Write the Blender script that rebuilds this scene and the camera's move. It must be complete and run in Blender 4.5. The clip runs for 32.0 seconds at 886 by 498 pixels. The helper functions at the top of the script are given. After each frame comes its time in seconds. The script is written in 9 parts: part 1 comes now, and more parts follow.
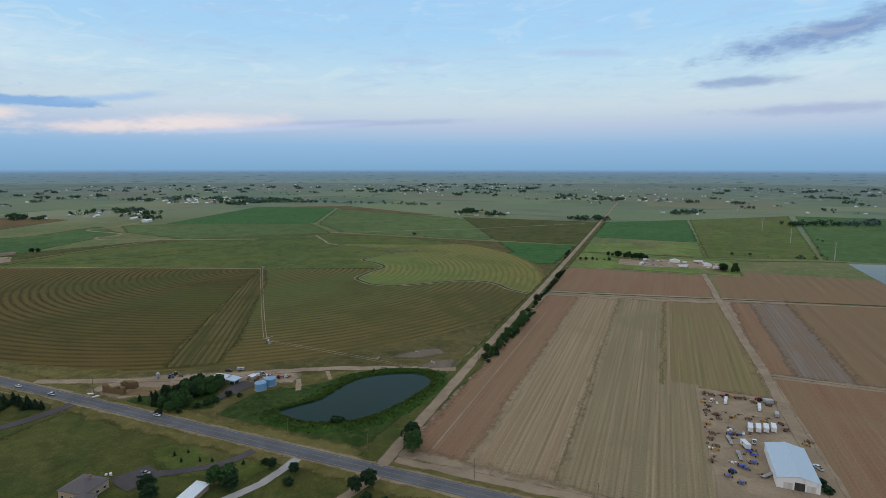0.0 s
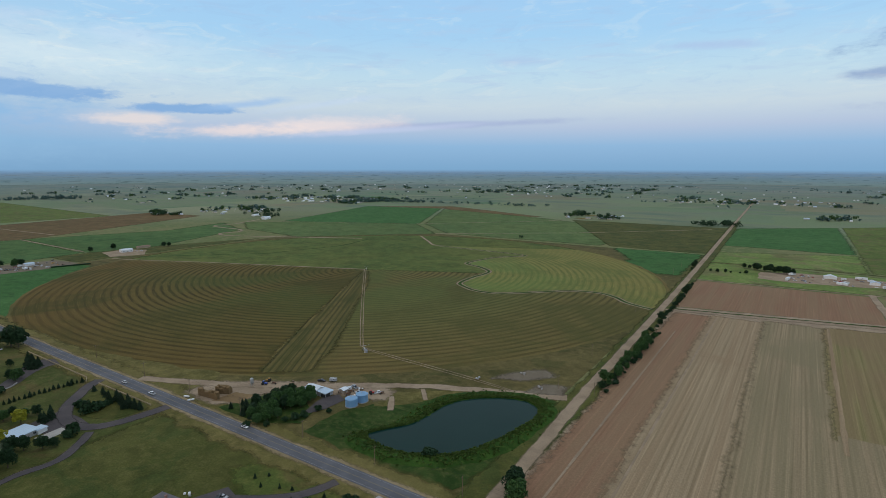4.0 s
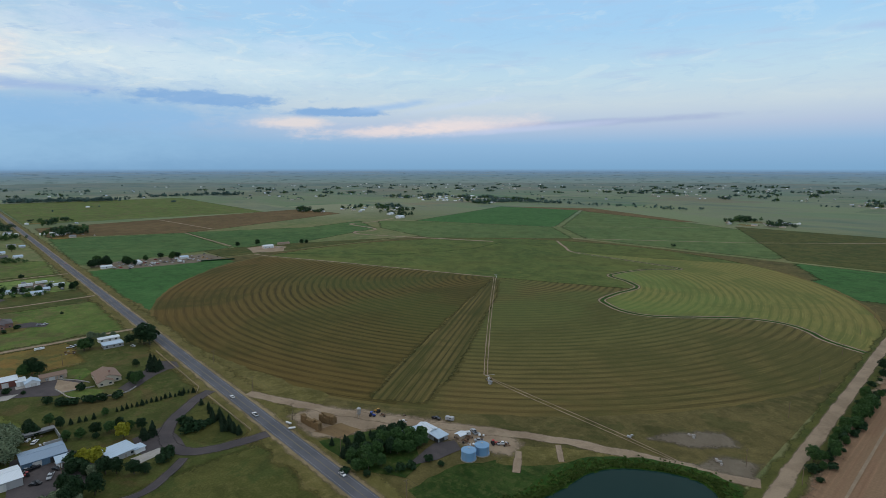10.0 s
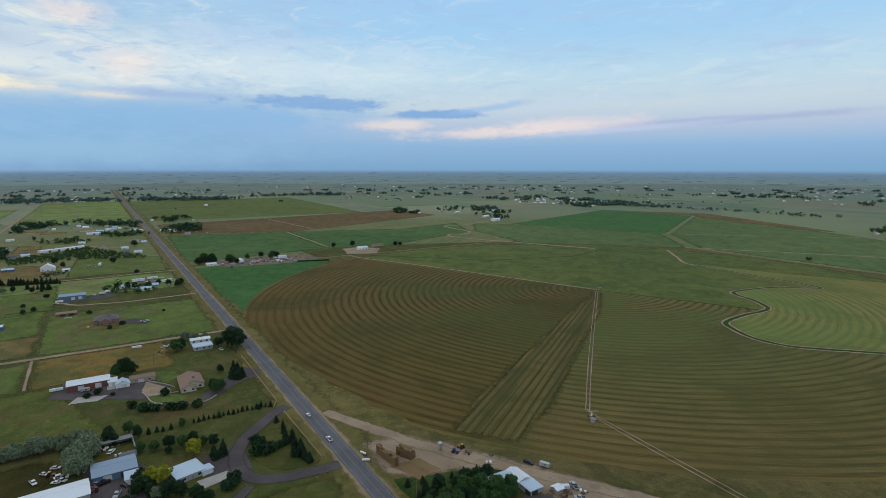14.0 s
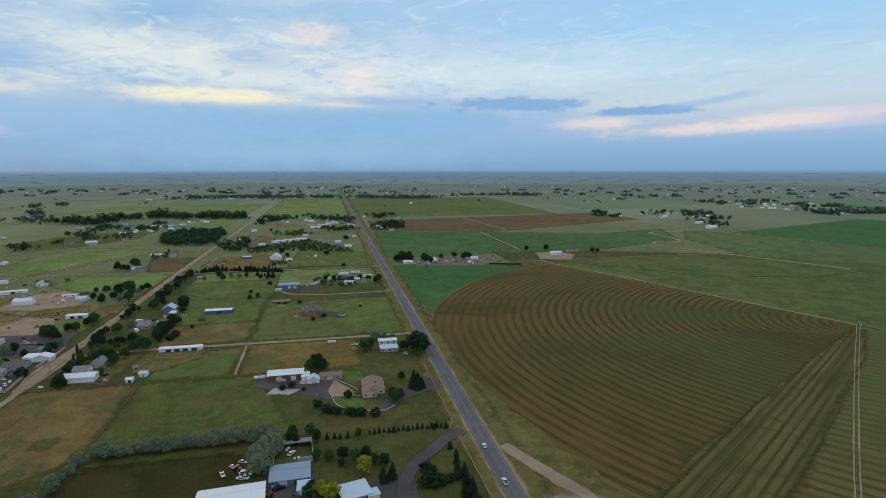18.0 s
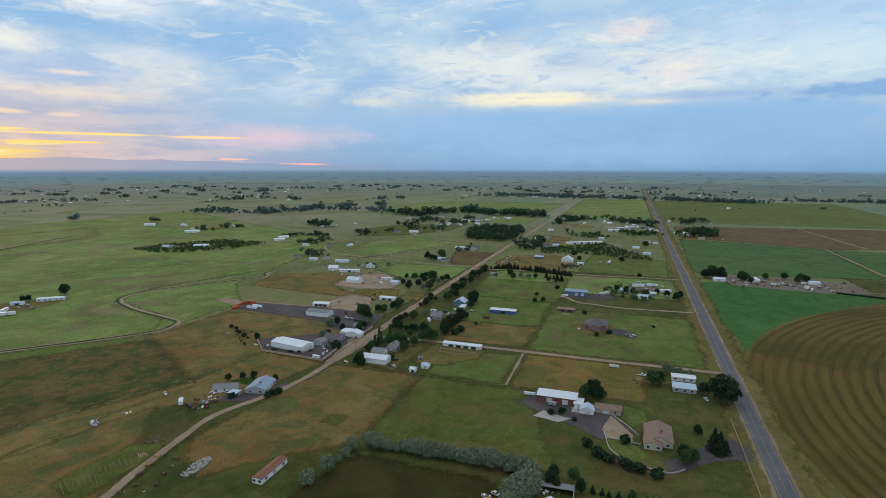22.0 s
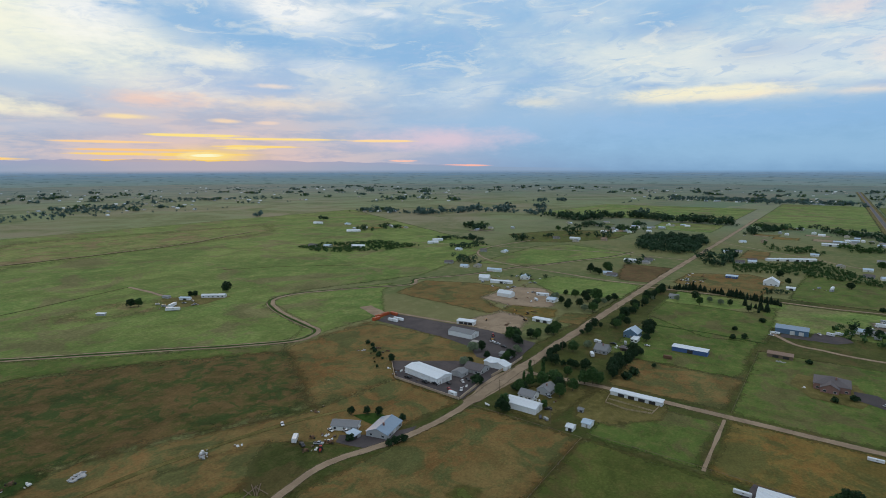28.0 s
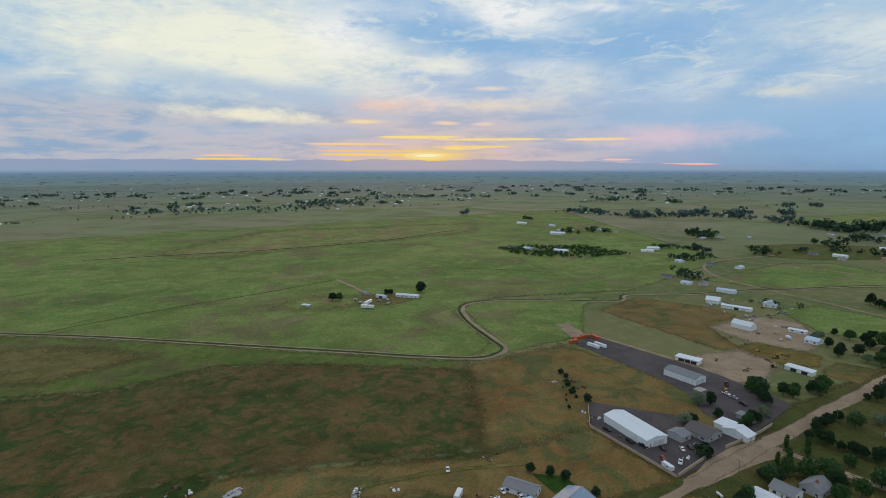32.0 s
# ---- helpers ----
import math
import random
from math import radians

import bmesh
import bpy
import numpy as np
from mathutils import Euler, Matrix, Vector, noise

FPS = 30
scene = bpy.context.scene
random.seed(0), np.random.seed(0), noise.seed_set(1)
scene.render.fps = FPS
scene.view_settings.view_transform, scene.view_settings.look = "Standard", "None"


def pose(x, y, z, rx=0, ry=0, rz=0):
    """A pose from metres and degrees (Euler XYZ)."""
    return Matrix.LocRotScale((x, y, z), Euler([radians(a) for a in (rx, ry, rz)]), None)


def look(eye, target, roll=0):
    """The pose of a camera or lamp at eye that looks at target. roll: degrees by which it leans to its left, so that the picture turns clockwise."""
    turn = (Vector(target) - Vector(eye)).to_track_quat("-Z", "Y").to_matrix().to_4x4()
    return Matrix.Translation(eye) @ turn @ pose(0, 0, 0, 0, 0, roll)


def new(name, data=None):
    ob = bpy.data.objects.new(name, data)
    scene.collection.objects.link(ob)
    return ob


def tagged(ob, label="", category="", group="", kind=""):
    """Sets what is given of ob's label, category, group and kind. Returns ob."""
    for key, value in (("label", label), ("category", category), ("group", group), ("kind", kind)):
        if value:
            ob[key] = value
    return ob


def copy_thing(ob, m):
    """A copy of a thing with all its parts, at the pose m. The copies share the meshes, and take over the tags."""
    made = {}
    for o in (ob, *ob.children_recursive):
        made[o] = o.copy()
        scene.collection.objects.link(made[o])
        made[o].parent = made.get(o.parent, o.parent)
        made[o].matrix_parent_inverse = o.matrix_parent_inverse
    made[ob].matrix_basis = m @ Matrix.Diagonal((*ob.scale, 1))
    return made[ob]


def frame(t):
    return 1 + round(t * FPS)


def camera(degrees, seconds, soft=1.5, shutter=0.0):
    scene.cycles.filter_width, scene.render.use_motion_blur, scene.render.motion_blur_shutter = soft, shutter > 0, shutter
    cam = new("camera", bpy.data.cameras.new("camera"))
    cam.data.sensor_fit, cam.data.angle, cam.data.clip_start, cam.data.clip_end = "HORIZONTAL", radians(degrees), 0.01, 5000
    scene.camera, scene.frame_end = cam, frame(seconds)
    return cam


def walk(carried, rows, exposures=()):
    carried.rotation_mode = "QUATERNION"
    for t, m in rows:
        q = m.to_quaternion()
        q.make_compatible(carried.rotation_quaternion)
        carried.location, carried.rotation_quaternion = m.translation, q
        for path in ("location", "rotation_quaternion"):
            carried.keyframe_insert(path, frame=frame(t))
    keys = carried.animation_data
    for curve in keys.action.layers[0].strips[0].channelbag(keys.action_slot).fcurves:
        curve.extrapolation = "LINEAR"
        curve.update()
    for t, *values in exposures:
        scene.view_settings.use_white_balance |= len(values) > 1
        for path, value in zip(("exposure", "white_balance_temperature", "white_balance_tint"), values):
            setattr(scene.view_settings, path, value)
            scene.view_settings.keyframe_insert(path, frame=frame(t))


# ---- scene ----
cam = camera(78.44, 32.0, soft=0.6)
ROWS = [
    (0.0, 129.15, -214.07, 145.08, 22.10, -8.54, -0.05),
    (0.5, 126.77, -209.33, 144.90, 23.93, -8.51, -0.05),
    (1.0, 124.41, -204.49, 144.70, 25.08, -8.50, -0.04),
    (1.5, 122.24, -199.61, 144.56, 25.60, -8.50, -0.04),
    (2.0, 119.92, -194.92, 144.44, 26.54, -8.50, -0.03),
    (2.5, 117.54, -190.24, 144.32, 27.99, -8.50, -0.04),
    (3.0, 114.94, -185.39, 144.18, 29.71, -8.50, -0.06),
    (3.5, 111.89, -180.49, 144.05, 31.57, -8.50, -0.06),
    (5.5, 99.58, -160.54, 143.43, 37.64, -8.53, -0.06),
    (6.0, 96.50, -155.67, 143.32, 38.93, -8.54, -0.06),
    (6.5, 92.85, -151.53, 143.34, 40.16, -8.54, -0.04),
    (7.0, 89.21, -147.28, 143.38, 41.35, -8.54, -0.02),
    (7.5, 85.61, -143.16, 143.43, 42.62, -8.55, -0.01),
    (8.0, 82.05, -138.82, 143.46, 43.27, -8.56, -0.01),
    (8.5, 78.32, -134.76, 143.51, 44.21, -8.58, -0.01),
    (9.0, 74.33, -131.17, 143.58, 45.53, -8.60, -0.02),
    (9.5, 70.27, -127.53, 143.79, 46.73, -8.60, -0.02),
    (10.0, 66.33, -123.80, 143.99, 47.36, -8.60, -0.02),
    (10.5, 62.33, -120.23, 144.23, 47.62, -8.60, -0.01),
    (11.0, 58.27, -117.06, 144.49, 48.36, -8.59, -0.01),
    (11.5, 54.37, -113.80, 144.62, 49.28, -8.57, -0.02),
    (12.0, 50.32, -110.44, 144.71, 50.58, -8.55, -0.04),
    (12.5, 46.51, -107.35, 144.75, 52.09, -8.53, -0.04),
    (13.0, 42.62, -104.04, 144.73, 53.75, -8.52, -0.05),
    (13.5, 38.82, -100.47, 144.73, 55.52, -8.50, -0.06),
    (15.5, 21.20, -88.37, 145.12, 65.12, -8.48, -0.04),
    (16.0, 16.12, -86.08, 145.27, 68.10, -8.46, -0.03),
    (16.5, 11.89, -83.97, 145.28, 70.87, -8.48, -0.01),
    (17.0, 6.74, -81.89, 145.34, 73.10, -8.49, 0.02),
    (17.5, 1.16, -80.06, 145.48, 75.40, -8.50, 0.05),
    (18.0, -4.70, -78.64, 145.70, 78.01, -8.50, 0.07),
    (18.5, -10.21, -77.38, 145.89, 80.54, -8.49, 0.08),
    (19.0, -15.82, -76.44, 145.99, 83.33, -8.49, 0.08),
    (19.5, -21.64, -74.50, 146.11, 86.44, -8.48, 0.07),
    (20.0, -27.52, -73.49, 146.12, 90.76, -8.48, 0.04),
    (20.5, -33.71, -73.27, 145.96, 95.65, -8.50, -0.01),
    (21.0, -39.96, -73.23, 145.75, 100.47, -8.52, -0.05),
    (21.5, -45.91, -72.60, 145.70, 104.89, -8.54, -0.08),
    (22.0, -51.80, -73.06, 145.73, 109.12, -8.55, -0.09),
    (22.5, -57.62, -74.61, 145.71, 112.80, -8.56, -0.07),
    (23.0, -63.76, -76.77, 145.77, 115.84, -8.55, -0.05),
    (23.5, -69.34, -78.02, 145.84, 118.78, -8.54, -0.03),
    (24.0, -74.80, -80.73, 145.88, 122.42, -8.53, -0.03),
    (24.5, -80.97, -83.71, 145.80, 125.30, -8.53, -0.02),
    (25.0, -87.96, -86.39, 145.75, 126.55, -8.52, -0.02),
    (25.5, -94.49, -89.49, 145.66, 125.98, -8.51, 0.01),
    (27.5, -117.61, -102.76, 145.46, 125.71, -8.47, 0.08),
    (28.0, -124.96, -106.25, 145.26, 125.84, -8.47, 0.07),
    (28.5, -131.40, -111.12, 144.92, 127.60, -8.48, 0.03),
    (29.0, -137.88, -116.52, 144.50, 130.46, -8.50, -0.00),
    (29.5, -145.22, -121.99, 144.13, 132.21, -8.52, -0.01),
    (30.0, -152.28, -126.32, 144.01, 132.74, -8.52, -0.00),
    (30.5, -158.13, -131.15, 144.02, 134.14, -8.52, 0.01),
    (31.0, -163.50, -138.08, 144.00, 138.51, -8.52, 0.03),
    (31.5, -169.46, -144.52, 144.01, 143.64, -8.53, 0.04),
    (32.0, -176.59, -149.08, 143.98, 147.57, -8.55, 0.05),
]
walk(cam, [(t, pose(x, y, z, 90 + pitch, roll, yaw)) for t, x, y, z, yaw, pitch, roll in ROWS],
     [(0.0, 0.03), (8.0, 0.0), (17.0, 0.0), (19.0, 0.0), (21.0, 0.03), (23.0, 0.06), (25.0, -0.04), (28.0, -0.04), (30.0, -0.06), (32.0, -0.12)])


# ---- node helpers ----
class Graph:
    """A small shorthand for node trees."""

    def __init__(self, tree):
        self.tree = tree
        tree.nodes.clear()

    def node(self, kind):
        return self.tree.nodes.new(kind)

    def put(self, value, socket):
        if isinstance(value, bpy.types.NodeSocket):
            self.tree.links.new(value, socket)
        elif isinstance(value, tuple) and len(value) == 3 and len(socket.default_value) == 4:
            socket.default_value = (*value, 1.0)
        else:
            socket.default_value = value

    def math(self, op, a, b=0.0, c=0.0, clamp=False):
        n = self.node("ShaderNodeMath")
        n.operation, n.use_clamp = op, clamp
        self.put(a, n.inputs[0]), self.put(b, n.inputs[1]), self.put(c, n.inputs[2])
        return n.outputs[0]

    def add(self, a, b):
        return self.math("ADD", a, b)

    def sub(self, a, b):
        return self.math("SUBTRACT", a, b)

    def mul(self, a, b):
        return self.math("MULTIPLY", a, b)

    def smooth(self, x, lo, hi, to_lo=0.0, to_hi=1.0):
        n = self.node("ShaderNodeMapRange")
        n.interpolation_type = "SMOOTHSTEP"
        for value, socket in zip((x, lo, hi, to_lo, to_hi), n.inputs):
            self.put(value, socket)
        return n.outputs[0]

    def vec(self, x, y, z=0.0):
        n = self.node("ShaderNodeCombineXYZ")
        self.put(x, n.inputs[0]), self.put(y, n.inputs[1]), self.put(z, n.inputs[2])
        return n.outputs[0]

    def xyz(self, v):
        n = self.node("ShaderNodeSeparateXYZ")
        self.put(v, n.inputs[0])
        return n.outputs[0], n.outputs[1], n.outputs[2]

    def place(self):
        return self.node("ShaderNodeTexCoord").outputs["Object"]

    def noise(self, v, scale, detail=3.0, rough=0.55, distortion=0.0):
        n = self.node("ShaderNodeTexNoise")
        self.put(v, n.inputs["Vector"])
        n.inputs["Scale"].default_value, n.inputs["Detail"].default_value = scale, detail
        n.inputs["Roughness"].default_value, n.inputs["Distortion"].default_value = rough, distortion
        return n.outputs["Fac"]

    def mix(self, fac, a, b, how="MIX"):
        n = self.node("ShaderNodeMix")
        n.data_type, n.blend_type = "RGBA", how
        self.put(fac, n.inputs[0]), self.put(a, n.inputs[6]), self.put(b, n.inputs[7])
        return n.outputs[2]

    def ramp(self, fac, stops):
        n = self.node("ShaderNodeValToRGB")
        e = n.color_ramp.elements
        while len(e) < len(stops):
            e.new(0.5)
        for spot, (at, colour) in zip(e, stops):
            spot.position, spot.color = at, (*colour, 1.0)
        self.put(fac, n.inputs[0])
        return n.outputs[0]

    def bump(self, height, strength, distance):
        n = self.node("ShaderNodeBump")
        n.inputs["Strength"].default_value, n.inputs["Distance"].default_value = strength, distance
        self.put(height, n.inputs["Height"])
        return n.outputs[0]

    def surface(self, colour, rough=0.9, metal=0.0, normal=None, spec=0.3, feather=0.0):
        p = self.node("ShaderNodeBsdfPrincipled")
        if feather:
            bare = self.node("ShaderNodeAttribute")
            bare.attribute_name = "bare"
            n = self.add(self.mul(self.noise(self.place(), feather, 5.0, 0.65), 0.5), self.mul(self.noise(self.place(), feather * 0.22, 4.0, 0.6), 0.5))
            worn = self.add(self.sub(1.0, bare.outputs["Fac"]), self.mul(self.sub(n, 0.5), 1.8))
            self.put(self.smooth(worn, 0.16, 0.84), p.inputs["Alpha"])
        self.put(colour, p.inputs["Base Color"]), self.put(rough, p.inputs["Roughness"]), self.put(metal, p.inputs["Metallic"])
        p.inputs["Specular IOR Level"].default_value = spec
        if normal is not None:
            self.put(normal, p.inputs["Normal"])
        self.tree.links.new(p.outputs[0], self.node("ShaderNodeOutputMaterial").inputs[0])
        return p


# ---- sky and sun ----
SUN_AZ, SUN_EL = 148.7, 1.6
world = bpy.data.worlds.new("dusk_sky")
world.use_nodes = True


def build_sky():
    g = Graph(world.node_tree)
    way = g.node("ShaderNodeTexCoord").outputs["Generated"]
    x, y, z = g.xyz(way)
    el = g.mul(g.math("ARCSINE", z), 57.2958)
    turn = radians(85)
    s = g.sub(g.mul(x, -math.cos(turn)), g.mul(y, math.sin(turn)))
    c = g.sub(g.mul(y, math.cos(turn)), g.mul(x, math.sin(turn)))
    az = g.add(g.mul(g.math("ARCTAN2", s, c), 57.2958), 85.0)
    flat = g.vec(g.mul(az, 0.05), g.mul(el, 0.12), 0.0)
    rough = g.noise(flat, 5.0, 5.0, 0.6)
    fine = g.noise(g.vec(g.mul(az, 0.05), g.mul(el, 0.16), 9.0), 17.0, 4.0, 0.6)
    wob = g.add(g.mul(g.sub(rough, 0.5), 0.8), g.mul(g.sub(fine, 0.5), 0.28))

    def patch(a0, e0, ra, re, edge=1.0, warp=1.0, tilt=0.0):
        u = g.math("DIVIDE", g.sub(az, a0), ra)
        v = g.math("DIVIDE", g.sub(g.sub(el, e0), g.mul(g.sub(az, a0), tilt)), re)
        r = g.math("SQRT", g.add(g.mul(u, u), g.mul(v, v)))
        r = g.add(r, g.mul(wob, warp * 4.2))
        return g.smooth(r, 1.0 + edge * 0.5, max(0.0, 1.0 - edge))

    # clear air: a ramp up the sky, blue belt, mauve band, pale band, blue; the unseen overhead is whitened to brighten
    # the ground
    up = g.math("DIVIDE", el, 40.0, clamp=True)
    east = g.ramp(up, [(0.0, (0.21, 0.41, 0.64)), (0.055, (0.26, 0.48, 0.74)), (0.10, (0.44, 0.56, 0.76)), (0.15, (0.57, 0.69, 0.79)),
                       (0.22, (0.52, 0.72, 0.86)), (0.32, (0.38, 0.65, 0.92)), (0.42, (0.36, 0.62, 0.92)), (0.60, (0.62, 0.71, 0.83)), (1.0, (0.78, 0.81, 0.85))])
    west = g.ramp(up, [(0.0, (0.19, 0.38, 0.61)), (0.06, (0.18, 0.42, 0.70)), (0.12, (0.24, 0.47, 0.74)), (0.18, (0.36, 0.55, 0.77)),
                       (0.30, (0.42, 0.62, 0.82)), (0.42, (0.42, 0.63, 0.86)), (0.60, (0.66, 0.74, 0.83)), (1.0, (0.80, 0.82, 0.85))])
    air = g.mix(g.smooth(az, 55.0, 95.0), east, west)
    physical = g.node("ShaderNodeTexSky")
    physical.sky_type, physical.sun_disc = "NISHITA", False
    physical.sun_elevation, physical.sun_rotation = radians(SUN_EL), radians(-SUN_AZ)
    air = g.mix(0.06, air, g.mix(1.0, physical.outputs[0], (0.35, 0.35, 0.35), "MULTIPLY"))

    # thin high streaks everywhere
    wisp = g.noise(g.vec(g.mul(az, 0.06), g.mul(el, 0.42), 3.0), 2.6, 5.0, 0.6, 0.4)
    air = g.mix(g.mul(g.smooth(wisp, 0.50, 0.72), g.smooth(el, 5.0, 9.0, 0.0, 0.4)), air, (0.44, 0.57, 0.78))
    # the brighter, broken western deck
    deck = g.noise(g.vec(g.mul(az, 0.06), g.add(g.mul(el, 0.115), g.mul(az, 0.010)), 7.0), 2.4, 6.0, 0.52, 0.3)
    side = g.smooth(az, 66.0, 112.0)
    glowing = g.mix(g.smooth(az, 95.0, 165.0), (0.66, 0.74, 0.78), (0.92, 0.90, 0.76))
    lit = g.mix(g.smooth(el, 2.0, 9.0), (0.80, 0.62, 0.50), glowing)
    shade = g.mix(g.smooth(el, 2.0, 8.0), (0.32, 0.44, 0.62), (0.20, 0.43, 0.73))
    heap = g.mix(g.smooth(deck, 0.30, 0.66), lit, shade)
    sky = g.mix(g.mul(g.mul(side, 0.42), g.smooth(el, 4.0, 7.5)), air, heap)

    # grey and mauve banks low in the west
    bank = g.noise(g.vec(g.mul(az, 0.065), g.mul(el, 0.33), 21.0), 2.6, 6.0, 0.62, 0.3)
    low = g.mix(g.smooth(bank, 0.40, 0.62), (0.62, 0.58, 0.60), (0.33, 0.44, 0.60))
    sky = g.mix(g.mul(g.mul(g.smooth(az, 118.0, 140.0), g.smooth(el, 7.5, 4.5)), 0.75), sky, low)
    # single clouds, as they hang round the horizon
    def cloud(under, a0, e0, ra, re, edge, warp, tilt, colour, much):
        return g.mix(g.mul(patch(a0, e0, ra, re, edge, warp, tilt), much), under, colour)

    sky = cloud(sky, -12.0, 11.0, 8.0, 1.2, 0.7, 0.7, -0.14, (0.21, 0.33, 0.57), 0.95)
    sky = cloud(sky, -6.0, 7.6, 4.0, 0.5, 0.7, 0.5, 0.0, (0.27, 0.38, 0.60), 0.8)
    sky = cloud(sky, -12.0, 5.0, 8.0, 0.5, 0.8, 0.6, 0.0, (0.38, 0.46, 0.66), 0.8)
    sky = cloud(sky, 8.0, 11.0, 4.5, 0.4, 0.9, 0.5, 0.05, (0.42, 0.56, 0.80), 0.7)
    sky = cloud(sky, 26.0, 10.5, 4.0, 0.45, 0.9, 0.5, 0.0, (0.42, 0.57, 0.80), 0.6)
    sky = cloud(sky, 31.0, 4.4, 12.0, 0.35, 0.8, 0.4, -0.03, (0.36, 0.44, 0.66), 0.7)
    sky = cloud(sky, 94.0, 9.0, 19.3, 3.90, 1.0, 0.5, 0.00, (0.78, 0.84, 0.83), 0.72)
    sky = cloud(sky, 72.9, 9.4, 18.2, 2.42, 1.0, 0.4, 0.00, (0.70, 0.83, 0.89), 0.60)
    sky = cloud(sky, 104.4, 12.3, 4.4, 1.26, 1.0, 0.6, 0.00, (0.44, 0.56, 0.72), 0.60)
    sky = cloud(sky, 95.3, 9.9, 6.8, 1.05, 1.0, 0.7, 0.00, (0.52, 0.64, 0.80), 0.80)
    sky = cloud(sky, 76.8, 12.1, 7.2, 1.34, 1.0, 0.7, 0.00, (0.52, 0.67, 0.86), 0.75)
    sky = cloud(sky, 62.6, 11.5, 4.0, 0.73, 1.0, 0.6, 0.00, (0.56, 0.72, 0.89), 0.50)
    sky = cloud(sky, 90.4, 12.9, 2.9, 1.15, 1.0, 0.6, 0.00, (0.92, 0.77, 0.72), 0.60)
    sky = cloud(sky, 86.6, 9.2, 3.1, 1.23, 1.0, 0.6, 0.00, (0.90, 0.78, 0.74), 0.65)
    sky = cloud(sky, 103.8, 6.6, 4.2, 0.63, 1.0, 0.6, -0.05, (0.97, 0.88, 0.66), 0.90)
    sky = cloud(sky, 97.3, 6.5, 4.8, 0.49, 1.0, 0.6, -0.04, (0.96, 0.83, 0.62), 0.90)
    sky = cloud(sky, 88.3, 6.3, 3.1, 0.37, 1.0, 0.6, 0.00, (0.96, 0.82, 0.66), 0.80)
    sky = cloud(sky, 100.9, 4.0, 13.6, 2.01, 0.7, 0.5, 0.00, (0.27, 0.49, 0.76), 0.90)
    sky = cloud(sky, 80.9, 4.7, 17.8, 1.87, 0.7, 0.5, 0.00, (0.27, 0.49, 0.76), 0.85)
    sky = cloud(sky, 93.1, 1.7, 24.4, 1.89, 1.0, 0.3, 0.00, (0.31, 0.52, 0.74), 0.85)
    sky = cloud(sky, 105.6, 7.7, 2.2, 0.39, 0.8, 0.6, 0.00, (0.25, 0.45, 0.74), 0.80)
    sky = cloud(sky, 99.8, 7.5, 1.0, 0.23, 0.8, 0.5, 0.00, (0.25, 0.45, 0.74), 0.70)
    sky = cloud(sky, 95.5, 7.4, 3.2, 0.49, 0.9, 0.7, 0.00, (0.38, 0.53, 0.76), 0.75)
    sky = cloud(sky, 83.1, 6.7, 6.5, 0.43, 0.8, 0.6, 0.00, (0.34, 0.48, 0.74), 0.80)
    sky = cloud(sky, 70.7, 6.4, 8.6, 0.72, 0.5, 0.8, 0.00, (0.23, 0.42, 0.71), 0.90)
    sky = cloud(sky, 58.3, 5.4, 5.3, 0.50, 0.45, 0.7, 0.00, (0.23, 0.42, 0.71), 0.95)
    sky = cloud(sky, 52.5, 6.1, 4.0, 0.38, 0.8, 0.4, -0.14, (0.34, 0.53, 0.80), 0.80)
    sky = cloud(sky, 62.2, 4.3, 4.4, 0.62, 1.0, 0.9, 0.00, (0.92, 0.78, 0.70), 0.66)
    sky = cloud(sky, 54.0, 3.5, 6.4, 0.62, 1.0, 0.9, -0.03, (0.91, 0.76, 0.71), 0.62)
    sky = cloud(sky, 45.7, 4.2, 7.5, 0.84, 1.0, 0.5, -0.06, (0.93, 0.79, 0.74), 0.65)
    sky = cloud(sky, 39.0, 3.8, 10.2, 0.30, 0.9, 0.3, -0.07, (0.52, 0.60, 0.80), 0.75)
    sky = cloud(sky, 45.3, 6.3, 5.9, 0.36, 0.9, 0.3, -0.15, (0.55, 0.68, 0.86), 0.50)
    sky = cloud(sky, 168.0, 11.6, 19.0, 4.60, 0.8, 0.4, 0.00, (0.93, 0.94, 0.78), 0.94)
    sky = cloud(sky, 157.4, 13.4, 5.1, 2.80, 1.0, 0.5, 0.00, (0.97, 0.97, 0.94), 0.90)
    sky = cloud(sky, 145.3, 12.6, 13.9, 2.03, 0.8, 0.6, 0.16, (0.27, 0.49, 0.76), 0.90)
    sky = cloud(sky, 140.3, 14.6, 5.8, 1.80, 0.8, 0.6, 0.15, (0.97, 0.97, 0.94), 0.90)
    sky = cloud(sky, 126.2, 12.0, 13.3, 2.86, 0.9, 0.6, 0.00, (0.27, 0.49, 0.76), 0.80)
    sky = cloud(sky, 132.4, 14.9, 3.4, 0.50, 0.9, 0.6, 0.10, (0.97, 0.97, 0.94), 0.60)
    sky = cloud(sky, 106.4, 10.4, 13.2, 2.01, 1.0, 0.6, 0.10, (0.80, 0.85, 0.81), 0.68)
    sky = cloud(sky, 105.3, 13.3, 5.8, 1.00, 1.0, 0.6, -0.15, (0.27, 0.49, 0.76), 0.70)
    sky = cloud(sky, 96.5, 10.2, 3.3, 0.86, 1.0, 0.6, -0.10, (0.44, 0.56, 0.72), 0.60)
    sky = cloud(sky, 164.1, 7.1, 13.1, 1.13, 0.9, 0.5, 0.13, (0.45, 0.58, 0.74), 0.85)
    sky = cloud(sky, 148.6, 10.1, 4.8, 0.82, 1.0, 0.7, 0.00, (0.88, 0.89, 0.82), 0.75)
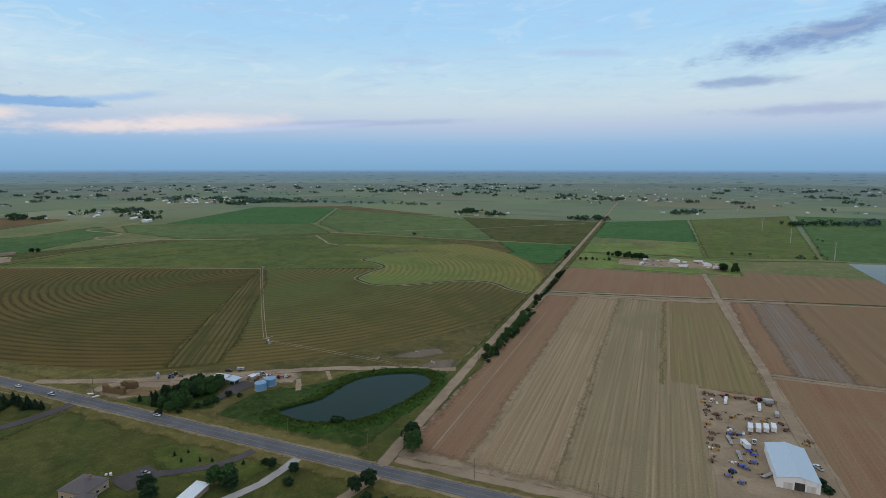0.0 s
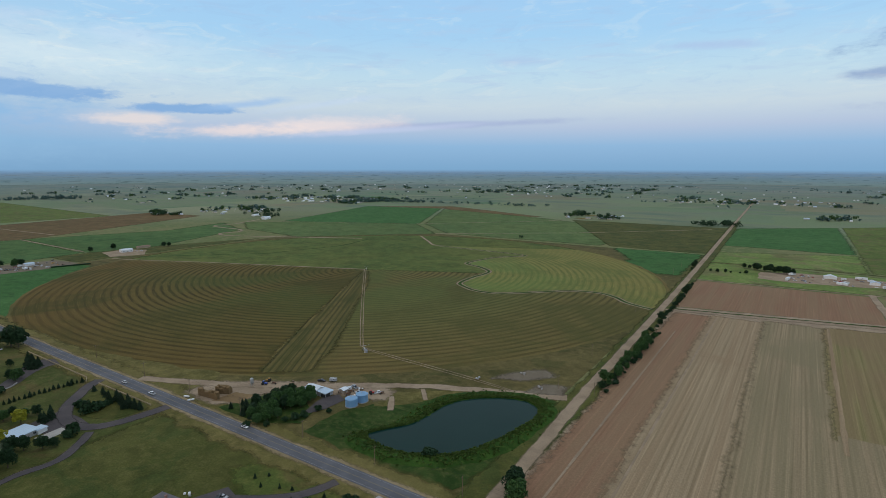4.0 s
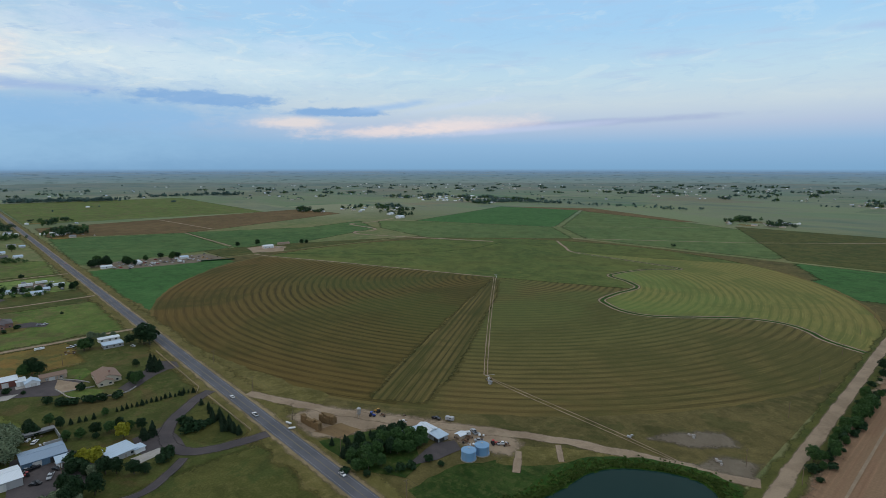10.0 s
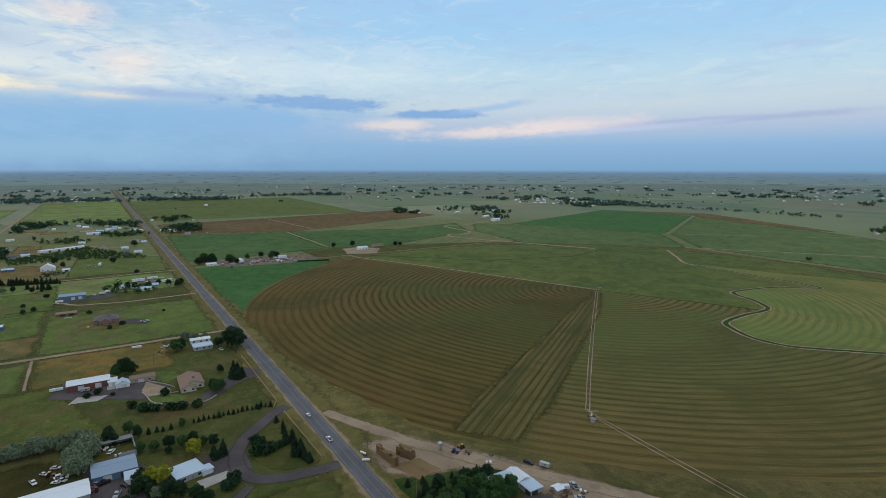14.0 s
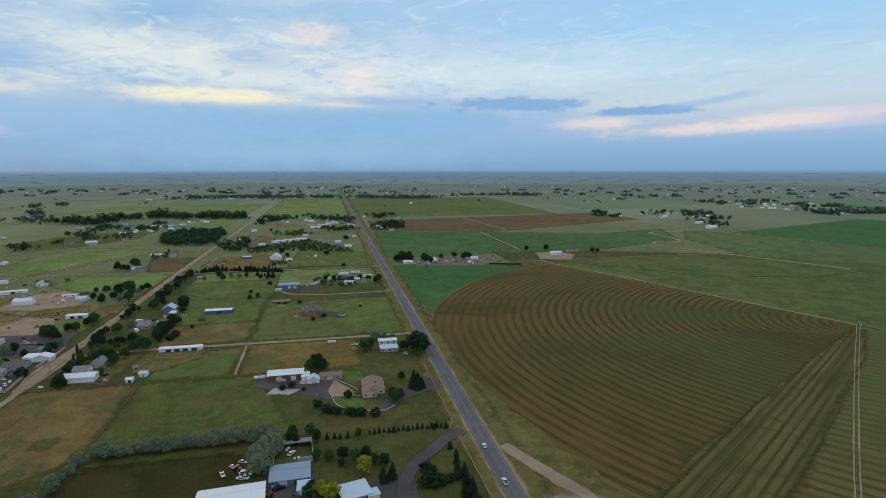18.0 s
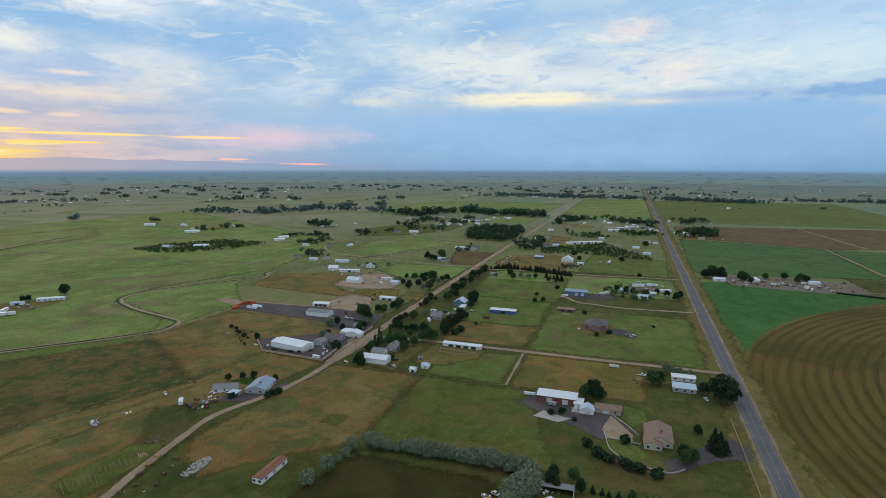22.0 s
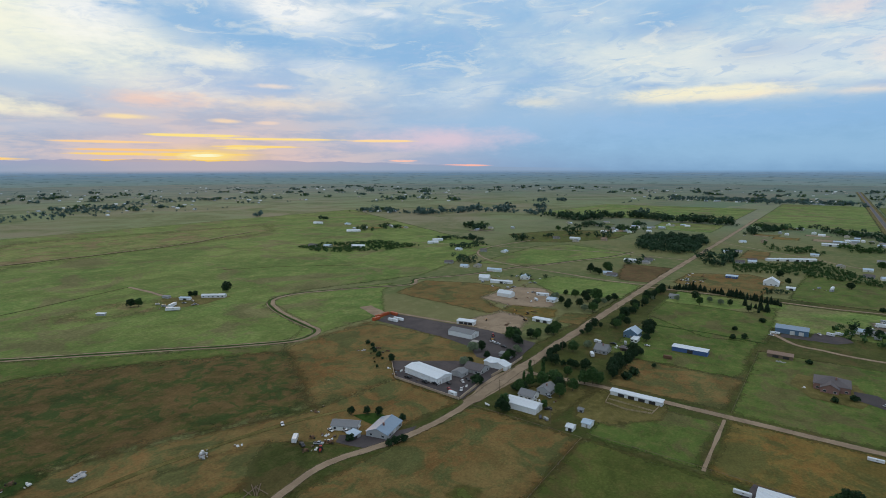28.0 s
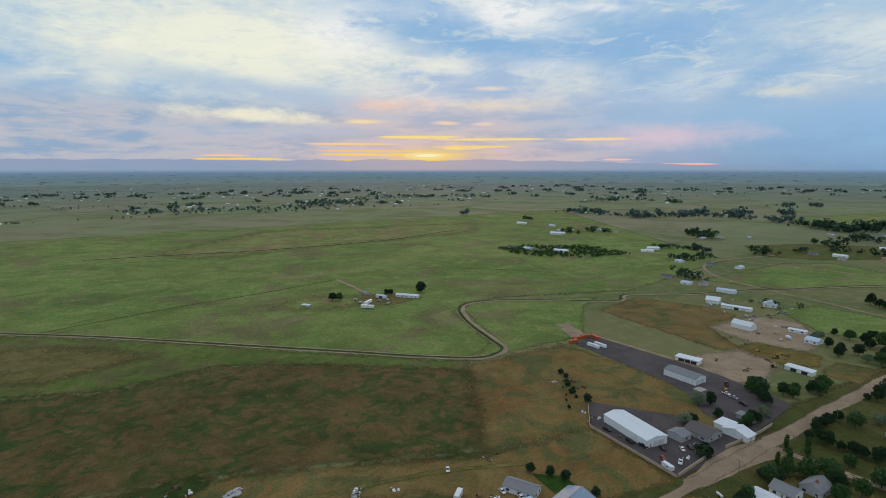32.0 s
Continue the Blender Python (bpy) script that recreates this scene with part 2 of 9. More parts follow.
    sky = cloud(sky, 137.6, 9.9, 5.1, 0.75, 1.0, 0.7, 0.00, (0.72, 0.78, 0.84), 0.60)
    sky = cloud(sky, 124.4, 7.4, 5.1, 1.20, 1.0, 0.7, -0.10, (0.72, 0.80, 0.84), 0.60)
    sky = cloud(sky, 166.3, 5.0, 6.9, 0.75, 0.9, 0.6, 0.04, (0.95, 0.90, 0.70), 0.90)
    sky = cloud(sky, 153.0, 6.2, 4.6, 0.68, 1.0, 0.7, 0.00, (0.97, 0.66, 0.52), 0.75)
    sky = cloud(sky, 142.7, 6.2, 6.2, 0.71, 1.0, 0.7, 0.00, (0.95, 0.80, 0.62), 0.75)
    sky = cloud(sky, 155.6, 4.6, 2.0, 0.26, 0.7, 0.5, 0.00, (0.99, 0.80, 0.45), 0.90)
    sky = cloud(sky, 147.2, 4.5, 1.4, 0.22, 0.7, 0.5, 0.00, (0.99, 0.76, 0.50), 0.90)
    sky = cloud(sky, 143.3, 4.4, 1.2, 0.19, 0.7, 0.5, 0.00, (0.99, 0.74, 0.56), 0.80)
    sky = cloud(sky, 142.7, 7.9, 2.2, 0.27, 0.8, 0.6, 0.00, (0.96, 0.80, 0.66), 0.70)
    sky = cloud(sky, 100.9, 6.9, 7.1, 0.66, 0.8, 0.6, 0.00, (0.96, 0.90, 0.66), 0.90)
    sky = cloud(sky, 116.3, 6.5, 2.4, 0.48, 0.9, 0.7, 0.00, (0.93, 0.86, 0.66), 0.70)
    sky = cloud(sky, 120.4, 4.6, 22.3, 2.32, 1.0, 0.3, 0.00, (0.36, 0.55, 0.78), 0.60)
    sky = cloud(sky, 126.0, 2.9, 8.0, 1.14, 1.0, 0.5, 0.00, (0.83, 0.62, 0.68), 0.70)
    sky = cloud(sky, 161.3, 3.6, 13.5, 0.70, 1.0, 0.5, 0.00, (0.52, 0.58, 0.70), 0.70)

    # the sun behind bars of cloud low in the west
    near = g.sub(az, SUN_AZ)
    halo = g.math("EXPONENT", g.mul(g.add(g.mul(g.mul(near, near), 0.0060), g.mul(g.mul(el, el), 0.05)), -1.0))
    sky = g.mix(g.mul(halo, 0.34), sky, (0.90, 0.50, 0.36))
    core = g.math("EXPONENT", g.mul(g.add(g.mul(g.mul(near, near), 0.07), g.mul(g.mul(g.sub(el, 1.2), g.sub(el, 1.2)), 1.8)), -1.0))
    bars = g.noise(g.vec(g.mul(az, 0.30), g.mul(el, 2.6), 12.0), 1.0, 6.0, 0.62, 0.4)
    def bar(under, a0, e0, ra, re, colour):
        return g.mix(g.mul(patch(a0, e0, ra, re, 0.36, 0.32), g.smooth(bars, 0.32, 0.46, 0.45, 1.0)), under, colour)

    sky = bar(sky, 150.0, 3.09, 4.8, 0.16, (1.0, 0.78, 0.28))
    sky = bar(sky, 142.3, 2.85, 6.2, 0.14, (1.0, 0.76, 0.30))
    sky = bar(sky, 157.2, 2.37, 5.3, 0.12, (0.98, 0.66, 0.34))
    sky = bar(sky, 144.3, 2.10, 4.2, 0.14, (1.0, 0.72, 0.24))
    sky = bar(sky, 145.7, 1.92, 2.2, 0.12, (1.0, 0.78, 0.34))
    sky = bar(sky, 154.2, 1.68, 6.1, 0.12, (0.98, 0.60, 0.26))
    sky = bar(sky, 152.7, 1.31, 8.3, 0.14, (1.0, 0.68, 0.20))
    sky = bar(sky, 152.2, 0.71, 7.8, 0.14, (1.0, 0.58, 0.12))
    sky = bar(sky, 149.0, 1.17, 2.4, 0.41, (1.0, 0.92, 0.62))
    sky = bar(sky, 131.8, 2.78, 3.5, 0.14, (1.0, 0.72, 0.38))
    sky = bar(sky, 167.8, 0.81, 4.7, 0.14, (1.0, 0.66, 0.24))
    sky = bar(sky, 169.3, 1.17, 2.3, 0.10, (0.98, 0.60, 0.32))
    sky = bar(sky, 130.0, 0.76, 1.5, 0.11, (0.98, 0.58, 0.46))
    sky = bar(sky, 123.6, 0.29, 2.9, 0.12, (0.98, 0.50, 0.42))
    sky = g.mix(g.mul(core, 0.85), sky, (1.0, 0.70, 0.16))
    sky = bar(sky, 148.9, 1.22, 1.5, 0.16, (1.0, 0.96, 0.62))
    # far blue ranges under the sunset
    ridge = g.noise(g.vec(g.mul(az, 0.12), 0.0, 5.0), 1.6, 5.0, 0.6)
    crest = g.add(g.smooth(az, 112.0, 150.0, 0.02, 0.30), g.mul(g.mul(ridge, 0.85), g.smooth(az, 114.0, 140.0)))
    mountain = g.mix(g.smooth(el, 0.0, 0.8), (0.27, 0.37, 0.52), (0.30, 0.36, 0.54))
    sky = g.mix(g.mul(g.mul(g.smooth(el, g.add(crest, 0.06), crest), g.smooth(az, 106.0, 122.0)), 0.9), sky, g.mix(g.mul(halo, 0.5), mountain, (0.62, 0.46, 0.46)))
    # broken texture over all clouds: feathered streaks and small ragged gaps
    lane = g.vec(g.mul(az, 0.055), g.add(g.mul(el, 0.22), g.mul(az, 0.012)), 31.0)
    feather = g.noise(lane, 3.4, 8.0, 0.62, 0.9)
    tatter = g.noise(g.vec(g.mul(az, 0.09), g.mul(el, 0.30), 44.0), 4.6, 7.0, 0.66, 0.6)
    west_side = g.smooth(az, 40.0, 105.0, 0.35, 1.0)
    high = g.smooth(el, 4.5, 8.5)
    bluer = g.mul(west_side, g.smooth(az, 120.0, 165.0, 1.0, 0.35))
    sky = g.mix(g.mul(g.mul(g.smooth(feather, 0.53, 0.66, 0.0, 0.60), west_side), high), sky, g.mix(0.5, sky, (1.0, 0.96, 0.80)))
    sky = g.mix(g.mul(g.mul(g.smooth(feather, 0.45, 0.36, 0.0, 0.50), bluer), high), sky, (0.34, 0.52, 0.77))
    sky = g.mix(g.mul(g.mul(g.smooth(tatter, 0.52, 0.66, 0.0, 0.26), bluer), g.smooth(el, 2.5, 6.0)), sky, (0.42, 0.56, 0.76))
    # the plain beyond the built ground: thin strips of land, woods and roofs that close up towards the horizon, with
    # haze painted in as bluer tones there
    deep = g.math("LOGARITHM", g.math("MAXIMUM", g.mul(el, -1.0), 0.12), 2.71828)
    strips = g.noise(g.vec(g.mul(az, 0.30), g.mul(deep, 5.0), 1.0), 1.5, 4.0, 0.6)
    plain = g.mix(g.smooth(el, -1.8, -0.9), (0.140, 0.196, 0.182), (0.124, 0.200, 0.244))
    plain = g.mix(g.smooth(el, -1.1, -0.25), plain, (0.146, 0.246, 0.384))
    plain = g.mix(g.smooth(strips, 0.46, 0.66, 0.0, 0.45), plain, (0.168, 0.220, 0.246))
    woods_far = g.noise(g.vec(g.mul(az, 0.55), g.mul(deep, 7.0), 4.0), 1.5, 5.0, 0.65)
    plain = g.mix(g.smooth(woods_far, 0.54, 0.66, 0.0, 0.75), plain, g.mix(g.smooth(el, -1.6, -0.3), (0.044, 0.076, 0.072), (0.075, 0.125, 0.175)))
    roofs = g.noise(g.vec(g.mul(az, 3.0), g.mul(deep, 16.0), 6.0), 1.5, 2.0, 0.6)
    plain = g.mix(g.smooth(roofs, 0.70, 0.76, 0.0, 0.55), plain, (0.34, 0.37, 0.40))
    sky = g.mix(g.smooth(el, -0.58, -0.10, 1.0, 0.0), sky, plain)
    back = g.node("ShaderNodeBackground")
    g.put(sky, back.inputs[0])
    back.inputs[1].default_value = 1.0
    g.tree.links.new(back.outputs[0], g.node("ShaderNodeOutputWorld").inputs[0])


build_sky()
scene.world = world
sun_data = bpy.data.lights.new("sun", "SUN")
sun_data.energy, sun_data.angle, sun_data.color = 0.5, radians(14), (1.0, 0.62, 0.36)
sun = new("sun", sun_data)
a, e = radians(SUN_AZ), radians(5.0)
sun.matrix_world = look((0, 0, 0), (math.sin(a) * math.cos(e), -math.cos(a) * math.cos(e), -math.sin(e)))


# ---- materials ----
def material(name):
    m = bpy.data.materials.new(name)
    m.use_nodes = True
    return m, Graph(m.node_tree)


def earth(name, dark, mid, light, big=0.012, small=0.12, bias=0.5, relief=0.25, rough=0.95, patch=None):
    """Grass, soil or weeds: large drifts, small tufts and a fine grain."""
    m, g = material(name)
    v = g.place()
    dark, mid, light = ((r * 0.96, gr * 1.00, b * 0.90) for r, gr, b in (dark, mid, light))
    drift = g.noise(v, big, 4.0, 0.6, 0.6)
    tuft = g.noise(v, small, 5.0, 0.68, 0.3)
    grain = g.noise(v, small * 5, 4.0, 0.75)
    c = g.mix(g.smooth(drift, bias - 0.15, bias + 0.15), dark, mid)
    c = g.mix(g.smooth(tuft, 0.44, 0.68), c, light)
    if patch:
        c = g.mix(g.smooth(g.noise(g.vec(*g.xyz(v)[:2], 40.0), big * 1.7, 6.0, 0.68, 0.8), 0.50, 0.60, 0.0, 0.85), c, patch)
    mottle = g.noise(v, small * 0.30, 6.0, 0.7, 0.7)
    c = g.mix(g.smooth(mottle, 0.34, 0.62, 0.62, 0.0), c, (0.5, 0.53, 0.48), "MULTIPLY")
    broad = g.noise(g.vec(*g.xyz(v)[:2], 90.0), big * 0.45, 3.0, 0.5, 0.4)
    c = g.mix(g.smooth(broad, 0.40, 0.62, 0.34, 0.0), c, (0.66, 0.74, 0.66), "MULTIPLY")
    c = g.mix(g.smooth(grain, 0.30, 0.70, 0.58, 0.0), c, (0.42, 0.43, 0.40), "MULTIPLY")
    c = g.mix(g.smooth(grain, 0.58, 0.76, 0.0, 0.22), c, tuple(min(1.0, k * 1.5) for k in light))
    g.surface(c, rough, 0.0, g.bump(g.add(tuft, g.mul(grain, 0.4)), relief, 0.6), 0.1, 0.22)
    return m


def rows_of(name, ridge, furrow, other, period, along="y", wander=0.10, patches=0.02, width=0.5, polar=False, contrast=1.0, even=0.72):
    """Worked land: rows at an even spacing with wavering edges, patchy growth."""
    m, g = material(name)
    v = g.place()
    x, y, z = g.xyz(v)
    if polar:
        d = g.math("SQRT", g.add(g.mul(x, x), g.mul(y, y)))
    else:
        d = x if along == "y" else y
    shake = g.noise(v, 0.05, 3.0, 0.6)
    streak = g.noise(g.vec(g.mul(d, 0.7), g.mul(g.math("ARCTAN2", y, x), 9.0) if polar else g.mul(y if along == "y" else x, 0.006), 0.0), 1.0, 4.0, 0.65)
    phase = g.add(g.math("DIVIDE", d, period), g.mul(shake, wander * 6))
    wave = g.add(g.mul(g.math("SINE", g.mul(phase, 6.28318)), 0.5), 0.5)
    wave = g.add(g.mul(wave, even), g.mul(streak, 1.22 - even))
    patch = g.noise(v, patches, 4.0, 0.62, 0.8)
    grain = g.noise(v, 0.9, 4.0, 0.7)
    c = g.mix(g.smooth(wave, width - 0.22 / contrast, width + 0.22 / contrast), furrow, ridge)
    if polar:
        worn = g.noise(g.vec(g.mul(x, 1.0), y, 60.0), 0.0065, 3.0, 0.55, 0.6)
        inner = g.mul(g.smooth(d, 395.0, 150.0), g.smooth(worn, 0.36, 0.60))
        c = g.mix(g.mul(inner, 0.72), c, tuple(k * q for k, q in zip(other, (1.05, 1.42, 1.35))))
        c = g.mix(g.mul(g.smooth(d, 255.0, 400.0), g.smooth(worn, 0.62, 0.42, 0.15, 0.5)), c, tuple(k * q for k, q in zip(ridge, (1.06, 0.86, 0.92))))
    else:
        bands = g.noise(g.vec(g.mul(d, 0.10), g.mul(y if along == "y" else x, 0.003), 5.0), 1.0, 3.0, 0.6)
        c = g.mix(g.smooth(bands, 0.40, 0.62, 0.0, 0.7), c, other)
    c = g.mix(g.smooth(patch, 0.46, 0.66, 0.0, 0.8), c, other)
    c = g.mix(g.smooth(streak, 0.5, 0.75, 0.0, 0.35), c, tuple(min(1.0, k * 1.7) for k in ridge))
    c = g.mix(g.smooth(grain, 0.3, 0.75, 0.5, 0.0), c, (0.5, 0.5, 0.48), "MULTIPLY")
    g.surface(c, 0.95, 0.0, g.bump(g.add(wave, g.mul(grain, 0.3)), 0.35, 0.5), 0.1, 0.22)
    return m


def gravelly(name, base, pale, dark, scale=0.3):
    m, g = material(name)
    v = g.place()
    worn = g.noise(v, 0.06, 4.0, 0.6, 0.5)
    grit = g.noise(v, scale * 6, 4.0, 0.75)
    c = g.mix(g.smooth(worn, 0.38, 0.64), base, pale)
    c = g.mix(g.smooth(g.noise(v, scale, 4.0, 0.65), 0.55, 0.75, 0.0, 0.7), c, dark)
    c = g.mix(g.smooth(grit, 0.3, 0.7, 0.35, 0.0), c, (0.5, 0.5, 0.5), "MULTIPLY")
    g.surface(c, 0.95, 0.0, g.bump(grit, 0.3, 0.15), 0.15, 0.3)
    return m


def painted(name, base, dirt=(0.16, 0.14, 0.11), rough=0.6, metal=0.0, ribs=0.0, wear=0.35, vary=0.12):
    """Paint, siding or sheet metal with dust and streaks; ribs is the pitch of its ribs in metres."""
    m, g = material(name)
    v = g.place()
    x, y, z = g.xyz(v)
    stain = g.noise(g.vec(g.mul(x, 1.0), g.mul(y, 1.0), g.mul(z, 0.25)), 0.8, 5.0, 0.65)
    chance = g.node("ShaderNodeObjectInfo").outputs["Random"]
    c = g.mix(g.mul(chance, vary * 2), base, tuple(k * 0.62 for k in base))
    c = g.mix(g.smooth(stain, 0.50, 0.78, 0.0, wear), c, dirt)
    normal = None
    if ribs:
        wave = g.math("SINE", g.mul(g.add(x, y), 6.28318 / ribs))
        normal = g.bump(wave, 0.5, 0.05)
        c = g.mix(g.smooth(wave, -1.0, 0.2, 0.22, 0.0), c, tuple(k * 0.5 for k in base))
    g.surface(c, rough, metal, normal, 0.4)
    return m


def leafy(name, dark, light, tint):
    m, g = material(name)
    island = g.node("ShaderNodeNewGeometry").outputs["Random Per Island"]
    info = g.node("ShaderNodeObjectInfo").outputs["Random"]
    c = g.mix(island, dark, light)
    c = g.mix(g.smooth(g.noise(g.place(), 0.35, 2.0), 0.35, 0.7, 0.0, 0.6), c, dark)
    c = g.mix(g.mul(info, 0.55), c, tint)
    p = g.surface(c, 0.75, 0.0, None, 0.2)
    return m


def shiny(name, base, rough=0.12, metal=0.0, spec=0.5):
    m, g = material(name)
    v = g.place()
    c = g.mix(g.smooth(g.noise(v, 1.6, 3.0), 0.4, 0.7), base, tuple(k * 0.7 for k in base))
    g.surface(c, g.smooth(g.noise(v, 3.0, 3.0), 0.3, 0.8, rough, rough + 0.18), metal, None, spec)
    return m


def build_plain():
    """The open plain: grass near by, a patchwork of square-cut fields farther out, with haze painted in by distance."""
    m, g = material("plain_grass")
    v = g.place()
    x, y, z = g.xyz(v)
    cell = g.node("ShaderNodeTexVoronoi")
    cell.distance, cell.feature = "CHEBYCHEV", "F1"
    shifted = g.vec(g.add(x, g.mul(g.math("FLOOR", g.math("DIVIDE", y, 402.0)), 137.0)), y, 0.0)
    cell.inputs["Randomness"].default_value = 0.75
    g.put(shifted, cell.inputs["Vector"])
    cell.inputs["Scale"].default_value = 1 / 380
    hue, value, _ = g.xyz(cell.outputs["Color"])
    # crop colours carry painted haze: greyer and bluer than the land itself
    crop = g.ramp(hue, [(0.0, (0.102, 0.186, 0.102)), (0.18, (0.153, 0.226, 0.119)), (0.34, (0.232, 0.262, 0.147)), (0.48, (0.090, 0.175, 0.096)), (0.60, (0.232, 0.190, 0.118)),
                        (0.74, (0.158, 0.226, 0.122)), (0.86, (0.271, 0.282, 0.175)), (1.0, (0.085, 0.186, 0.104))])
    crop = g.mix(g.mul(value, 0.28), crop, (0.266, 0.282, 0.169))
    # farther out the parcels run into long strips, their colours greyed to look hazy
    strip = g.noise(g.vec(g.mul(x, 0.0011), g.mul(y, 0.0024), 8.0), 2.0, 5.0, 0.62, 0.4)
    crop = g.mix(g.smooth(strip, 0.42, 0.62, 0.0, 0.7), crop, g.ramp(strip, [(0.40, (0.150, 0.205, 0.130)), (0.52, (0.222, 0.222, 0.158)), (0.64, (0.118, 0.170, 0.132))]))
    drift = g.noise(v, 0.006, 5.0, 0.6, 0.8)
    tuft = g.noise(v, 0.07, 6.0, 0.7, 0.3)
    grain = g.noise(v, 0.9, 4.0, 0.7)
    grass = g.mix(g.smooth(drift, 0.38, 0.62), (0.125, 0.160, 0.058), (0.185, 0.185, 0.080))
    grass = g.mix(g.smooth(tuft, 0.46, 0.68, 0.0, 0.8), grass, (0.240, 0.235, 0.110))
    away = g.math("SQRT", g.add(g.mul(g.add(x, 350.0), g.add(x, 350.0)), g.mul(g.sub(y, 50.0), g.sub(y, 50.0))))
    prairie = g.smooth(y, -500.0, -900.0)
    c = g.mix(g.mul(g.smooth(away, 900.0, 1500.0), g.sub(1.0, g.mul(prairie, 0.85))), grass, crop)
    c = g.mix(g.mul(prairie, g.smooth(drift, 0.35, 0.6)), c, g.mix(g.smooth(g.noise(v, 0.0021, 4.0, 0.6, 0.5), 0.42, 0.60), (0.208, 0.258, 0.130), (0.256, 0.238, 0.150)))
    # distance haze put into the base colour: the ground fades to blue-grey far out
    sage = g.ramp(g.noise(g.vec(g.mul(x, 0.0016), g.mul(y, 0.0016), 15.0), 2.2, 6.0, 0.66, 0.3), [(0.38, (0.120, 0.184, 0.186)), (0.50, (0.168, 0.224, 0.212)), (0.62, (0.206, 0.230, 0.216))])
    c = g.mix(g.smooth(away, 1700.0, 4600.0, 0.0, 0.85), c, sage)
    # far woods and dark copses, too far off to tell apart
    copse = g.noise(g.vec(g.mul(x, 0.004), g.mul(y, 0.004), 2.0), 1.0, 6.0, 0.7)
    c = g.mix(g.mul(g.smooth(copse, 0.60, 0.68), g.smooth(away, 1900.0, 2600.0, 0.0, 0.75)), c, (0.080, 0.120, 0.095))
    c = g.mix(g.smooth(grain, 0.3, 0.75, 0.5, 0.0), c, (0.5, 0.5, 0.48), "MULTIPLY")
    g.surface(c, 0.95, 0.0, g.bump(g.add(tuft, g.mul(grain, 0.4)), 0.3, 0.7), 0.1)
    return m


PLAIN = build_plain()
ASPHALT = gravelly("asphalt", (0.106, 0.110, 0.125), (0.138, 0.140, 0.156), (0.075, 0.077, 0.090), 0.5)
LOT = gravelly("tar_gravel", (0.078, 0.069, 0.072), (0.104, 0.090, 0.090), (0.050, 0.046, 0.050), 0.25)
DIRT = gravelly("dirt_road", (0.259, 0.195, 0.133), (0.338, 0.258, 0.178), (0.189, 0.140, 0.092), 0.2)
SHOULDER = gravelly("road_shoulder", (0.224, 0.173, 0.094), (0.302, 0.235, 0.135), (0.134, 0.117, 0.049), 0.2)
YARD = gravelly("bare_yard", (0.270, 0.202, 0.138), (0.345, 0.265, 0.185), (0.175, 0.134, 0.090), 0.12)
TRODDEN = gravelly("trodden_earth", (0.157, 0.128, 0.092), (0.195, 0.163, 0.119), (0.109, 0.097, 0.064), 0.12)
CONCRETE = gravelly("concrete", (0.34, 0.32, 0.30), (0.42, 0.40, 0.37), (0.24, 0.22, 0.20), 0.4)
LINE_WHITE = painted("road_paint_white", (0.34, 0.34, 0.35))
LINE_YELLOW = painted("road_paint_yellow", (0.26, 0.21, 0.09))
RINGS = rows_of("pivot_stubble", (0.162, 0.131, 0.044), (0.052, 0.046, 0.015), (0.084, 0.084, 0.025), 8.5, polar=True, wander=0.03, patches=0.008, even=0.48, contrast=0.70)

RINGS_DARK = rows_of("dark_pivot_stubble", (0.132, 0.099, 0.028), (0.039, 0.034, 0.010), (0.065, 0.061, 0.016), 8.5, polar=True, wander=0.03, patches=0.008, even=0.48, contrast=0.70)
ALFALFA = rows_of("cut_alfalfa", (0.220, 0.208, 0.063), (0.108, 0.125, 0.034), (0.122, 0.146, 0.040), 8.5, polar=True, wander=0.05, patches=0.012, even=0.46, contrast=0.62)
PIVOT_GREEN = earth("pivot_green", (0.098, 0.141, 0.042), (0.148, 0.161, 0.048), (0.170, 0.182, 0.058), 0.005, 0.10)
BAND = rows_of("worked_band", (0.152, 0.120, 0.041), (0.044, 0.043, 0.014), (0.057, 0.063, 0.017), 5.0, along="y", wander=0.05, patches=0.02, even=0.40, contrast=0.9)
CROP_GREEN = earth("green_crop", (0.053, 0.146, 0.043), (0.072, 0.167, 0.054), (0.088, 0.191, 0.065), 0.01, 0.2)
CROP_DARK = earth("dark_green_crop", (0.076, 0.154, 0.054), (0.098, 0.167, 0.059), (0.125, 0.186, 0.069), 0.006, 0.1)
FALLOW = earth("brown_fallow", (0.167, 0.100, 0.052), (0.203, 0.124, 0.065), (0.174, 0.134, 0.060), 0.006, 0.12)
RED_SOIL = rows_of("red_brown_soil", (0.268, 0.158, 0.098), (0.222, 0.128, 0.078), (0.262, 0.176, 0.106), 2.4, wander=0.004, patches=0.01, even=0.15)
TAN_ROWS = rows_of("tan_stubble_rows", (0.345, 0.262, 0.165), (0.225, 0.168, 0.100), (0.290, 0.205, 0.125), 3.6, wander=0.004, patches=0.01, even=0.18)
GREY_ROWS = rows_of("grey_tan_rows", (0.310, 0.240, 0.148), (0.195, 0.155, 0.090), (0.235, 0.195, 0.115), 3.0, wander=0.004, patches=0.01, even=0.18)
GREEN_ROWS = rows_of("green_rows", (0.250, 0.205, 0.098), (0.150, 0.142, 0.055), (0.235, 0.170, 0.092), 4.4, wander=0.004, patches=0.008, even=0.2)
VIOLET_ROWS = rows_of("grey_mulch_rows", (0.240, 0.195, 0.160), (0.165, 0.130, 0.105), (0.225, 0.160, 0.110), 3.4, wander=0.01, patches=0.02, even=0.25)
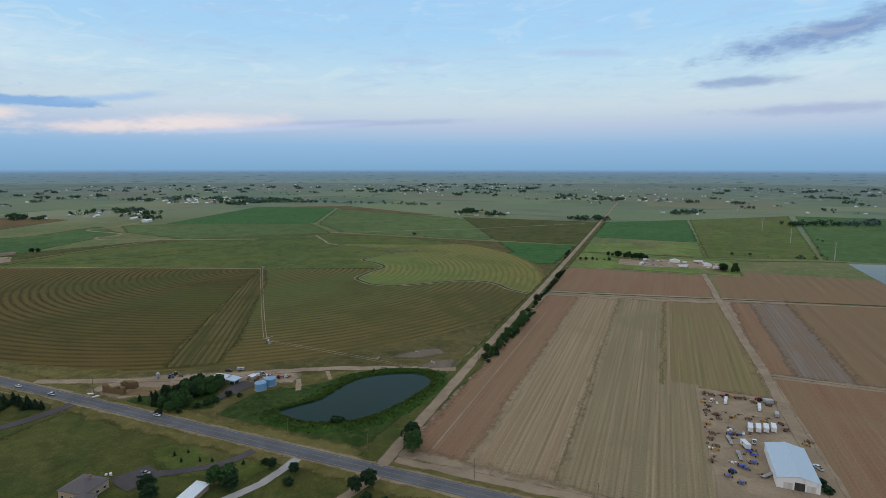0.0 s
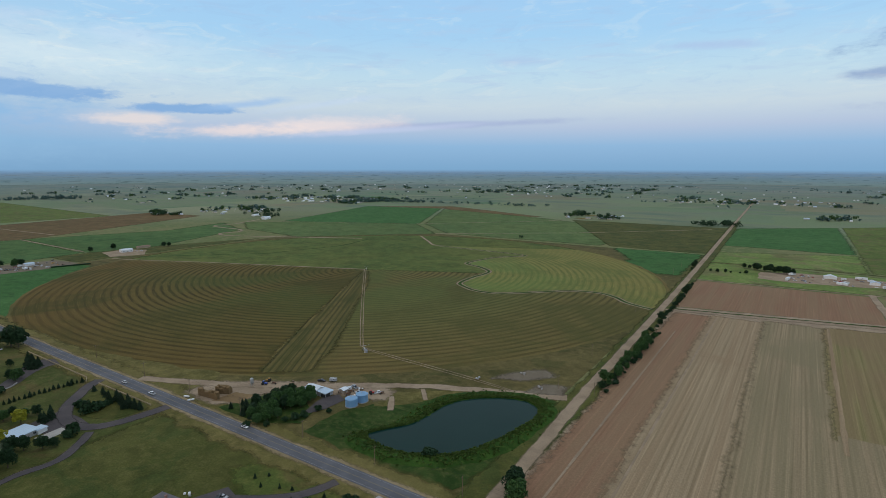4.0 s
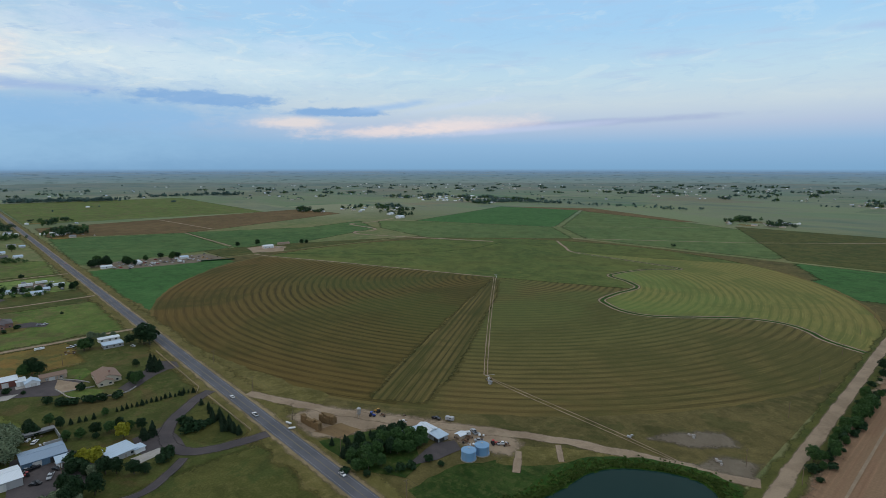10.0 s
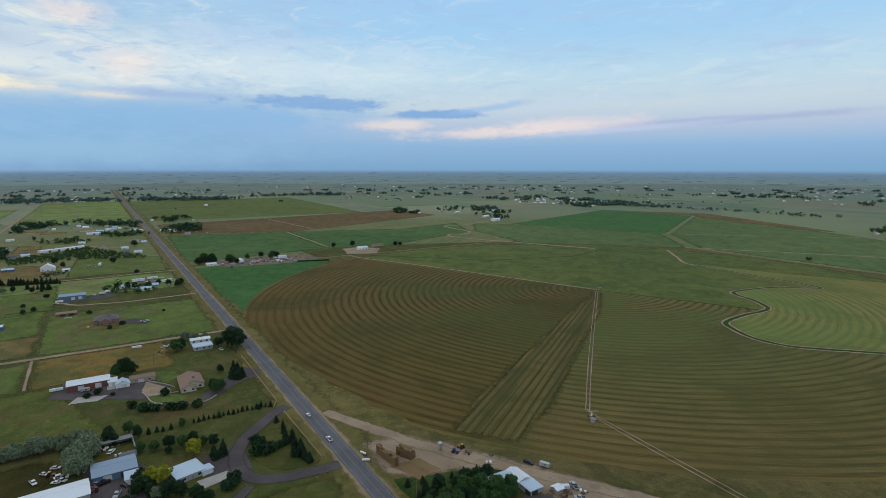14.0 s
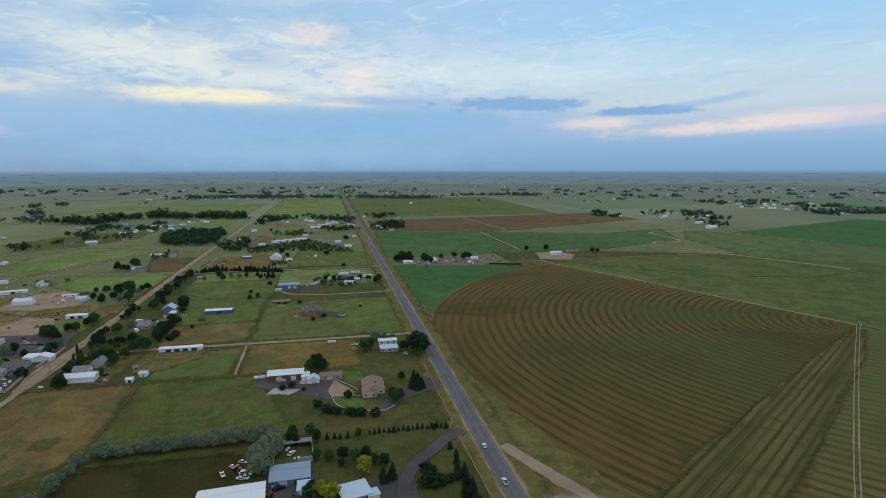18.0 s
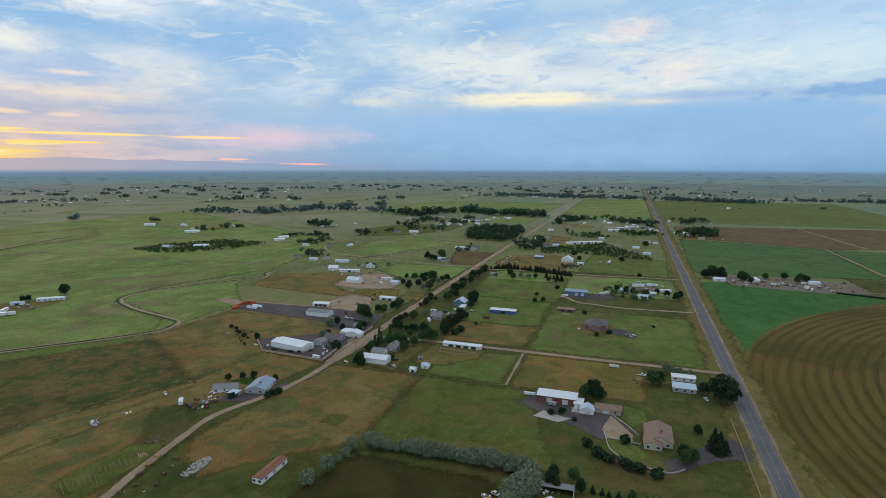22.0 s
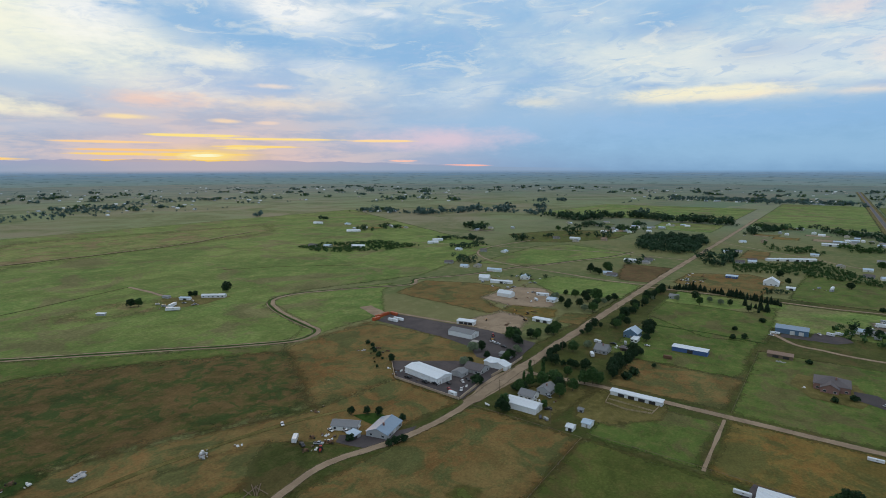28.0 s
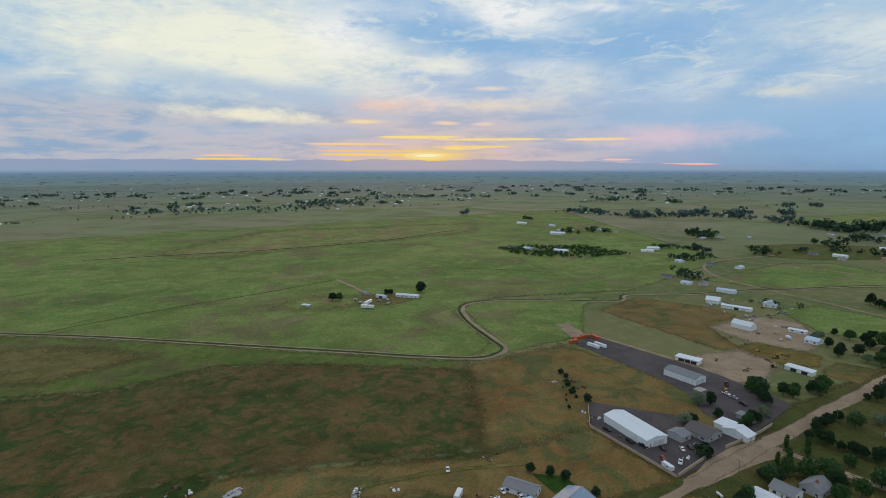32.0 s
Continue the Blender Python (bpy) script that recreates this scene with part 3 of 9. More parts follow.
BROWN_ROWS = rows_of("brown_rows", (0.240, 0.165, 0.100), (0.190, 0.132, 0.078), (0.245, 0.160, 0.092), 14.0, wander=0.01, patches=0.006, even=0.3)
PASTURE = earth("green_pasture", (0.166, 0.245, 0.070), (0.222, 0.280, 0.086), (0.275, 0.306, 0.112), 0.007, 0.06, patch=(0.226, 0.206, 0.096))
LAWN = earth("bright_green_grass", (0.109, 0.167, 0.039), (0.142, 0.190, 0.051), (0.200, 0.206, 0.072), 0.02, 0.16, patch=(0.164, 0.146, 0.062))
MEADOW = earth("mown_meadow", (0.101, 0.126, 0.033), (0.131, 0.147, 0.039), (0.168, 0.164, 0.051), 0.015, 0.14, patch=(0.155, 0.126, 0.046))
TURF = earth("mixed_turf", (0.074, 0.091, 0.025), (0.103, 0.111, 0.034), (0.131, 0.125, 0.047), 0.016, 0.15, patch=(0.133, 0.105, 0.041))
STRAW = earth("straw_margin", (0.120, 0.100, 0.040), (0.165, 0.128, 0.055), (0.190, 0.148, 0.066), 0.02, 0.2, patch=(0.098, 0.094, 0.032))
FIELD_GREEN = earth("even_green_field", (0.103, 0.167, 0.062), (0.133, 0.184, 0.068), (0.170, 0.203, 0.084), 0.006, 0.10)
RUST = earth("rust_brown_weeds", (0.270, 0.142, 0.059), (0.270, 0.178, 0.077), (0.206, 0.165, 0.068), 0.018, 0.14, 0.48, patch=(0.123, 0.138, 0.050))
OCHRE = earth("ochre_grass", (0.291, 0.158, 0.053), (0.273, 0.184, 0.062), (0.188, 0.158, 0.053), 0.02, 0.15, 0.5, patch=(0.146, 0.145, 0.047))
SCRUB = earth("scrub_range", (0.070, 0.094, 0.024), (0.156, 0.104, 0.044), (0.200, 0.122, 0.060), 0.040, 0.15, 0.47, patch=(0.046, 0.086, 0.022))
DRY = earth("dry_verge_grass", (0.146, 0.122, 0.042), (0.200, 0.163, 0.063), (0.235, 0.186, 0.080), 0.04, 0.25)
OLIVE = earth("olive_dry_grass", (0.089, 0.096, 0.027), (0.117, 0.112, 0.035), (0.137, 0.129, 0.044), 0.02, 0.18, patch=(0.069, 0.090, 0.024))
BANK = earth("pond_bank_sedge", (0.026, 0.069, 0.011), (0.043, 0.098, 0.016), (0.064, 0.110, 0.023), 0.04, 0.4)
RANGE_DRY = earth("dry_range_grass", (0.174, 0.232, 0.071), (0.246, 0.274, 0.094), (0.328, 0.315, 0.136), 0.012, 0.10, patch=(0.293, 0.211, 0.113))
DAMP = earth("damp_green_grass", (0.031, 0.066, 0.013), (0.054, 0.088, 0.022), (0.095, 0.108, 0.036), 0.03, 0.25, patch=(0.027, 0.064, 0.011))
MURK = earth("murky_marsh_grass", (0.053, 0.054, 0.014), (0.072, 0.062, 0.019), (0.082, 0.054, 0.022), 0.02, 0.15)
WOOD = painted("weathered_wood", (0.17, 0.125, 0.085), (0.09, 0.07, 0.05), 0.85)
PALE_WOOD = painted("pale_wood", (0.36, 0.28, 0.18), (0.16, 0.13, 0.10), 0.85)
HAY = gravelly("old_hay", (0.174, 0.117, 0.061), (0.235, 0.158, 0.078), (0.095, 0.063, 0.037), 0.5)
BARK = painted("bark", (0.085, 0.065, 0.048), (0.05, 0.04, 0.03), 0.95)
STEEL = painted("galvanised_steel", (0.42, 0.43, 0.44), (0.25, 0.22, 0.18), 0.45, 0.5)
RUSTY = painted("rusty_iron", (0.14, 0.075, 0.045), (0.08, 0.05, 0.035), 0.85)
RUBBER = painted("tyre_rubber", (0.02, 0.02, 0.022), (0.08, 0.07, 0.06), 0.8)
PANE = shiny("window_glass", (0.035, 0.045, 0.055), 0.06)
WALL_WHITE = painted("white_siding", (0.74, 0.76, 0.77), (0.306, 0.290, 0.258))
WALL_CREAM = painted("cream_siding", (0.52, 0.47, 0.38), (0.30, 0.25, 0.20))
WALL_GREY = painted("grey_siding", (0.36, 0.37, 0.38), (0.22, 0.20, 0.18))
WALL_TAN = painted("tan_siding", (0.40, 0.31, 0.23), (0.24, 0.19, 0.15))
WALL_RED = painted("brick_red_sheet", (0.20, 0.072, 0.056), (0.12, 0.07, 0.055), ribs=0.6)
WALL_BLUE = painted("blue_sheet", (0.06, 0.12, 0.28), (0.09, 0.10, 0.13), ribs=0.6)
WALL_SLATE = painted("slate_blue_sheet", (0.10, 0.18, 0.27), (0.10, 0.11, 0.13), ribs=0.6)
WALL_BRICK = painted("rose_brick", (0.27, 0.15, 0.125), (0.16, 0.10, 0.085))
ROOF_WHITE = painted("white_metal_roof", (0.70, 0.76, 0.82), (0.296, 0.300, 0.286), 0.45, 0.0, 0.9, 0.25)
ROOF_PALE = painted("pale_blue_metal_roof", (0.46, 0.58, 0.70), (0.256, 0.281, 0.304), 0.45, 0.0, 0.9, 0.25)
ROOF_BLUE = painted("blue_grey_metal_roof", (0.24, 0.33, 0.44), (0.18, 0.19, 0.21), 0.45, 0.0, 0.9)
ROOF_GREY = painted("grey_shingle", (0.23, 0.24, 0.255), (0.15, 0.14, 0.14), 0.85, 0.0, 0.45)
ROOF_DARK = painted("dark_shingle", (0.13, 0.115, 0.12), (0.08, 0.075, 0.075), 0.85, 0.0, 0.45)
ROOF_BROWN = painted("brown_shingle", (0.26, 0.175, 0.13), (0.16, 0.12, 0.10), 0.85, 0.0, 0.45)
ROOF_RUST = painted("red_brown_roof", (0.23, 0.10, 0.062), (0.12, 0.075, 0.055), 0.8, 0.0, 0.6)
TANK_BLUE = painted("faded_blue_tank", (0.17, 0.33, 0.52), (0.22, 0.25, 0.28), 0.45, 0.0, 0.0)
ORANGE = painted("orange_container_paint", (0.46, 0.10, 0.035), (0.25, 0.10, 0.06), 0.5, 0.0, 0.5)
BLUE_PAINT = shiny("blue_machine_paint", (0.03, 0.09, 0.42), 0.3)
RED_PAINT = shiny("red_machine_paint", (0.42, 0.03, 0.025), 0.3)
WHITE_PAINT = shiny("white_vehicle_paint", (0.72, 0.73, 0.75), 0.25)
BLACK_PAINT = shiny("black_vehicle_paint", (0.018, 0.018, 0.022), 0.2)
SILVER_PAINT = shiny("silver_vehicle_paint", (0.36, 0.38, 0.41), 0.25)
YELLOW_PAINT = shiny("yellow_machine_paint", (0.45, 0.24, 0.03), 0.35)
LEAF_GREEN = leafy("broad_leaves", (0.014, 0.042, 0.010), (0.066, 0.138, 0.034), (0.040, 0.088, 0.028))
LEAF_DARK = leafy("dark_leaves", (0.007, 0.024, 0.008), (0.022, 0.055, 0.018), (0.019, 0.046, 0.019))
# leaves for far trees, lightened and blued to paint in the haze
LEAF_HAZED = leafy("hazed_far_leaves", (0.044, 0.086, 0.080), (0.100, 0.166, 0.146), (0.084, 0.148, 0.146))
LEAF_MID = leafy("hedgerow_leaves", (0.014, 0.040, 0.020), (0.037, 0.081, 0.035), (0.030, 0.066, 0.035))
LEAF_PINE = leafy("needles", (0.009, 0.022, 0.010), (0.025, 0.050, 0.022), (0.019, 0.042, 0.023))
LEAF_SAGE = leafy("grey_green_leaves", (0.094, 0.130, 0.075), (0.200, 0.254, 0.150), (0.150, 0.195, 0.120))
LEAF_GOLD = leafy("yellow_green_leaves", (0.138, 0.156, 0.012), (0.300, 0.286, 0.020), (0.250, 0.247, 0.020))
LEAF_SEDGE = leafy("sedge_leaves", (0.032, 0.072, 0.013), (0.072, 0.128, 0.024), (0.088, 0.120, 0.029))
LEAF_WEED = leafy("weed_leaves", (0.048, 0.072, 0.018), (0.106, 0.130, 0.036), (0.125, 0.117, 0.040))


def build_water():
    m, g = material("pond_water")
    v = g.place()
    ripple = g.noise(v, 1.6, 3.0, 0.6)
    murk = g.noise(v, 0.05, 3.0, 0.5)
    g.surface(g.mix(murk, (0.005, 0.026, 0.024), (0.010, 0.036, 0.032)), 0.06, 0.0, g.bump(ripple, 0.06, 0.05), 0.045)
    return m


WATER = build_water()


# ---- mesh helpers ----
rng = random.Random(7)


def mesh_of(name, bm, mat):
    me = bpy.data.meshes.new(name)
    bm.to_mesh(me)
    bm.free()
    me.materials.append(mat)
    return me


def part(name, bm, mat, parent, label=""):
    ob = new(name, bm if isinstance(bm, bpy.types.Mesh) else mesh_of(name, bm, mat))
    ob.parent = parent
    return tagged(ob, label)


def thing(name, label, category, m=Matrix(), group=""):
    ob = new(name)
    ob.empty_display_size = 0.5
    ob.matrix_basis = m
    return tagged(ob, label, category, group)


def quad_box(bm, cx, cy, cz, sx, sy, sz, rz=0.0, top=1.0):
    """A box round its middle; top < 1 draws its upper face in."""
    c, s = math.cos(rz), math.sin(rz)
    vs = []
    for dz in (-0.5, 0.5):
        k = top if dz > 0 else 1.0
        for dx, dy in ((-0.5, -0.5), (0.5, -0.5), (0.5, 0.5), (-0.5, 0.5)):
            px, py = dx * sx * k, dy * sy * k
            vs.append(bm.verts.new((cx + px * c - py * s, cy + px * s + py * c, cz + dz * sz)))
    for f in ((3, 2, 1, 0), (4, 5, 6, 7), (0, 1, 5, 4), (1, 2, 6, 5), (2, 3, 7, 6), (3, 0, 4, 7)):
        bm.faces.new([vs[i] for i in f])


def tube(bm, p, q, r0, r1, n=7, caps=True):
    """A tapered round bar from p to q."""
    p, q = Vector(p), Vector(q)
    d = (q - p).normalized()
    a = d.orthogonal().normalized()
    b = d.cross(a)
    rings = [[bm.verts.new(o + (a * math.cos(t) + b * math.sin(t)) * r) for t in [2 * math.pi * i / n for i in range(n)]] for o, r in ((p, r0), (q, r1))]
    for i in range(n):
        bm.faces.new((rings[0][i], rings[0][(i + 1) % n], rings[1][(i + 1) % n], rings[1][i]))
    if caps:
        bm.faces.new(rings[0][::-1])
        bm.faces.new(rings[1])


def prism(bm, outline, axis, lo, hi):
    """Extrudes an outline of (u, v) from lo to hi; axis y: u along x, axis x: u along y."""
    def at(u, v, w):
        return (u, w, v) if axis == "y" else (w, u, v)
    n = len(outline)
    a = [bm.verts.new(at(u, v, lo)) for u, v in outline]
    b = [bm.verts.new(at(u, v, hi)) for u, v in outline]
    for i in range(n):
        bm.faces.new((a[i], a[(i + 1) % n], b[(i + 1) % n], b[i]))
    bm.faces.new(a[::-1])
    bm.faces.new(b)
    bmesh.ops.recalc_face_normals(bm, faces=bm.faces[:])


def ragged(points, step=6.0, amount=0.8, closed=True, seed=0.0):
    """The same outline in short steps, with a wavering edge."""
    out = []
    n = len(points)
    for i in range(n if closed else n - 1):
        p, q = Vector((*points[i], 0)), Vector((*points[(i + 1) % n], 0))
        d = q - p
        k = max(1, int(d.length / step))
        side = Vector((-d.y, d.x, 0)).normalized()
        for j in range(k):
            o = p + d * (j / k)
            w = noise.noise((o.x * 0.07, o.y * 0.07, seed)) * 1.1 + noise.noise((o.x * 0.4, o.y * 0.4, seed + 4)) * 0.9
            out.append(o + side * w * amount)
    if not closed:
        out.append(Vector((*points[-1], 0)))
    return out


def spline(points, closed=False, n=6):
    """Rounds a coarse line."""
    pts = [Vector((*p, 0)) for p in points]
    k = len(pts)
    out = []
    for i in range(k if closed else k - 1):
        a, b, c, d = (pts[(i + j) % k] if closed else pts[min(max(i + j, 0), k - 1)] for j in (-1, 0, 1, 2))
        for j in range(n):
            t = j / n
            out.append((0.5 * (2 * b + (c - a) * t + (2 * a - 5 * b + 4 * c - d) * t * t + (3 * b - a - 3 * c + d) * t ** 3)).xy)
    if not closed:
        out.append(pts[-1].xy)
    return [tuple(p) for p in out]


def sheet(name, points, z, mat, label, category, soft):
    """A piece of land that thins out widely into its neighbours: a grid that knows how far each corner lies from the edge."""
    ring = np.array(points)
    lo, hi = ring.min(0) - soft, ring.max(0) + soft
    cell = soft * 0.6
    nx, ny = (int((hi[k] - lo[k]) / cell) + 2 for k in (0, 1))
    gx, gy = np.meshgrid(lo[0] + np.arange(nx) * cell, lo[1] + np.arange(ny) * cell, indexing="ij")
    p = np.stack([gx.ravel(), gy.ravel()], 1)
    near, inside = np.full(len(p), 1e9), np.zeros(len(p), bool)
    for a, b in zip(ring, np.roll(ring, -1, 0)):
        d = b - a
        t = np.clip(((p - a) @ d) / max(1e-9, d @ d), 0, 1)
        near = np.minimum(near, np.linalg.norm(p - a - t[:, None] * d, axis=1))
        if a[1] != b[1]:
            cross = a[0] + (p[:, 1] - a[1]) / (b[1] - a[1]) * d[0]
            inside ^= ((a[1] > p[:, 1]) != (b[1] > p[:, 1])) & (p[:, 0] < cross)
    bare = np.clip(0.5 - np.where(inside, near, -near) / soft, 0, 1)
    at = np.arange(nx * ny).reshape(nx, ny)
    quads = np.stack([at[:-1, :-1], at[1:, :-1], at[1:, 1:], at[:-1, 1:]], -1).reshape(-1, 4)
    quads = quads[bare[quads].min(1) < 0.98]
    used, back = np.unique(quads, return_inverse=True)
    me = bpy.data.meshes.new(name)
    me.from_pydata(np.column_stack([p[used], np.zeros(len(used))]).tolist(), [], back.reshape(-1, 4).tolist())
    me.attributes.new("bare", "FLOAT", "POINT").data.foreach_set("value", bare[used])
    me.materials.append(mat)
    ob = new(name, me)
    ob.location.z = z
    return tagged(ob, label, category, kind="structure")


def plot(name, points, z, mat, label, category="field", edge=0.8, step=6.0, origin=(0.0, 0.0), soft=3.0):
    """A piece of land: a sheet with a ragged edge that thins out over soft metres, a little above what it lies on."""
    if soft >= 8:
        return sheet(name, points, z, mat, label, category, soft)
    bm = bmesh.new()
    bare = bm.verts.layers.float.new("bare")
    pts = ragged(points, step, edge, True, z * 31)
    rim = [bm.verts.new((p.x - origin[0], p.y - origin[1], 0)) for p in pts]
    f = bm.faces.new(rim)
    f.normal_update()
    if f.normal.z < 0:
        f.normal_flip()
    if soft:
        bmesh.ops.inset_region(bm, faces=[f], thickness=soft, use_even_offset=False)
        inner = set(f.verts)
        for v in bm.verts:
            v[bare] = 0.0 if v in inner else 1.0
    bmesh.ops.triangulate(bm, faces=bm.faces[:])
    ob = new(name, mesh_of(name, bm, mat))
    ob.location = (*origin, z)
    return tagged(ob, label, category, kind="structure")


def rect(x0, y0, x1, y1):
    return [(x0, y0), (x1, y0), (x1, y1), (x0, y1)]


def ribbon(name, points, width, z, mat, label, category="road", edge=0.4, crown=0.05, step=8.0, soft=0.3):
    """A road or track along a line: two slopes up to a low crown, its edges thinning out over a share of its width."""
    pts = ragged(points, min(step, 5.0) if soft else step, 0.0, False)
    bm = bmesh.new()
    bare = bm.verts.layers.float.new("bare")
    last = None
    for i, p in enumerate(pts):
        d = pts[min(i + 1, len(pts) - 1)] - pts[max(i - 1, 0)]
        s = Vector((-d.y, d.x, 0)).normalized()
        l, r = (width / 2 + edge * noise.noise((p.x * 0.09 + k * 50, p.y * 0.09, z)) for k in (1, 2))
        cols = [(l * (1 + soft), 0, 1), (l * (1 - soft), 0, 0), (0, crown, 0), (-r * (1 - soft), 0, 0), (-r * (1 + soft), 0, 1)] if soft else [(l, 0, 0), (0, crown, 0), (-r, 0, 0)]
        line = []
        for off, h, b in cols:
            v = bm.verts.new(p + s * off + Vector((0, 0, h)))
            v[bare] = b
            line.append(v)
        if last:
            for a in range(len(line) - 1):
                bm.faces.new((last[a + 1], last[a], line[a], line[a + 1]))
        last = line
    for f in bm.faces:
        f.normal_update()
        if f.normal.z < 0:
            f.normal_flip()
    ob = new(name, mesh_of(name, bm, mat))
    ob.location.z = z
    return tagged(ob, label, category, kind="structure")


# ---- ground and worked land ----
bm = bmesh.new()
RINGS_R = [0, 60, 200, 500, 1000, 1800, 3000, 4600, 5400]
loops = []
for r in RINGS_R[1:]:
    loops.append([bm.verts.new((-200 + r * math.cos(2 * math.pi * i / 48), r * math.sin(2 * math.pi * i / 48), 0)) for i in range(48)])
bm.faces.new(loops[0])
for p, q in zip(loops, loops[1:]):
    for i in range(48):
        bm.faces.new((p[i], q[i], q[(i + 1) % 48], p[(i + 1) % 48]))
tagged(new("ground", mesh_of("ground", bm, PLAIN)), "wide dusk-green plain of grass, far fields tinted with haze", "ground", kind="structure")

PIV, RAD = (-402.0, 402.0), 402.0


def arc(a0, a1, r=RAD, step=4):
    n = max(2, int(abs(a1 - a0) / step))
    return [(PIV[0] + r * math.cos(radians(a0 + (a1 - a0) * i / n)), PIV[1] + r * math.sin(radians(a0 + (a1 - a0) * i / n))) for i in range(n + 1)]


DITCH = spline([(-455, 662), (-400, 655), (-330, 652), (-265, 642), (-296, 600), (-309, 545), (-305, 522), (-274, 508), (-249, 487), (-245, 462), (-247, 440), (-243, 400), (-228, 384),
                (-200, 371), (-172, 376), (-140, 405), (-110, 432), (-78, 440), (-55, 428), (-38, 410), (-9, 396)])
# the square of dry grass in which the circle lies
plot("field_margin", rect(-806, 12, -8, 812), 0.02, STRAW, "dry straw grass round a pivot field", edge=0.5)
plot("field_corner_green", [(-812, 12), (-520, 12), (-560, 40), (-640, 85), (-720, 150), (-760, 200), (-800, 190), (-812, 100)], 0.04, CROP_GREEN, "bright green hay corner beside the road", edge=1.5)
plot("pivot_field_rings", arc(0, 356), 0.06, RINGS, "brown stubble cut in concentric rings", edge=1.5, origin=PIV)
plot("pivot_field_west", [PIV] + arc(203, 303, RAD - 3), 0.07, RINGS_DARK, "darker brown stubble cut in concentric rings", edge=1.0, origin=PIV)
plot("pivot_field_upper", [PIV] + arc(201, 24, RAD - 6), 0.08, PIVOT_GREEN, "smooth green upper half of a pivot circle", soft=8.0)
plot("alfalfa_field", [p for p in DITCH[::3]] + arc(-1, 62, 398) + [(-330, 700)], 0.10, ALFALFA, "yellow-green cut alfalfa in curved windrows", edge=0.8, origin=PIV)
band = plot("worked_band", [(-18, 6), (18, 6), (24, 60), (17, 300), (6, 388), (-4, 388), (-9, 300), (-21, 60)], 0.12, BAND, "dark band of straight rows through the rings", soft=8.0)
band.matrix_basis = pose(-184, 66, 0.12, 0, 0, 33)

# north-west fields beyond the circle
LEVEL = [0.030]


def land(name, pts, mat, label, soft=0):
    if mat in (RED_SOIL, TAN_ROWS, GREY_ROWS, GREEN_ROWS, VIOLET_ROWS, BROWN_ROWS):
        LEVEL[0] += 0.002
        return plot(name, pts, LEVEL[0], mat, label, edge=0.5, soft=soft or 1.0)
    LEVEL[0] += 0.002
    if not soft:
        soft = 9.0 if mat in (PASTURE, LAWN, MEADOW, OLIVE, STRAW, RUST, OCHRE, SCRUB, MURK, TURF, TRODDEN) else 30.0 if mat is RANGE_DRY else 13.0
    return plot(name, pts, LEVEL[0], mat, label, edge=2.2, step=4.0, soft=soft)


land("crop_field", [(-1265, 25), (-880, 12), (-870, 30), (-905, 250), (-1195, 262)], CROP_DARK, "dark green crop beside the road")
land("fallow_field", [(-1290, 28), (-1520, 30), (-1640, 780), (-1400, 790), (-1212, 331), (-1195, 268)], FALLOW, "bare brown fallow field")
land("crop_field", [(-1200, 268), (-905, 256), (-860, 320), (-985, 626), (-1160, 700), (-1110, 520)], CROP_DARK, "dark green crop with a pale track")
land("grass_field", [(-900, 200), (-812, 200), (-812, 560), (-890, 330)], OLIVE, "dry grass beside a small farm")
land("crop_field", [(-980, 640), (-770, 605), (-560, 812), (-720, 960), (-1060, 800), (-1130, 740)], FIELD_GREEN, "green field with a winding track")
land("dark_crop_field", [(-1063, 815), (-1261, 1391), (-960, 1440), (-715, 965)], CROP_GREEN, "deep green crop rectangle")
land("fallow_field", [(-1240, 1400), (-985, 1560), (-520, 1330), (-700, 1260), (-955, 1450)], FALLOW, "brown fallow strip")
land("crop_field", [(-700, 970), (-540, 830), (-200, 830), (-150, 1100), (-500, 1290), (-940, 1430)], FIELD_GREEN, "smooth green field north of the circle")
land("pale_field", [(-2650, 20), (-1640, 20), (-1620, 640), (-2650, 700)], LAWN, "pale green hay field")
land("stubble_field", [(-8, 830), (-8, 1290), (-420, 1290), (-180, 830)], OLIVE, "olive stubble field")
land("crop_field", [(-150, 600), (-20, 600), (-20, 815), (-170, 815), (-110, 700)], CROP_GREEN, "green crop corner")
land("hay_field", [(-2700, -280), (-1700, -280), (-1690, -15), (-2700, -15)], PASTURE, "long green pasture")
# east of the dirt road
land("field_edge", [(6, 8), (470, 8), (470, 500), (200, 460), (4, 420)], YARD, "bare tan edges between worked beds", 9.0)
land("red_field", rect(12, 24, 66, 398), RED_SOIL, "red-brown bare soil strip", 9.0)
land("tan_field", rect(45, 22, 112, 404), TAN_ROWS, "tan stubble in long straight rows", 9.0)
land("grey_field", rect(89, 20, 152, 412), GREY_ROWS, "grey-olive young rows", 9.0)
land("green_row_field", [(135, 168), (200, 168), (192, 425), (135, 415)], GREEN_ROWS, "thin green crop in straight rows", 9.0)
land("grey_row_field", rect(136, 18, 158, 174), GREY_ROWS, "grey-olive rows beside a machine yard")
land("red_field", rect(203, 216, 240, 438), RED_SOIL, "red-brown bare soil strip", 9.0)
land("mulch_field", rect(222, 216, 276, 445), VIOLET_ROWS, "grey mulched beds", 9.0)
land("brown_field", rect(258, 216, 424, 478), BROWN_ROWS, "brown and red striped beds", 9.0)
land("plain_brown_field", [(216, 20), (460, 20), (460, 206), (207, 206)], RED_SOIL, "wide bare red-brown field")
land("red_field", [(8, 424), (186, 455), (186, 588), (2, 582)], RED_SOIL, "bare red field behind a ditch")
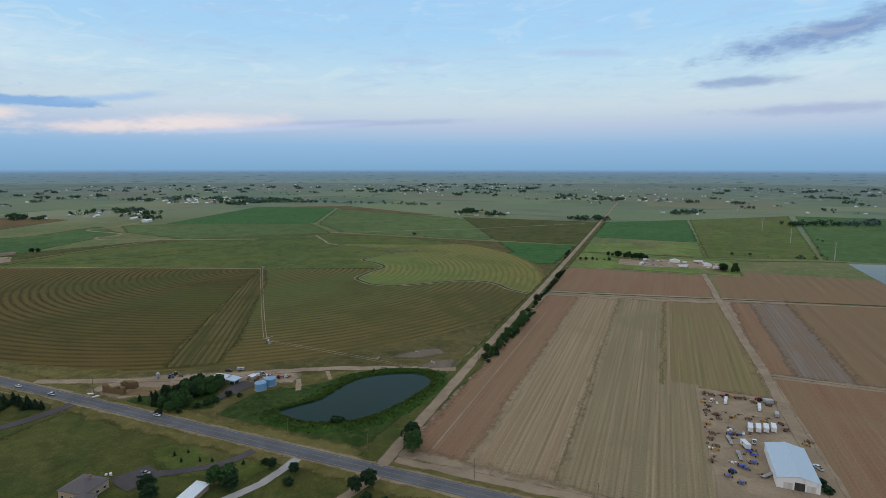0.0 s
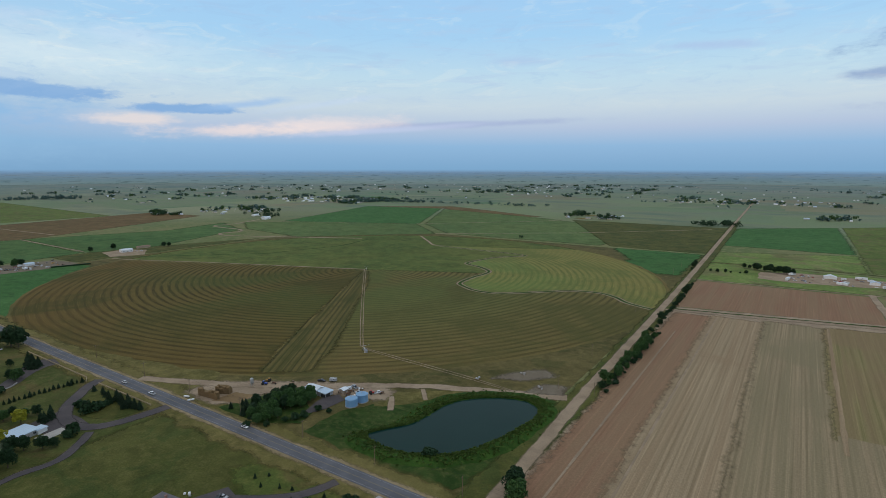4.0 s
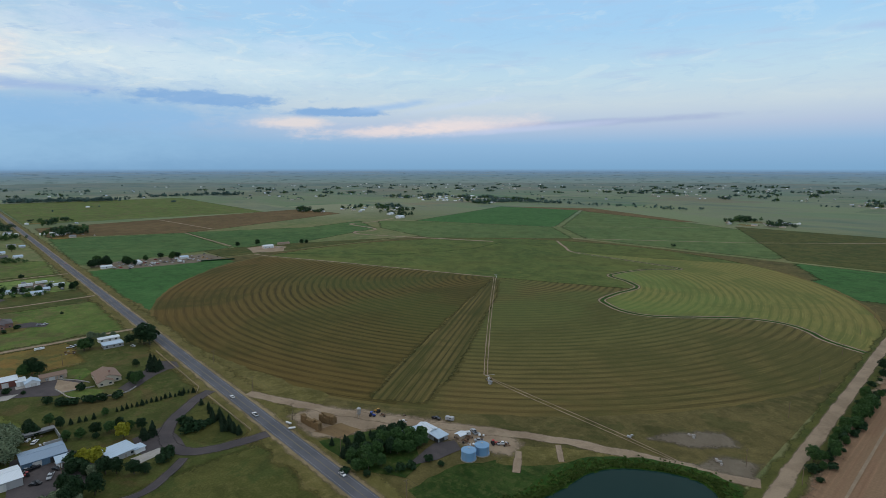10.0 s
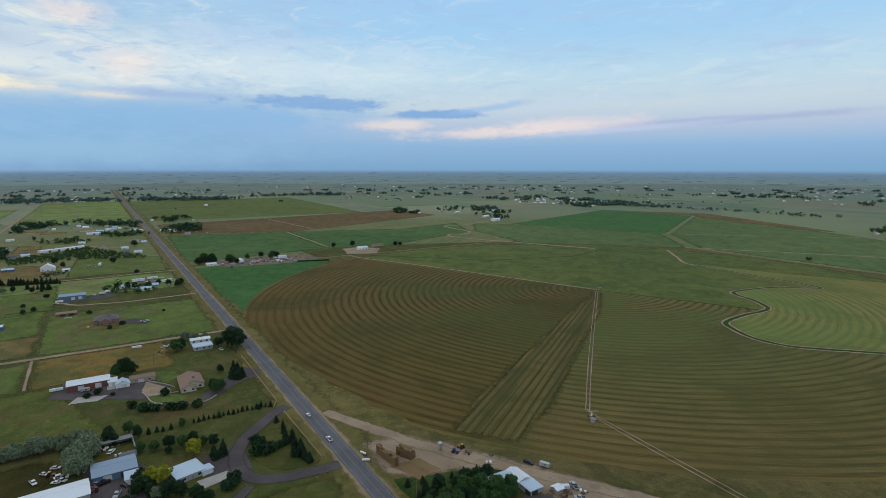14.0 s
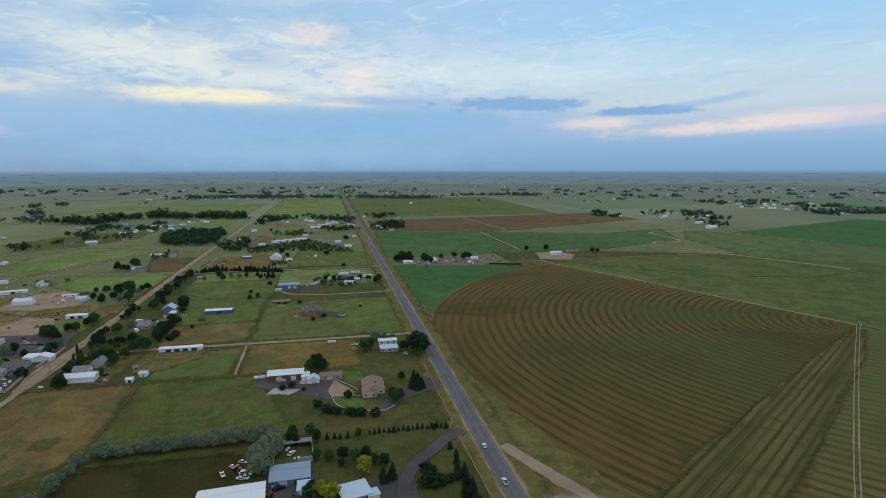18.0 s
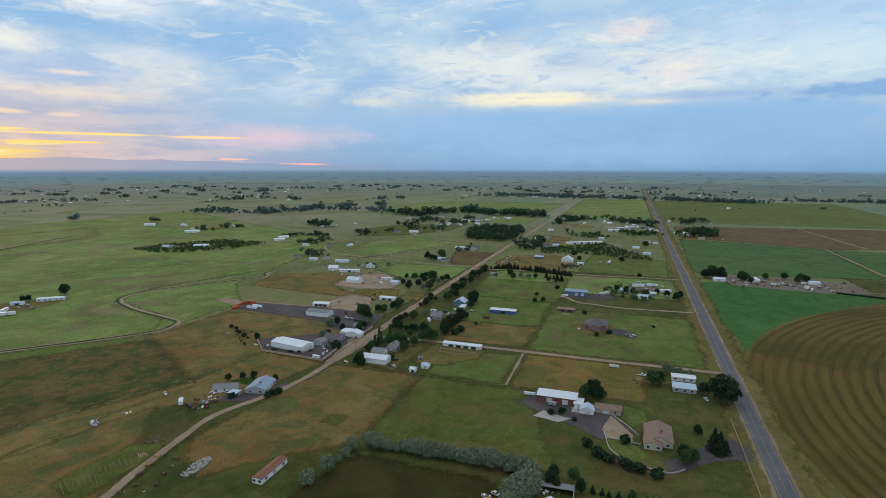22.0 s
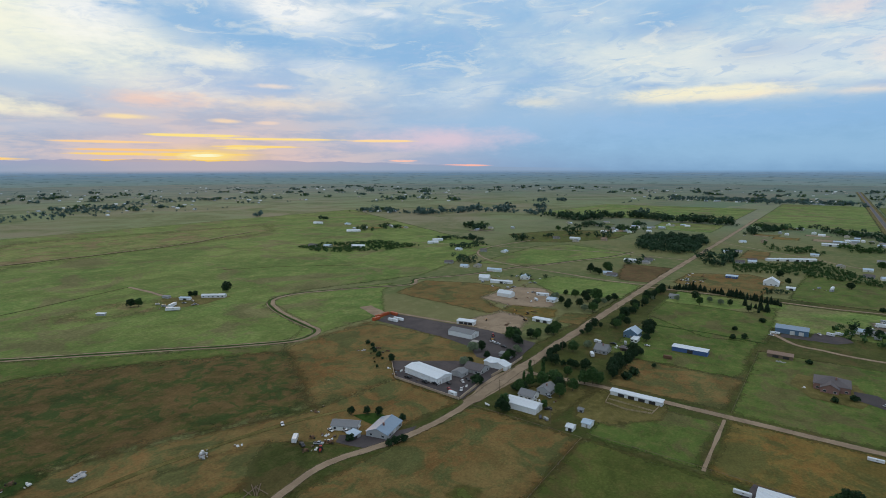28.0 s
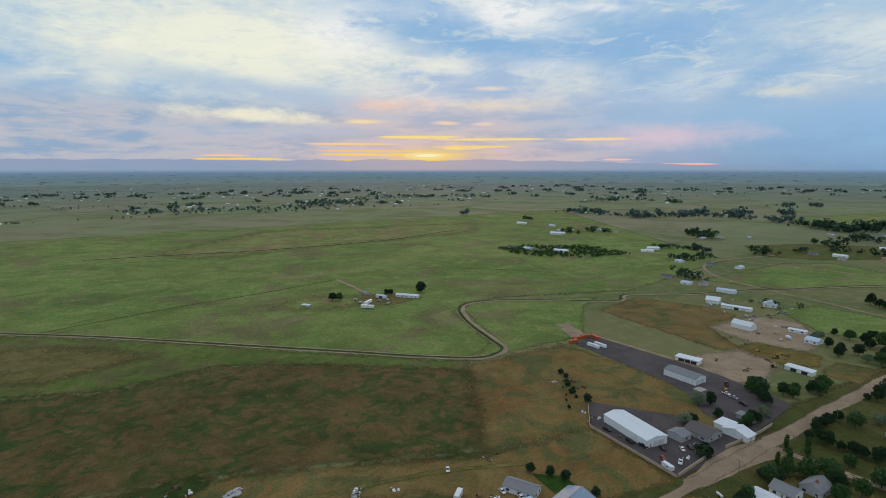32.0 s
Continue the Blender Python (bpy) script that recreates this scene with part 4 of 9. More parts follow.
land("brown_field", [(196, 457), (392, 490), (392, 640), (240, 640), (196, 590)], BROWN_ROWS, "brown worked field")
land("grass_field", [(0, 590), (235, 605), (232, 730), (0, 740)], PASTURE, "rough green grass round a scrap yard")
land("green_field", [(-6, 745), (196, 760), (196, 940), (-6, 860)], PASTURE, "green field")
land("dark_crop_field", [(-8, 960), (195, 950), (190, 1445), (-12, 1300)], CROP_GREEN, "deep green crop")
land("grass_field", [(200, 760), (364, 805), (480, 1700), (200, 1450)], LAWN, "pale green grass")
land("crop_field", [(372, 805), (620, 800), (900, 1700), (500, 1700)], CROP_DARK, "dark green crop circle corner")
# south of the paved road
land("turf", [(-826, -9), (70, -9), (70, -120), (-40, -250), (-120, -420), (-330, -360), (-480, -300), (-826, -292)], TURF, "mixed olive turf round homes and paddocks")
land("rough_slope", [(-300, -214), (-150, -130), (-60, -130), (-60, -255), (-130, -262), (-214, -286), (-262, -294), (-285, -292)], OLIVE, "dry olive slope above a lane")
land("rust_bank", [(-230, -296), (-130, -270), (-70, -262), (-60, -400), (-150, -418), (-230, -398), (-300, -350)], RUST, "rust-brown weedy bank below a lane", 14.0)
land("olive_meadow", [(-196, -12), (60, -12), (60, -120), (-190, -120)], OLIVE, "dry olive grass below the road")
land("green_hollow", [(-100, -12), (-40, -14), (-46, -36), (-85, -40), (-112, -28)], MEADOW, "greener grass with young shrubs")
land("lawn_parcel", rect(-612, -146, -474, -12), LAWN, "bright green pasture round a brick house")
land("ochre_paddock", rect(-462, -144, -396, -58), OCHRE, "ochre dry paddock")
land("horse_paddock", rect(-456, -206, -398, -150), LAWN, "small green horse paddock")
land("meadow_parcel", [(-392, -206), (-392, -128), (-372, -125), (-298, -100), (-298, -206)], MEADOW, "mown dark green meadow")
land("ochre_field", [(-392, -278), (-392, -209), (-298, -207), (-285, -215), (-255, -250), (-238, -262), (-262, -291), (-340, -285)], RUST, "rust-brown weedy field")
land("rust_lot", rect(-536, -222, -476, -150), RUST, "rust-brown weedy lot")
land("green_parcel", rect(-690, -246, -538, -150), LAWN, "green pasture with a blue shed")
land("meadow_parcel", rect(-800, -250, -692, -16), PASTURE, "rough green pasture")
land("marsh_paddock", [(-283, -196), (-283, -128), (-262, -124), (-225, -140), (-225, -215), (-262, -206)], MURK, "dark marshy paddock behind willows")
land("rust_field", [(-500, -300), (-490, -458), (-395, -462), (-330, -352), (-398, -345), (-402, -292)], RUST, "rust-brown weeds round a gravel yard", 18.0)
land("rust_strip", [(-398, -345), (-330, -352), (-230, -400), (-150, -420), (-170, -380), (-290, -345), (-316, -302), (-392, -288)], RUST, "reddish bare weeds beside a yard")
land("canal_meadow", [(-402, -466), (-300, -558), (-215, -640), (-60, -765), (200, -960), (500, -700), (100, -560), (-110, -575), (-170, -550), (-240, -560), (-300, -525), (-385, -455)], LAWN, "green strip along a canal")
land("grey_wash", [(-70, -640), (-130, -585), (-205, -610), (-170, -650), (-110, -690)], DRY, "pale dry wash in the grass", 26.0)
land("scrub_range", [(-392, -452), (-300, -525), (-240, -558), (-170, -548), (-110, -572), (80, -560), (160, -400), (-60, -380), (-150, -424), (-250, -395), (-332, -356)], SCRUB, "tufted brown and green scrub", 22.0)
land("brown_paddock", [(-600, -518), (-675, -533), (-701, -470), (-698, -431), (-637, -423), (-604, -378), (-585, -381)], RUST, "brown bare paddock")
land("bare_lot", [(-637, -423), (-709, -420), (-722, -386), (-695, -361), (-644, -338), (-624, -374)], YARD, "trampled tan yard before a steel barn")
land("weedy_strip", [(-602, -377), (-629, -377), (-638, -331), (-611, -321), (-592, -336)], OCHRE, "ochre weeds behind sheds")
land("bare_lot", [(-553, -385), (-598, -374), (-593, -341), (-548, -328), (-523, -339), (-525, -358)], YARD, "bare tan storage yard")
land("rust_lot", [(-614, -318), (-632, -317), (-640, -294), (-598, -290), (-596, -314)], RUST, "small rust-brown lot beside a dirt road")
land("range_pasture", [(-1500, -1500), (600, -1500), (560, -660), (60, -860), (-60, -770), (-212, -648), (-300, -556), (-404, -476), (-440, -486), (-470, -590), (-505, -618), (-560, -612), (-700, -560), (-1000, -620)], PASTURE, "rolling green pasture", 14.0)
land("green_pasture", [(-410, -470), (-520, -466), (-600, -540), (-640, -556), (-540, -605), (-505, -608), (-484, -596), (-455, -505)], PASTURE, "green pasture inside a canal bend")
land("dry_pasture", [(-330, -685), (-400, -665), (-420, -700), (-380, -730), (-320, -720)], RANGE_DRY, "dry pasture round a lone farm", 40.0)
land("brown_range", [(-900, -1150), (-300, -1080), (-260, -1180), (-500, -1400), (-1000, -1300)], RANGE_DRY, "brownish open range along a ditch", 70.0)
land("hay_meadow", [(-827, -550), (-1040, -556), (-1103, -513), (-1061, -385), (-1024, -374), (-928, -430), (-850, -468)], PASTURE, "bright green hay meadow")
land("green_parcel", [(-755, -423), (-803, -406), (-808, -294), (-724, -294), (-705, -362)], PASTURE, "green grass lot beside a dirt road")
land("brown_lot", [(-862, -342), (-952, -360), (-954, -291), (-830, -291), (-828, -327)], FALLOW, "bare brown lot")
land("brown_lot", [(-850, -268), (-927, -262), (-965, -195), (-934, -151), (-824, -168), (-824, -212)], RUST, "trampled reddish lot with machinery")
land("brown_lot", [(-1222, -226), (-1209, -190), (-1120, -188), (-1115, -226)], RUST, "reddish lot among homes")
land("green_parcel", [(-672, -249), (-740, -248), (-740, -168), (-780, -146), (-639, -143), (-625, -188)], LAWN, "green pasture before a windbreak")
land("dry_lot", [(-766, -70), (-776, -40), (-720, -40), (-728, -66)], TRODDEN, "worn lot with scrap")
land("pale_pasture", [(-1010, -130), (-830, -140), (-820, -20), (-960, -16)], LAWN, "dry green pasture beside a nursery")
land("range_parcel", [(-1300, -640), (-1180, -690), (-1090, -600), (-1120, -540), (-1240, -470), (-1420, -480)], MEADOW, "rough grass among homes")
land("hay_field", [(-1660, -330), (-1470, -330), (-1480, -470), (-1660, -480)], PASTURE, "green hay field behind woods")
land("hay_field", [(-2350, -330), (-1720, -330), (-1740, -900), (-2300, -860)], PASTURE, "wide pale green field beyond a tree belt")
land("green_bank", [(-212, -322), (-252, -318), (-262, -300), (-236, -296), (-205, -296)], MEADOW, "greener grass round old timbers", 9.0)
land("green_bank", [(-160, -408), (-206, -412), (-210, -398), (-172, -392)], DAMP, "rank green weeds by a pen", 9.0)
land("green_spot", [(-308, -238), (-320, -236), (-320, -225), (-308, -226)], MEADOW, "small green patch in rusty weeds", 8.0)
ribbon("cart_strip", spline([(-150, -362), (-179, -367), (-229, -368), (-286, -358), (-318, -348), (-345, -336)]), 3.4, 0.24, DRY, "faint straw-coloured cart track", edge=0.9)
# individual pale rows between the beds
plot("track_strip", [(49.6, 26), (51.0, 26), (51.0, 396), (49.6, 396)], 0.24, DIRT, "pale wheel track between beds", edge=0.3, soft=0)
plot("track_strip", [(24.3, 28), (25.6, 28), (25.6, 330), (24.3, 330)], 0.24, DIRT, "pale wheel track in red soil", edge=0.2, soft=0)
plot("track_strip", [(138.0, 150), (140.5, 150), (140.5, 412), (138.0, 412)], 0.24, TAN_ROWS, "pale row", edge=0.4, soft=0)

# ---- roads, lanes and ditches ----
ribbon("road_verge", [(-4200, 0), (600, 0)], 30, 0.22, DRY, "dry grass verge", "verge", 4.0)
ribbon("road_shoulder", [(-4200, 0), (600, 0)], 13.2, 0.26, SHOULDER, "sandy road shoulder", "verge", 1.0)
ribbon("road_paved", [(-4200, 0), (600, 0)], 9.2, 0.30, ASPHALT, "grey asphalt two-lane country road", edge=0.12, crown=0.10, soft=0.03)
for side in (-1, 1):
    ribbon("road_edge_line", [(-2000, side * 3.6), (400, side * 3.6)], 0.12, 0.345, LINE_WHITE, "white edge line", edge=0.0, crown=0.0, step=60, soft=0)
    ribbon("road_centre_line", [(-2000, side * 0.13), (400, side * 0.13)], 0.10, 0.415, LINE_YELLOW, "double yellow centre line", edge=0.0, crown=0.0, step=60, soft=0)
ribbon("road_verge_east", [(0, 6), (2, 140), (-1, 400), (-8, 800), (-30, 1500)], 17, 0.23, OLIVE, "grassy verge of a dirt road", "verge", 2.5)
ribbon("dirt_road_east", [(8, 2), (6, 60), (2, 160), (-1, 350), (-4, 500), (-12, 800), (-32, 1500), (-60, 2600)], 7.2, 0.28, DIRT, "pale packed dirt road", edge=0.8)
ribbon("dirt_road_west", [(-395, -282), (-470, -283), (-620, -285), (-900, -287), (-1350, -285), (-1900, -285)], 8.6, 0.28, DIRT, "wide pale dirt road", edge=1.4)
plot("dirt_junction", [(-466, -272), (-460, -290), (-432, -291), (-400, -287), (-388, -282), (-400, -277), (-430, -276), (-452, -272)], 0.27, DIRT, "wide dirt junction", "road", 1.2)
ribbon("dirt_lane_south", spline([(-60, -255), (-130, -262), (-214, -288), (-262, -297), (-295, -300), (-330, -288), (-365, -282), (-396, -281)]), 5.0, 0.29, DIRT, "narrow rutted dirt lane", edge=0.8)
ribbon("lane_cross", [(-468, -5), (-467, -80), (-467, -150), (-468, -222), (-462, -278)], 5.6, 0.29, DIRT, "straight gravel lane", edge=0.5)
ribbon("lane_field", [(-804, 250), (-771, 258), (-645, 312), (-404, 402)], 3.6, 0.20, DIRT, "pale field lane to the pivot", edge=0.6)
for off in (-1.6, 1.6):
    ribbon("pivot_track", spline([(-402 + off, 400), (-296 + off, 276), (-192 + off, 157), (-176 + off, 143), (-150, 139 + off), (-74, 134 + off), (-20, 128)]), 0.7, 0.21, DIRT, "pale wheel track", edge=0.3)
ribbon("yard_lane", spline([(-262, 8), (-225, 24), (-190, 42), (-150, 66), (-118, 88), (-80, 110), (-40, 126), (-4, 139)]), 8.0, 0.25, YARD, "wide trampled farm lane", edge=2.6)
plot("farm_yard", [(-214, 12), (-214, 30), (-190, 50), (-150, 74), (-118, 90), (-100, 88), (-98, 74), (-112, 66), (-128, 64), (-134, 64), (-152, 60), (-166, 44), (-172, 24), (-180, 10)], 0.24, YARD, "bare dirt farm yard", "yard", soft=8.0)
plot("farm_lawn", [(-176, 10), (-168, 34), (-160, 54), (-150, 62), (-136, 44), (-122, 36), (-118, 22), (-140, 10)], 0.245, DAMP, "dark green grass round a farmhouse", "lawn", soft=4.0)
plot("tar_yard", [(-126, 30), (-120, 44), (-119, 60), (-128, 64), (-134, 54), (-130, 42)], 0.27, LOT, "dark gravel apron by a house", "yard", 0.8)
plot("well_pad", [(-60, 141), (-38, 150), (-22, 168), (-34, 178), (-52, 160)], 0.25, TRODDEN, "bare earth pad", "yard", soft=8.0)
plot("well_pad", [(-30, 132), (-8, 140), (-10, 158), (-26, 150)], 0.26, TRODDEN, "bare earth pad by the dirt road", "yard", soft=8.0)
ribbon("scrape", [(-98, 80), (-86, 64)], 3.6, 0.27, YARD, "bare scraped strip", "ground", 0.7)
ribbon("scrape", [(-88, 100), (-77, 88)], 3.0, 0.27, YARD, "bare scraped strip", "ground", 0.7)
ribbon("ditch_road", [(2, 404), (60, 414), (194, 441), (350, 472), (560, 520)], 5.5, 0.27, DIRT, "dirt track along a ditch", edge=0.8)
ribbon("ditch_weeds", [(2, 411), (60, 421), (194, 449), (350, 480), (560, 528)], 2.4, 0.30, BANK, "dark weedy ditch", "ditch", 0.9)
ribbon("yard_road", [(214, 8), (208, 60), (204, 160), (203, 215), (197, 330), (192, 440), (186, 600)], 7.0, 0.28, YARD, "broad dirt farm road", edge=1.0)
ribbon("farm_track", [(204, 212), (280, 211), (460, 208)], 3.2, 0.28, DIRT, "pale track between fields", edge=0.4)
ribbon("frontage_track", [(12, 12), (120, 14), (230, 14)], 6.0, 0.26, DIRT, "sandy track beside the road", edge=1.5)
ribbon("field_track", [(0, 588), (120, 592), (240, 600)], 3.0, 0.27, DIRT, "pale track", edge=0.6)
ribbon("field_track", [(-10, 742), (120, 752), (260, 745), (396, 790)], 5.0, 0.27, OLIVE, "pale grass track", edge=0.8)
plot("machine_yard", [(156, 168), (203, 166), (209, 60), (213, 8), (160, 8)], 0.25, YARD, "bare tan machine yard", "yard", 1.6)
ribbon("ditch_bank", DITCH, 8.6, 0.135, DIRT, "pale ditch bank", "ditch", 0.7, 0.02, 4)
ribbon("ditch", DITCH, 4.2, 0.17, BANK, "winding dark weedy ditch", "ditch", 0.7, 0.02, 4)
ribbon("ditch_bank", spline([(-562, 760), (-520, 718), (-498, 698), (-470, 668), (-440, 655)]), 5, 0.135, DIRT, "pale ditch bank", "ditch", 0.6, 0.02, 4)
ribbon("winding_track", spline([(-1159, 815), (-1110, 700), (-1112, 645), (-1078, 628), (-985, 622), (-950, 590), (-960, 555), (-920, 535), (-850, 560), (-770, 598), (-640, 660)]), 8.5, 0.24, DIRT, "pale winding canal track", edge=0.8)
ribbon("field_track", [(-1194, 262), (-921, 258)], 4.0, 0.24, DIRT, "pale field track", edge=0.5)
ribbon("field_track", [(-1561, 308), (-1224, 335)], 5.0, 0.24, DIRT, "pale field track", edge=0.5)
ribbon("field_track", [(-560, 812), (-300, 1000), (-60, 1240)], 5.0, 0.24, DIRT, "pale field track", edge=0.6)
ribbon("field_track", [(-720, 960), (-500, 1180), (-330, 1420)], 4.0, 0.24, DIRT, "pale field track", edge=0.6)
ribbon("dark_hedge_line", [(-812, 258), (-640, 420), (-600, 560), (-620, 660)], 3.0, 0.18, BANK, "dark weedy line", "ditch", 0.8)
CANAL = spline([(140, -930), (0, -815), (-104, -738), (-158, -696), (-218, -643), (-268, -597), (-304, -564), (-339, -532), (-372, -501), (-411, -471), (-432, -470), (-444, -479), (-449, -499), (-462, -551), (-480, -593), (-502, -611), (-537, -606), (-585, -576), (-644, -534), (-669, -546), (-688, -543), (-743, -509), (-824, -482), (-850, -466), (-939, -430), (-1010, -398), (-1078, -386)])
ribbon("canal_bank", CANAL, 8.5, 0.25, DIRT, "pale sandy canal bank", "canal", 0.9, 0.3, 5)
ribbon("canal", [(x + 1.5, y - 1.0) for x, y in CANAL], 3.0, 0.58, BANK, "narrow weedy irrigation canal", "canal", 0.5, -0.02, 5)
ribbon("far_ditch", spline([(-150, -1160), (-287, -1139), (-428, -1114), (-654, -1118), (-796, -1165), (-873, -1192)]), 5.0, 0.25, MURK, "dark far ditch", "ditch", 0.8, 0.3)
ribbon("far_ditch_bank", spline([(-150, -1166), (-287, -1145), (-428, -1120), (-654, -1124), (-796, -1171), (-873, -1198)]), 4.0, 0.22, DIRT, "pale far ditch bank", "ditch", 0.8, 0.3)
ribbon("farm_lane", [(-430, -806), (-432, -760), (-430, -706)], 5.0, 0.24, DIRT, "pale farm lane", edge=0.5)
ribbon("range_track", spline([(-100, -720), (-230, -760), (-330, -780), (-430, -806)]), 2.6, 0.24, OLIVE, "faint grass track", edge=0.6)
ribbon("range_track", spline([(-700, -690), (-640, -760), (-560, -820)]), 2.8, 0.24, OLIVE, "faint grass track", edge=0.6)
ribbon("parcel_lane", [(-802, -285), (-809, -189), (-807, -140), (-806, -95), (-813, -43), (-812, -8)], 4.5, 0.28, DIRT, "gravel lane behind a windbreak", edge=0.5)
ribbon("shed_drive", spline([(-672, -142), (-660, -134), (-646, -122), (-642, -104), (-637, -84), (-637, -50), (-640, -8)]), 4.5, 0.28, DIRT, "curving gravel drive to a blue barn", edge=0.6)
ribbon("parcel_ditch", [(-638, -234), (-640, -187), (-635, -143)], 2.2, 0.29, BANK, "dark weedy fence line", "ditch", 0.6)
ribbon("parcel_lane", spline([(-814, -286), (-812, -339), (-823, -397), (-836, -463), (-870, -560), (-960, -620), (-1120, -600)]), 4.5, 0.28, DIRT, "gravel lane", edge=0.5)
ribbon("parcel_lane", [(-1040, -290), (-1050, -420), (-1000, -620), (-960, -760)], 4.5, 0.28, DIRT, "gravel lane", edge=0.5)
ribbon("parcel_lane", [(-1300, -285), (-1180, -140), (-1100, -60)], 4.0, 0.28, DIRT, "gravel lane", edge=0.5)
ribbon("ochre_track", [(-462, -148), (-396, -147)], 2.2, 0.28, DIRT, "bare strip between paddocks", edge=0.5)
plot("asphalt_lot", [(-486, -340), (-494, -376), (-499, -454), (-527, -462), (-534, -352), (-526, -300), (-470, -292), (-468, -322)], 0.26, LOT, "dark asphalt equipment lot", "yard", 0.6)
plot("lot_apron", [(-524, -464), (-538, -500), (-526, -505), (-508, -466)], 0.26, DIRT, "pale dirt apron", "yard", 0.8)
ribbon("lot_edge", [(-530, -462), (-538, -352)], 4.5, 0.27, DIRT, "pale gravel strip", "yard", 0.8)
plot("gravel_yard", [(-424, -370), (-399, -345), (-397, -288), (-458, -292), (-452, -330)], 0.26, LOT, "dark gravel yard", "yard", 0.6)
plot("house_drive", [(-352, -288), (-338, -284), (-318, -290), (-312, -312), (-318, -316), (-330, -302), (-344, -292)], 0.27, LOT, "dark gravel driveway", "yard", 0.7)
plot("barn_yard", [(-372, -134), (-386, -128), (-398, -126), (-398, -110), (-376, -100), (-372, -76), (-356, -64), (-340, -82), (-352, -100), (-362, -118)], 0.26, LOT, "dark gravel yard before a barn", "yard", 0.8)
plot("house_drive", [(-316, -50), (-322, -41), (-328, -34), (-336, -26), (-341, -17), (-340, -9), (-354, -7), (-364, -16), (-353, -28), (-338, -40), (-326, -52)], 0.27, LOT, "dark gravel drive round a house", "yard", 0.8)
plot("patio", [(-372, -78), (-351, -66), (-341, -66), (-340, -79), (-356, -82)], 0.28, YARD, "tan patio", "yard", 0.4, soft=1.0)
LOOP = spline([(-282, -8), (-276, -18), (-264, -30), (-250, -42), (-232, -49), (-214, -46), (-206, -34), (-203, -18), (-202, -6)])
ribbon("loop_drive", LOOP, 7.6, 0.28, LOT, "looping dark gravel drive", "road", 0.6)
plot("drive_island", spline([(-266, -20), (-248, -35), (-232, -40), (-216, -36), (-211, -26), (-211, -14), (-232, -12), (-256, -13)], True, 4), 0.285, OLIVE, "dry grass island inside a drive", "ground", 0.6, soft=1.5)
plot("house_apron", [(-250, -46), (-246, -62), (-228, -64), (-214, -56), (-216, -44), (-236, -42)], 0.275, LOT, "dark gravel apron", "yard", 0.8)
ribbon("rear_drive", spline([(-207, -48), (-197, -58), (-188, -72), (-190, -87), (-188, -97)]), 5.0, 0.27, LOT, "narrow dark gravel rear drive", "road", 0.8)
plot("workshop_yard", [(-262, -92), (-262, -112), (-214, -118), (-214, -84), (-238, -80)], 0.265, LOT, "dark yard between workshops", "yard", 1.0)
ribbon("house_lane", spline([(-60, -8), (-66, -24), (-84, -40), (-100, -48)]), 5.0, 0.27, LOT, "gravel drive to a house", "road", 0.5)
plot("house_apron", [(-98, -38), (-84, -42), (-88, -58), (-104, -54)], 0.275, LOT, "gravel apron", "yard", 0.8)
ribbon("cattle_lane", [(-34, -6), (-36, -30), (-48, -60)], 5.0, 0.27, CONCRETE, "pale concrete drive", "road", 0.4)
ribbon("side_lane", [(10, -4), (4, -30), (-4, -60)], 6.0, 0.27, DIRT, "sandy lane", "road", 0.8)
plot("salvage_yard", [(-848, 24), (-796, 60), (-785, 150), (-800, 200), (-862, 192), (-878, 40)], 0.25, TRODDEN, "bare salvage yard", "yard", 2.0)
plot("farm_pad", [(-880, 270), (-820, 255), (-800, 300), (-850, 330), (-885, 310)], 0.25, YARD, "bare pad at a small farm", "yard", 1.5)
plot("scrap_pad", [(70, 640), (110, 630), (222, 655), (215, 705), (120, 712), (70, 690)], 0.25, YARD, "bare scrap yard", "yard", 2.0)
plot("brick_house_pad", [(-572, -118), (-548, -122), (-528, -108), (-526, -82), (-545, -76), (-570, -84)], 0.25, DRY, "dry worn grass round a house", "yard", 1.5)
plot("corral", [(-462, -222), (-462, -178), (-440, -178), (-418, -200), (-414, -220), (-430, -226)], 0.25, DRY, "bare trampled corral", "yard", soft=8.0)
plot("crossroads_yard", [(-396, -230), (-402, -262), (-440, -262), (-458, -246), (-456, -226)], 0.24, DRY, "worn yard at a crossroads", "yard", soft=10.0)
plot("pump_lane", [(-676, -136), (-664, -134), (-668, -96), (-680, -84), (-694, -88), (-694, -112), (-677, -114)], 0.25, LOT, "dark gravel yard before a blue shed", "yard", 1.0)

# yellowed verge between the road and the circle
plot("dry_verge", [(-640, 8), (-560, 20), (-470, 12), (-380, 16), (-330, 22), (-270, 34), (-225, 44), (-210, 30), (-215, 8)], 0.215, DRY, "tall yellowed grass beside the road", "verge", 3.0, 4.0, soft=5.0)
plot("dry_verge", [(-400, -8), (-400, -12), (-290, -13), (-210, -12), (-120, -14), (-20, -12), (-20, -8)], 0.215, DRY, "yellowed grass strip below the road", "verge", 1.0, 4.0, soft=1.5)
plot("dry_bank", [(-112, 74), (-92, 92), (-60, 122), (-30, 134), (-40, 122), (-66, 104), (-84, 74), (-98, 64)], 0.235, DRY, "dry tussocky bank above a pond", "verge", 2.0, 4.0, soft=3.0)

# ---- pond ----
SHORE = spline([(-77, 33), (-72, 46), (-65, 58), (-63, 74), (-62, 89), (-55, 103), (-40, 115), (-25, 120), (-14, 115), (-10, 101), (-13, 84), (-18, 63), (-26, 46), (-37, 36), (-56, 29)], True, 5)


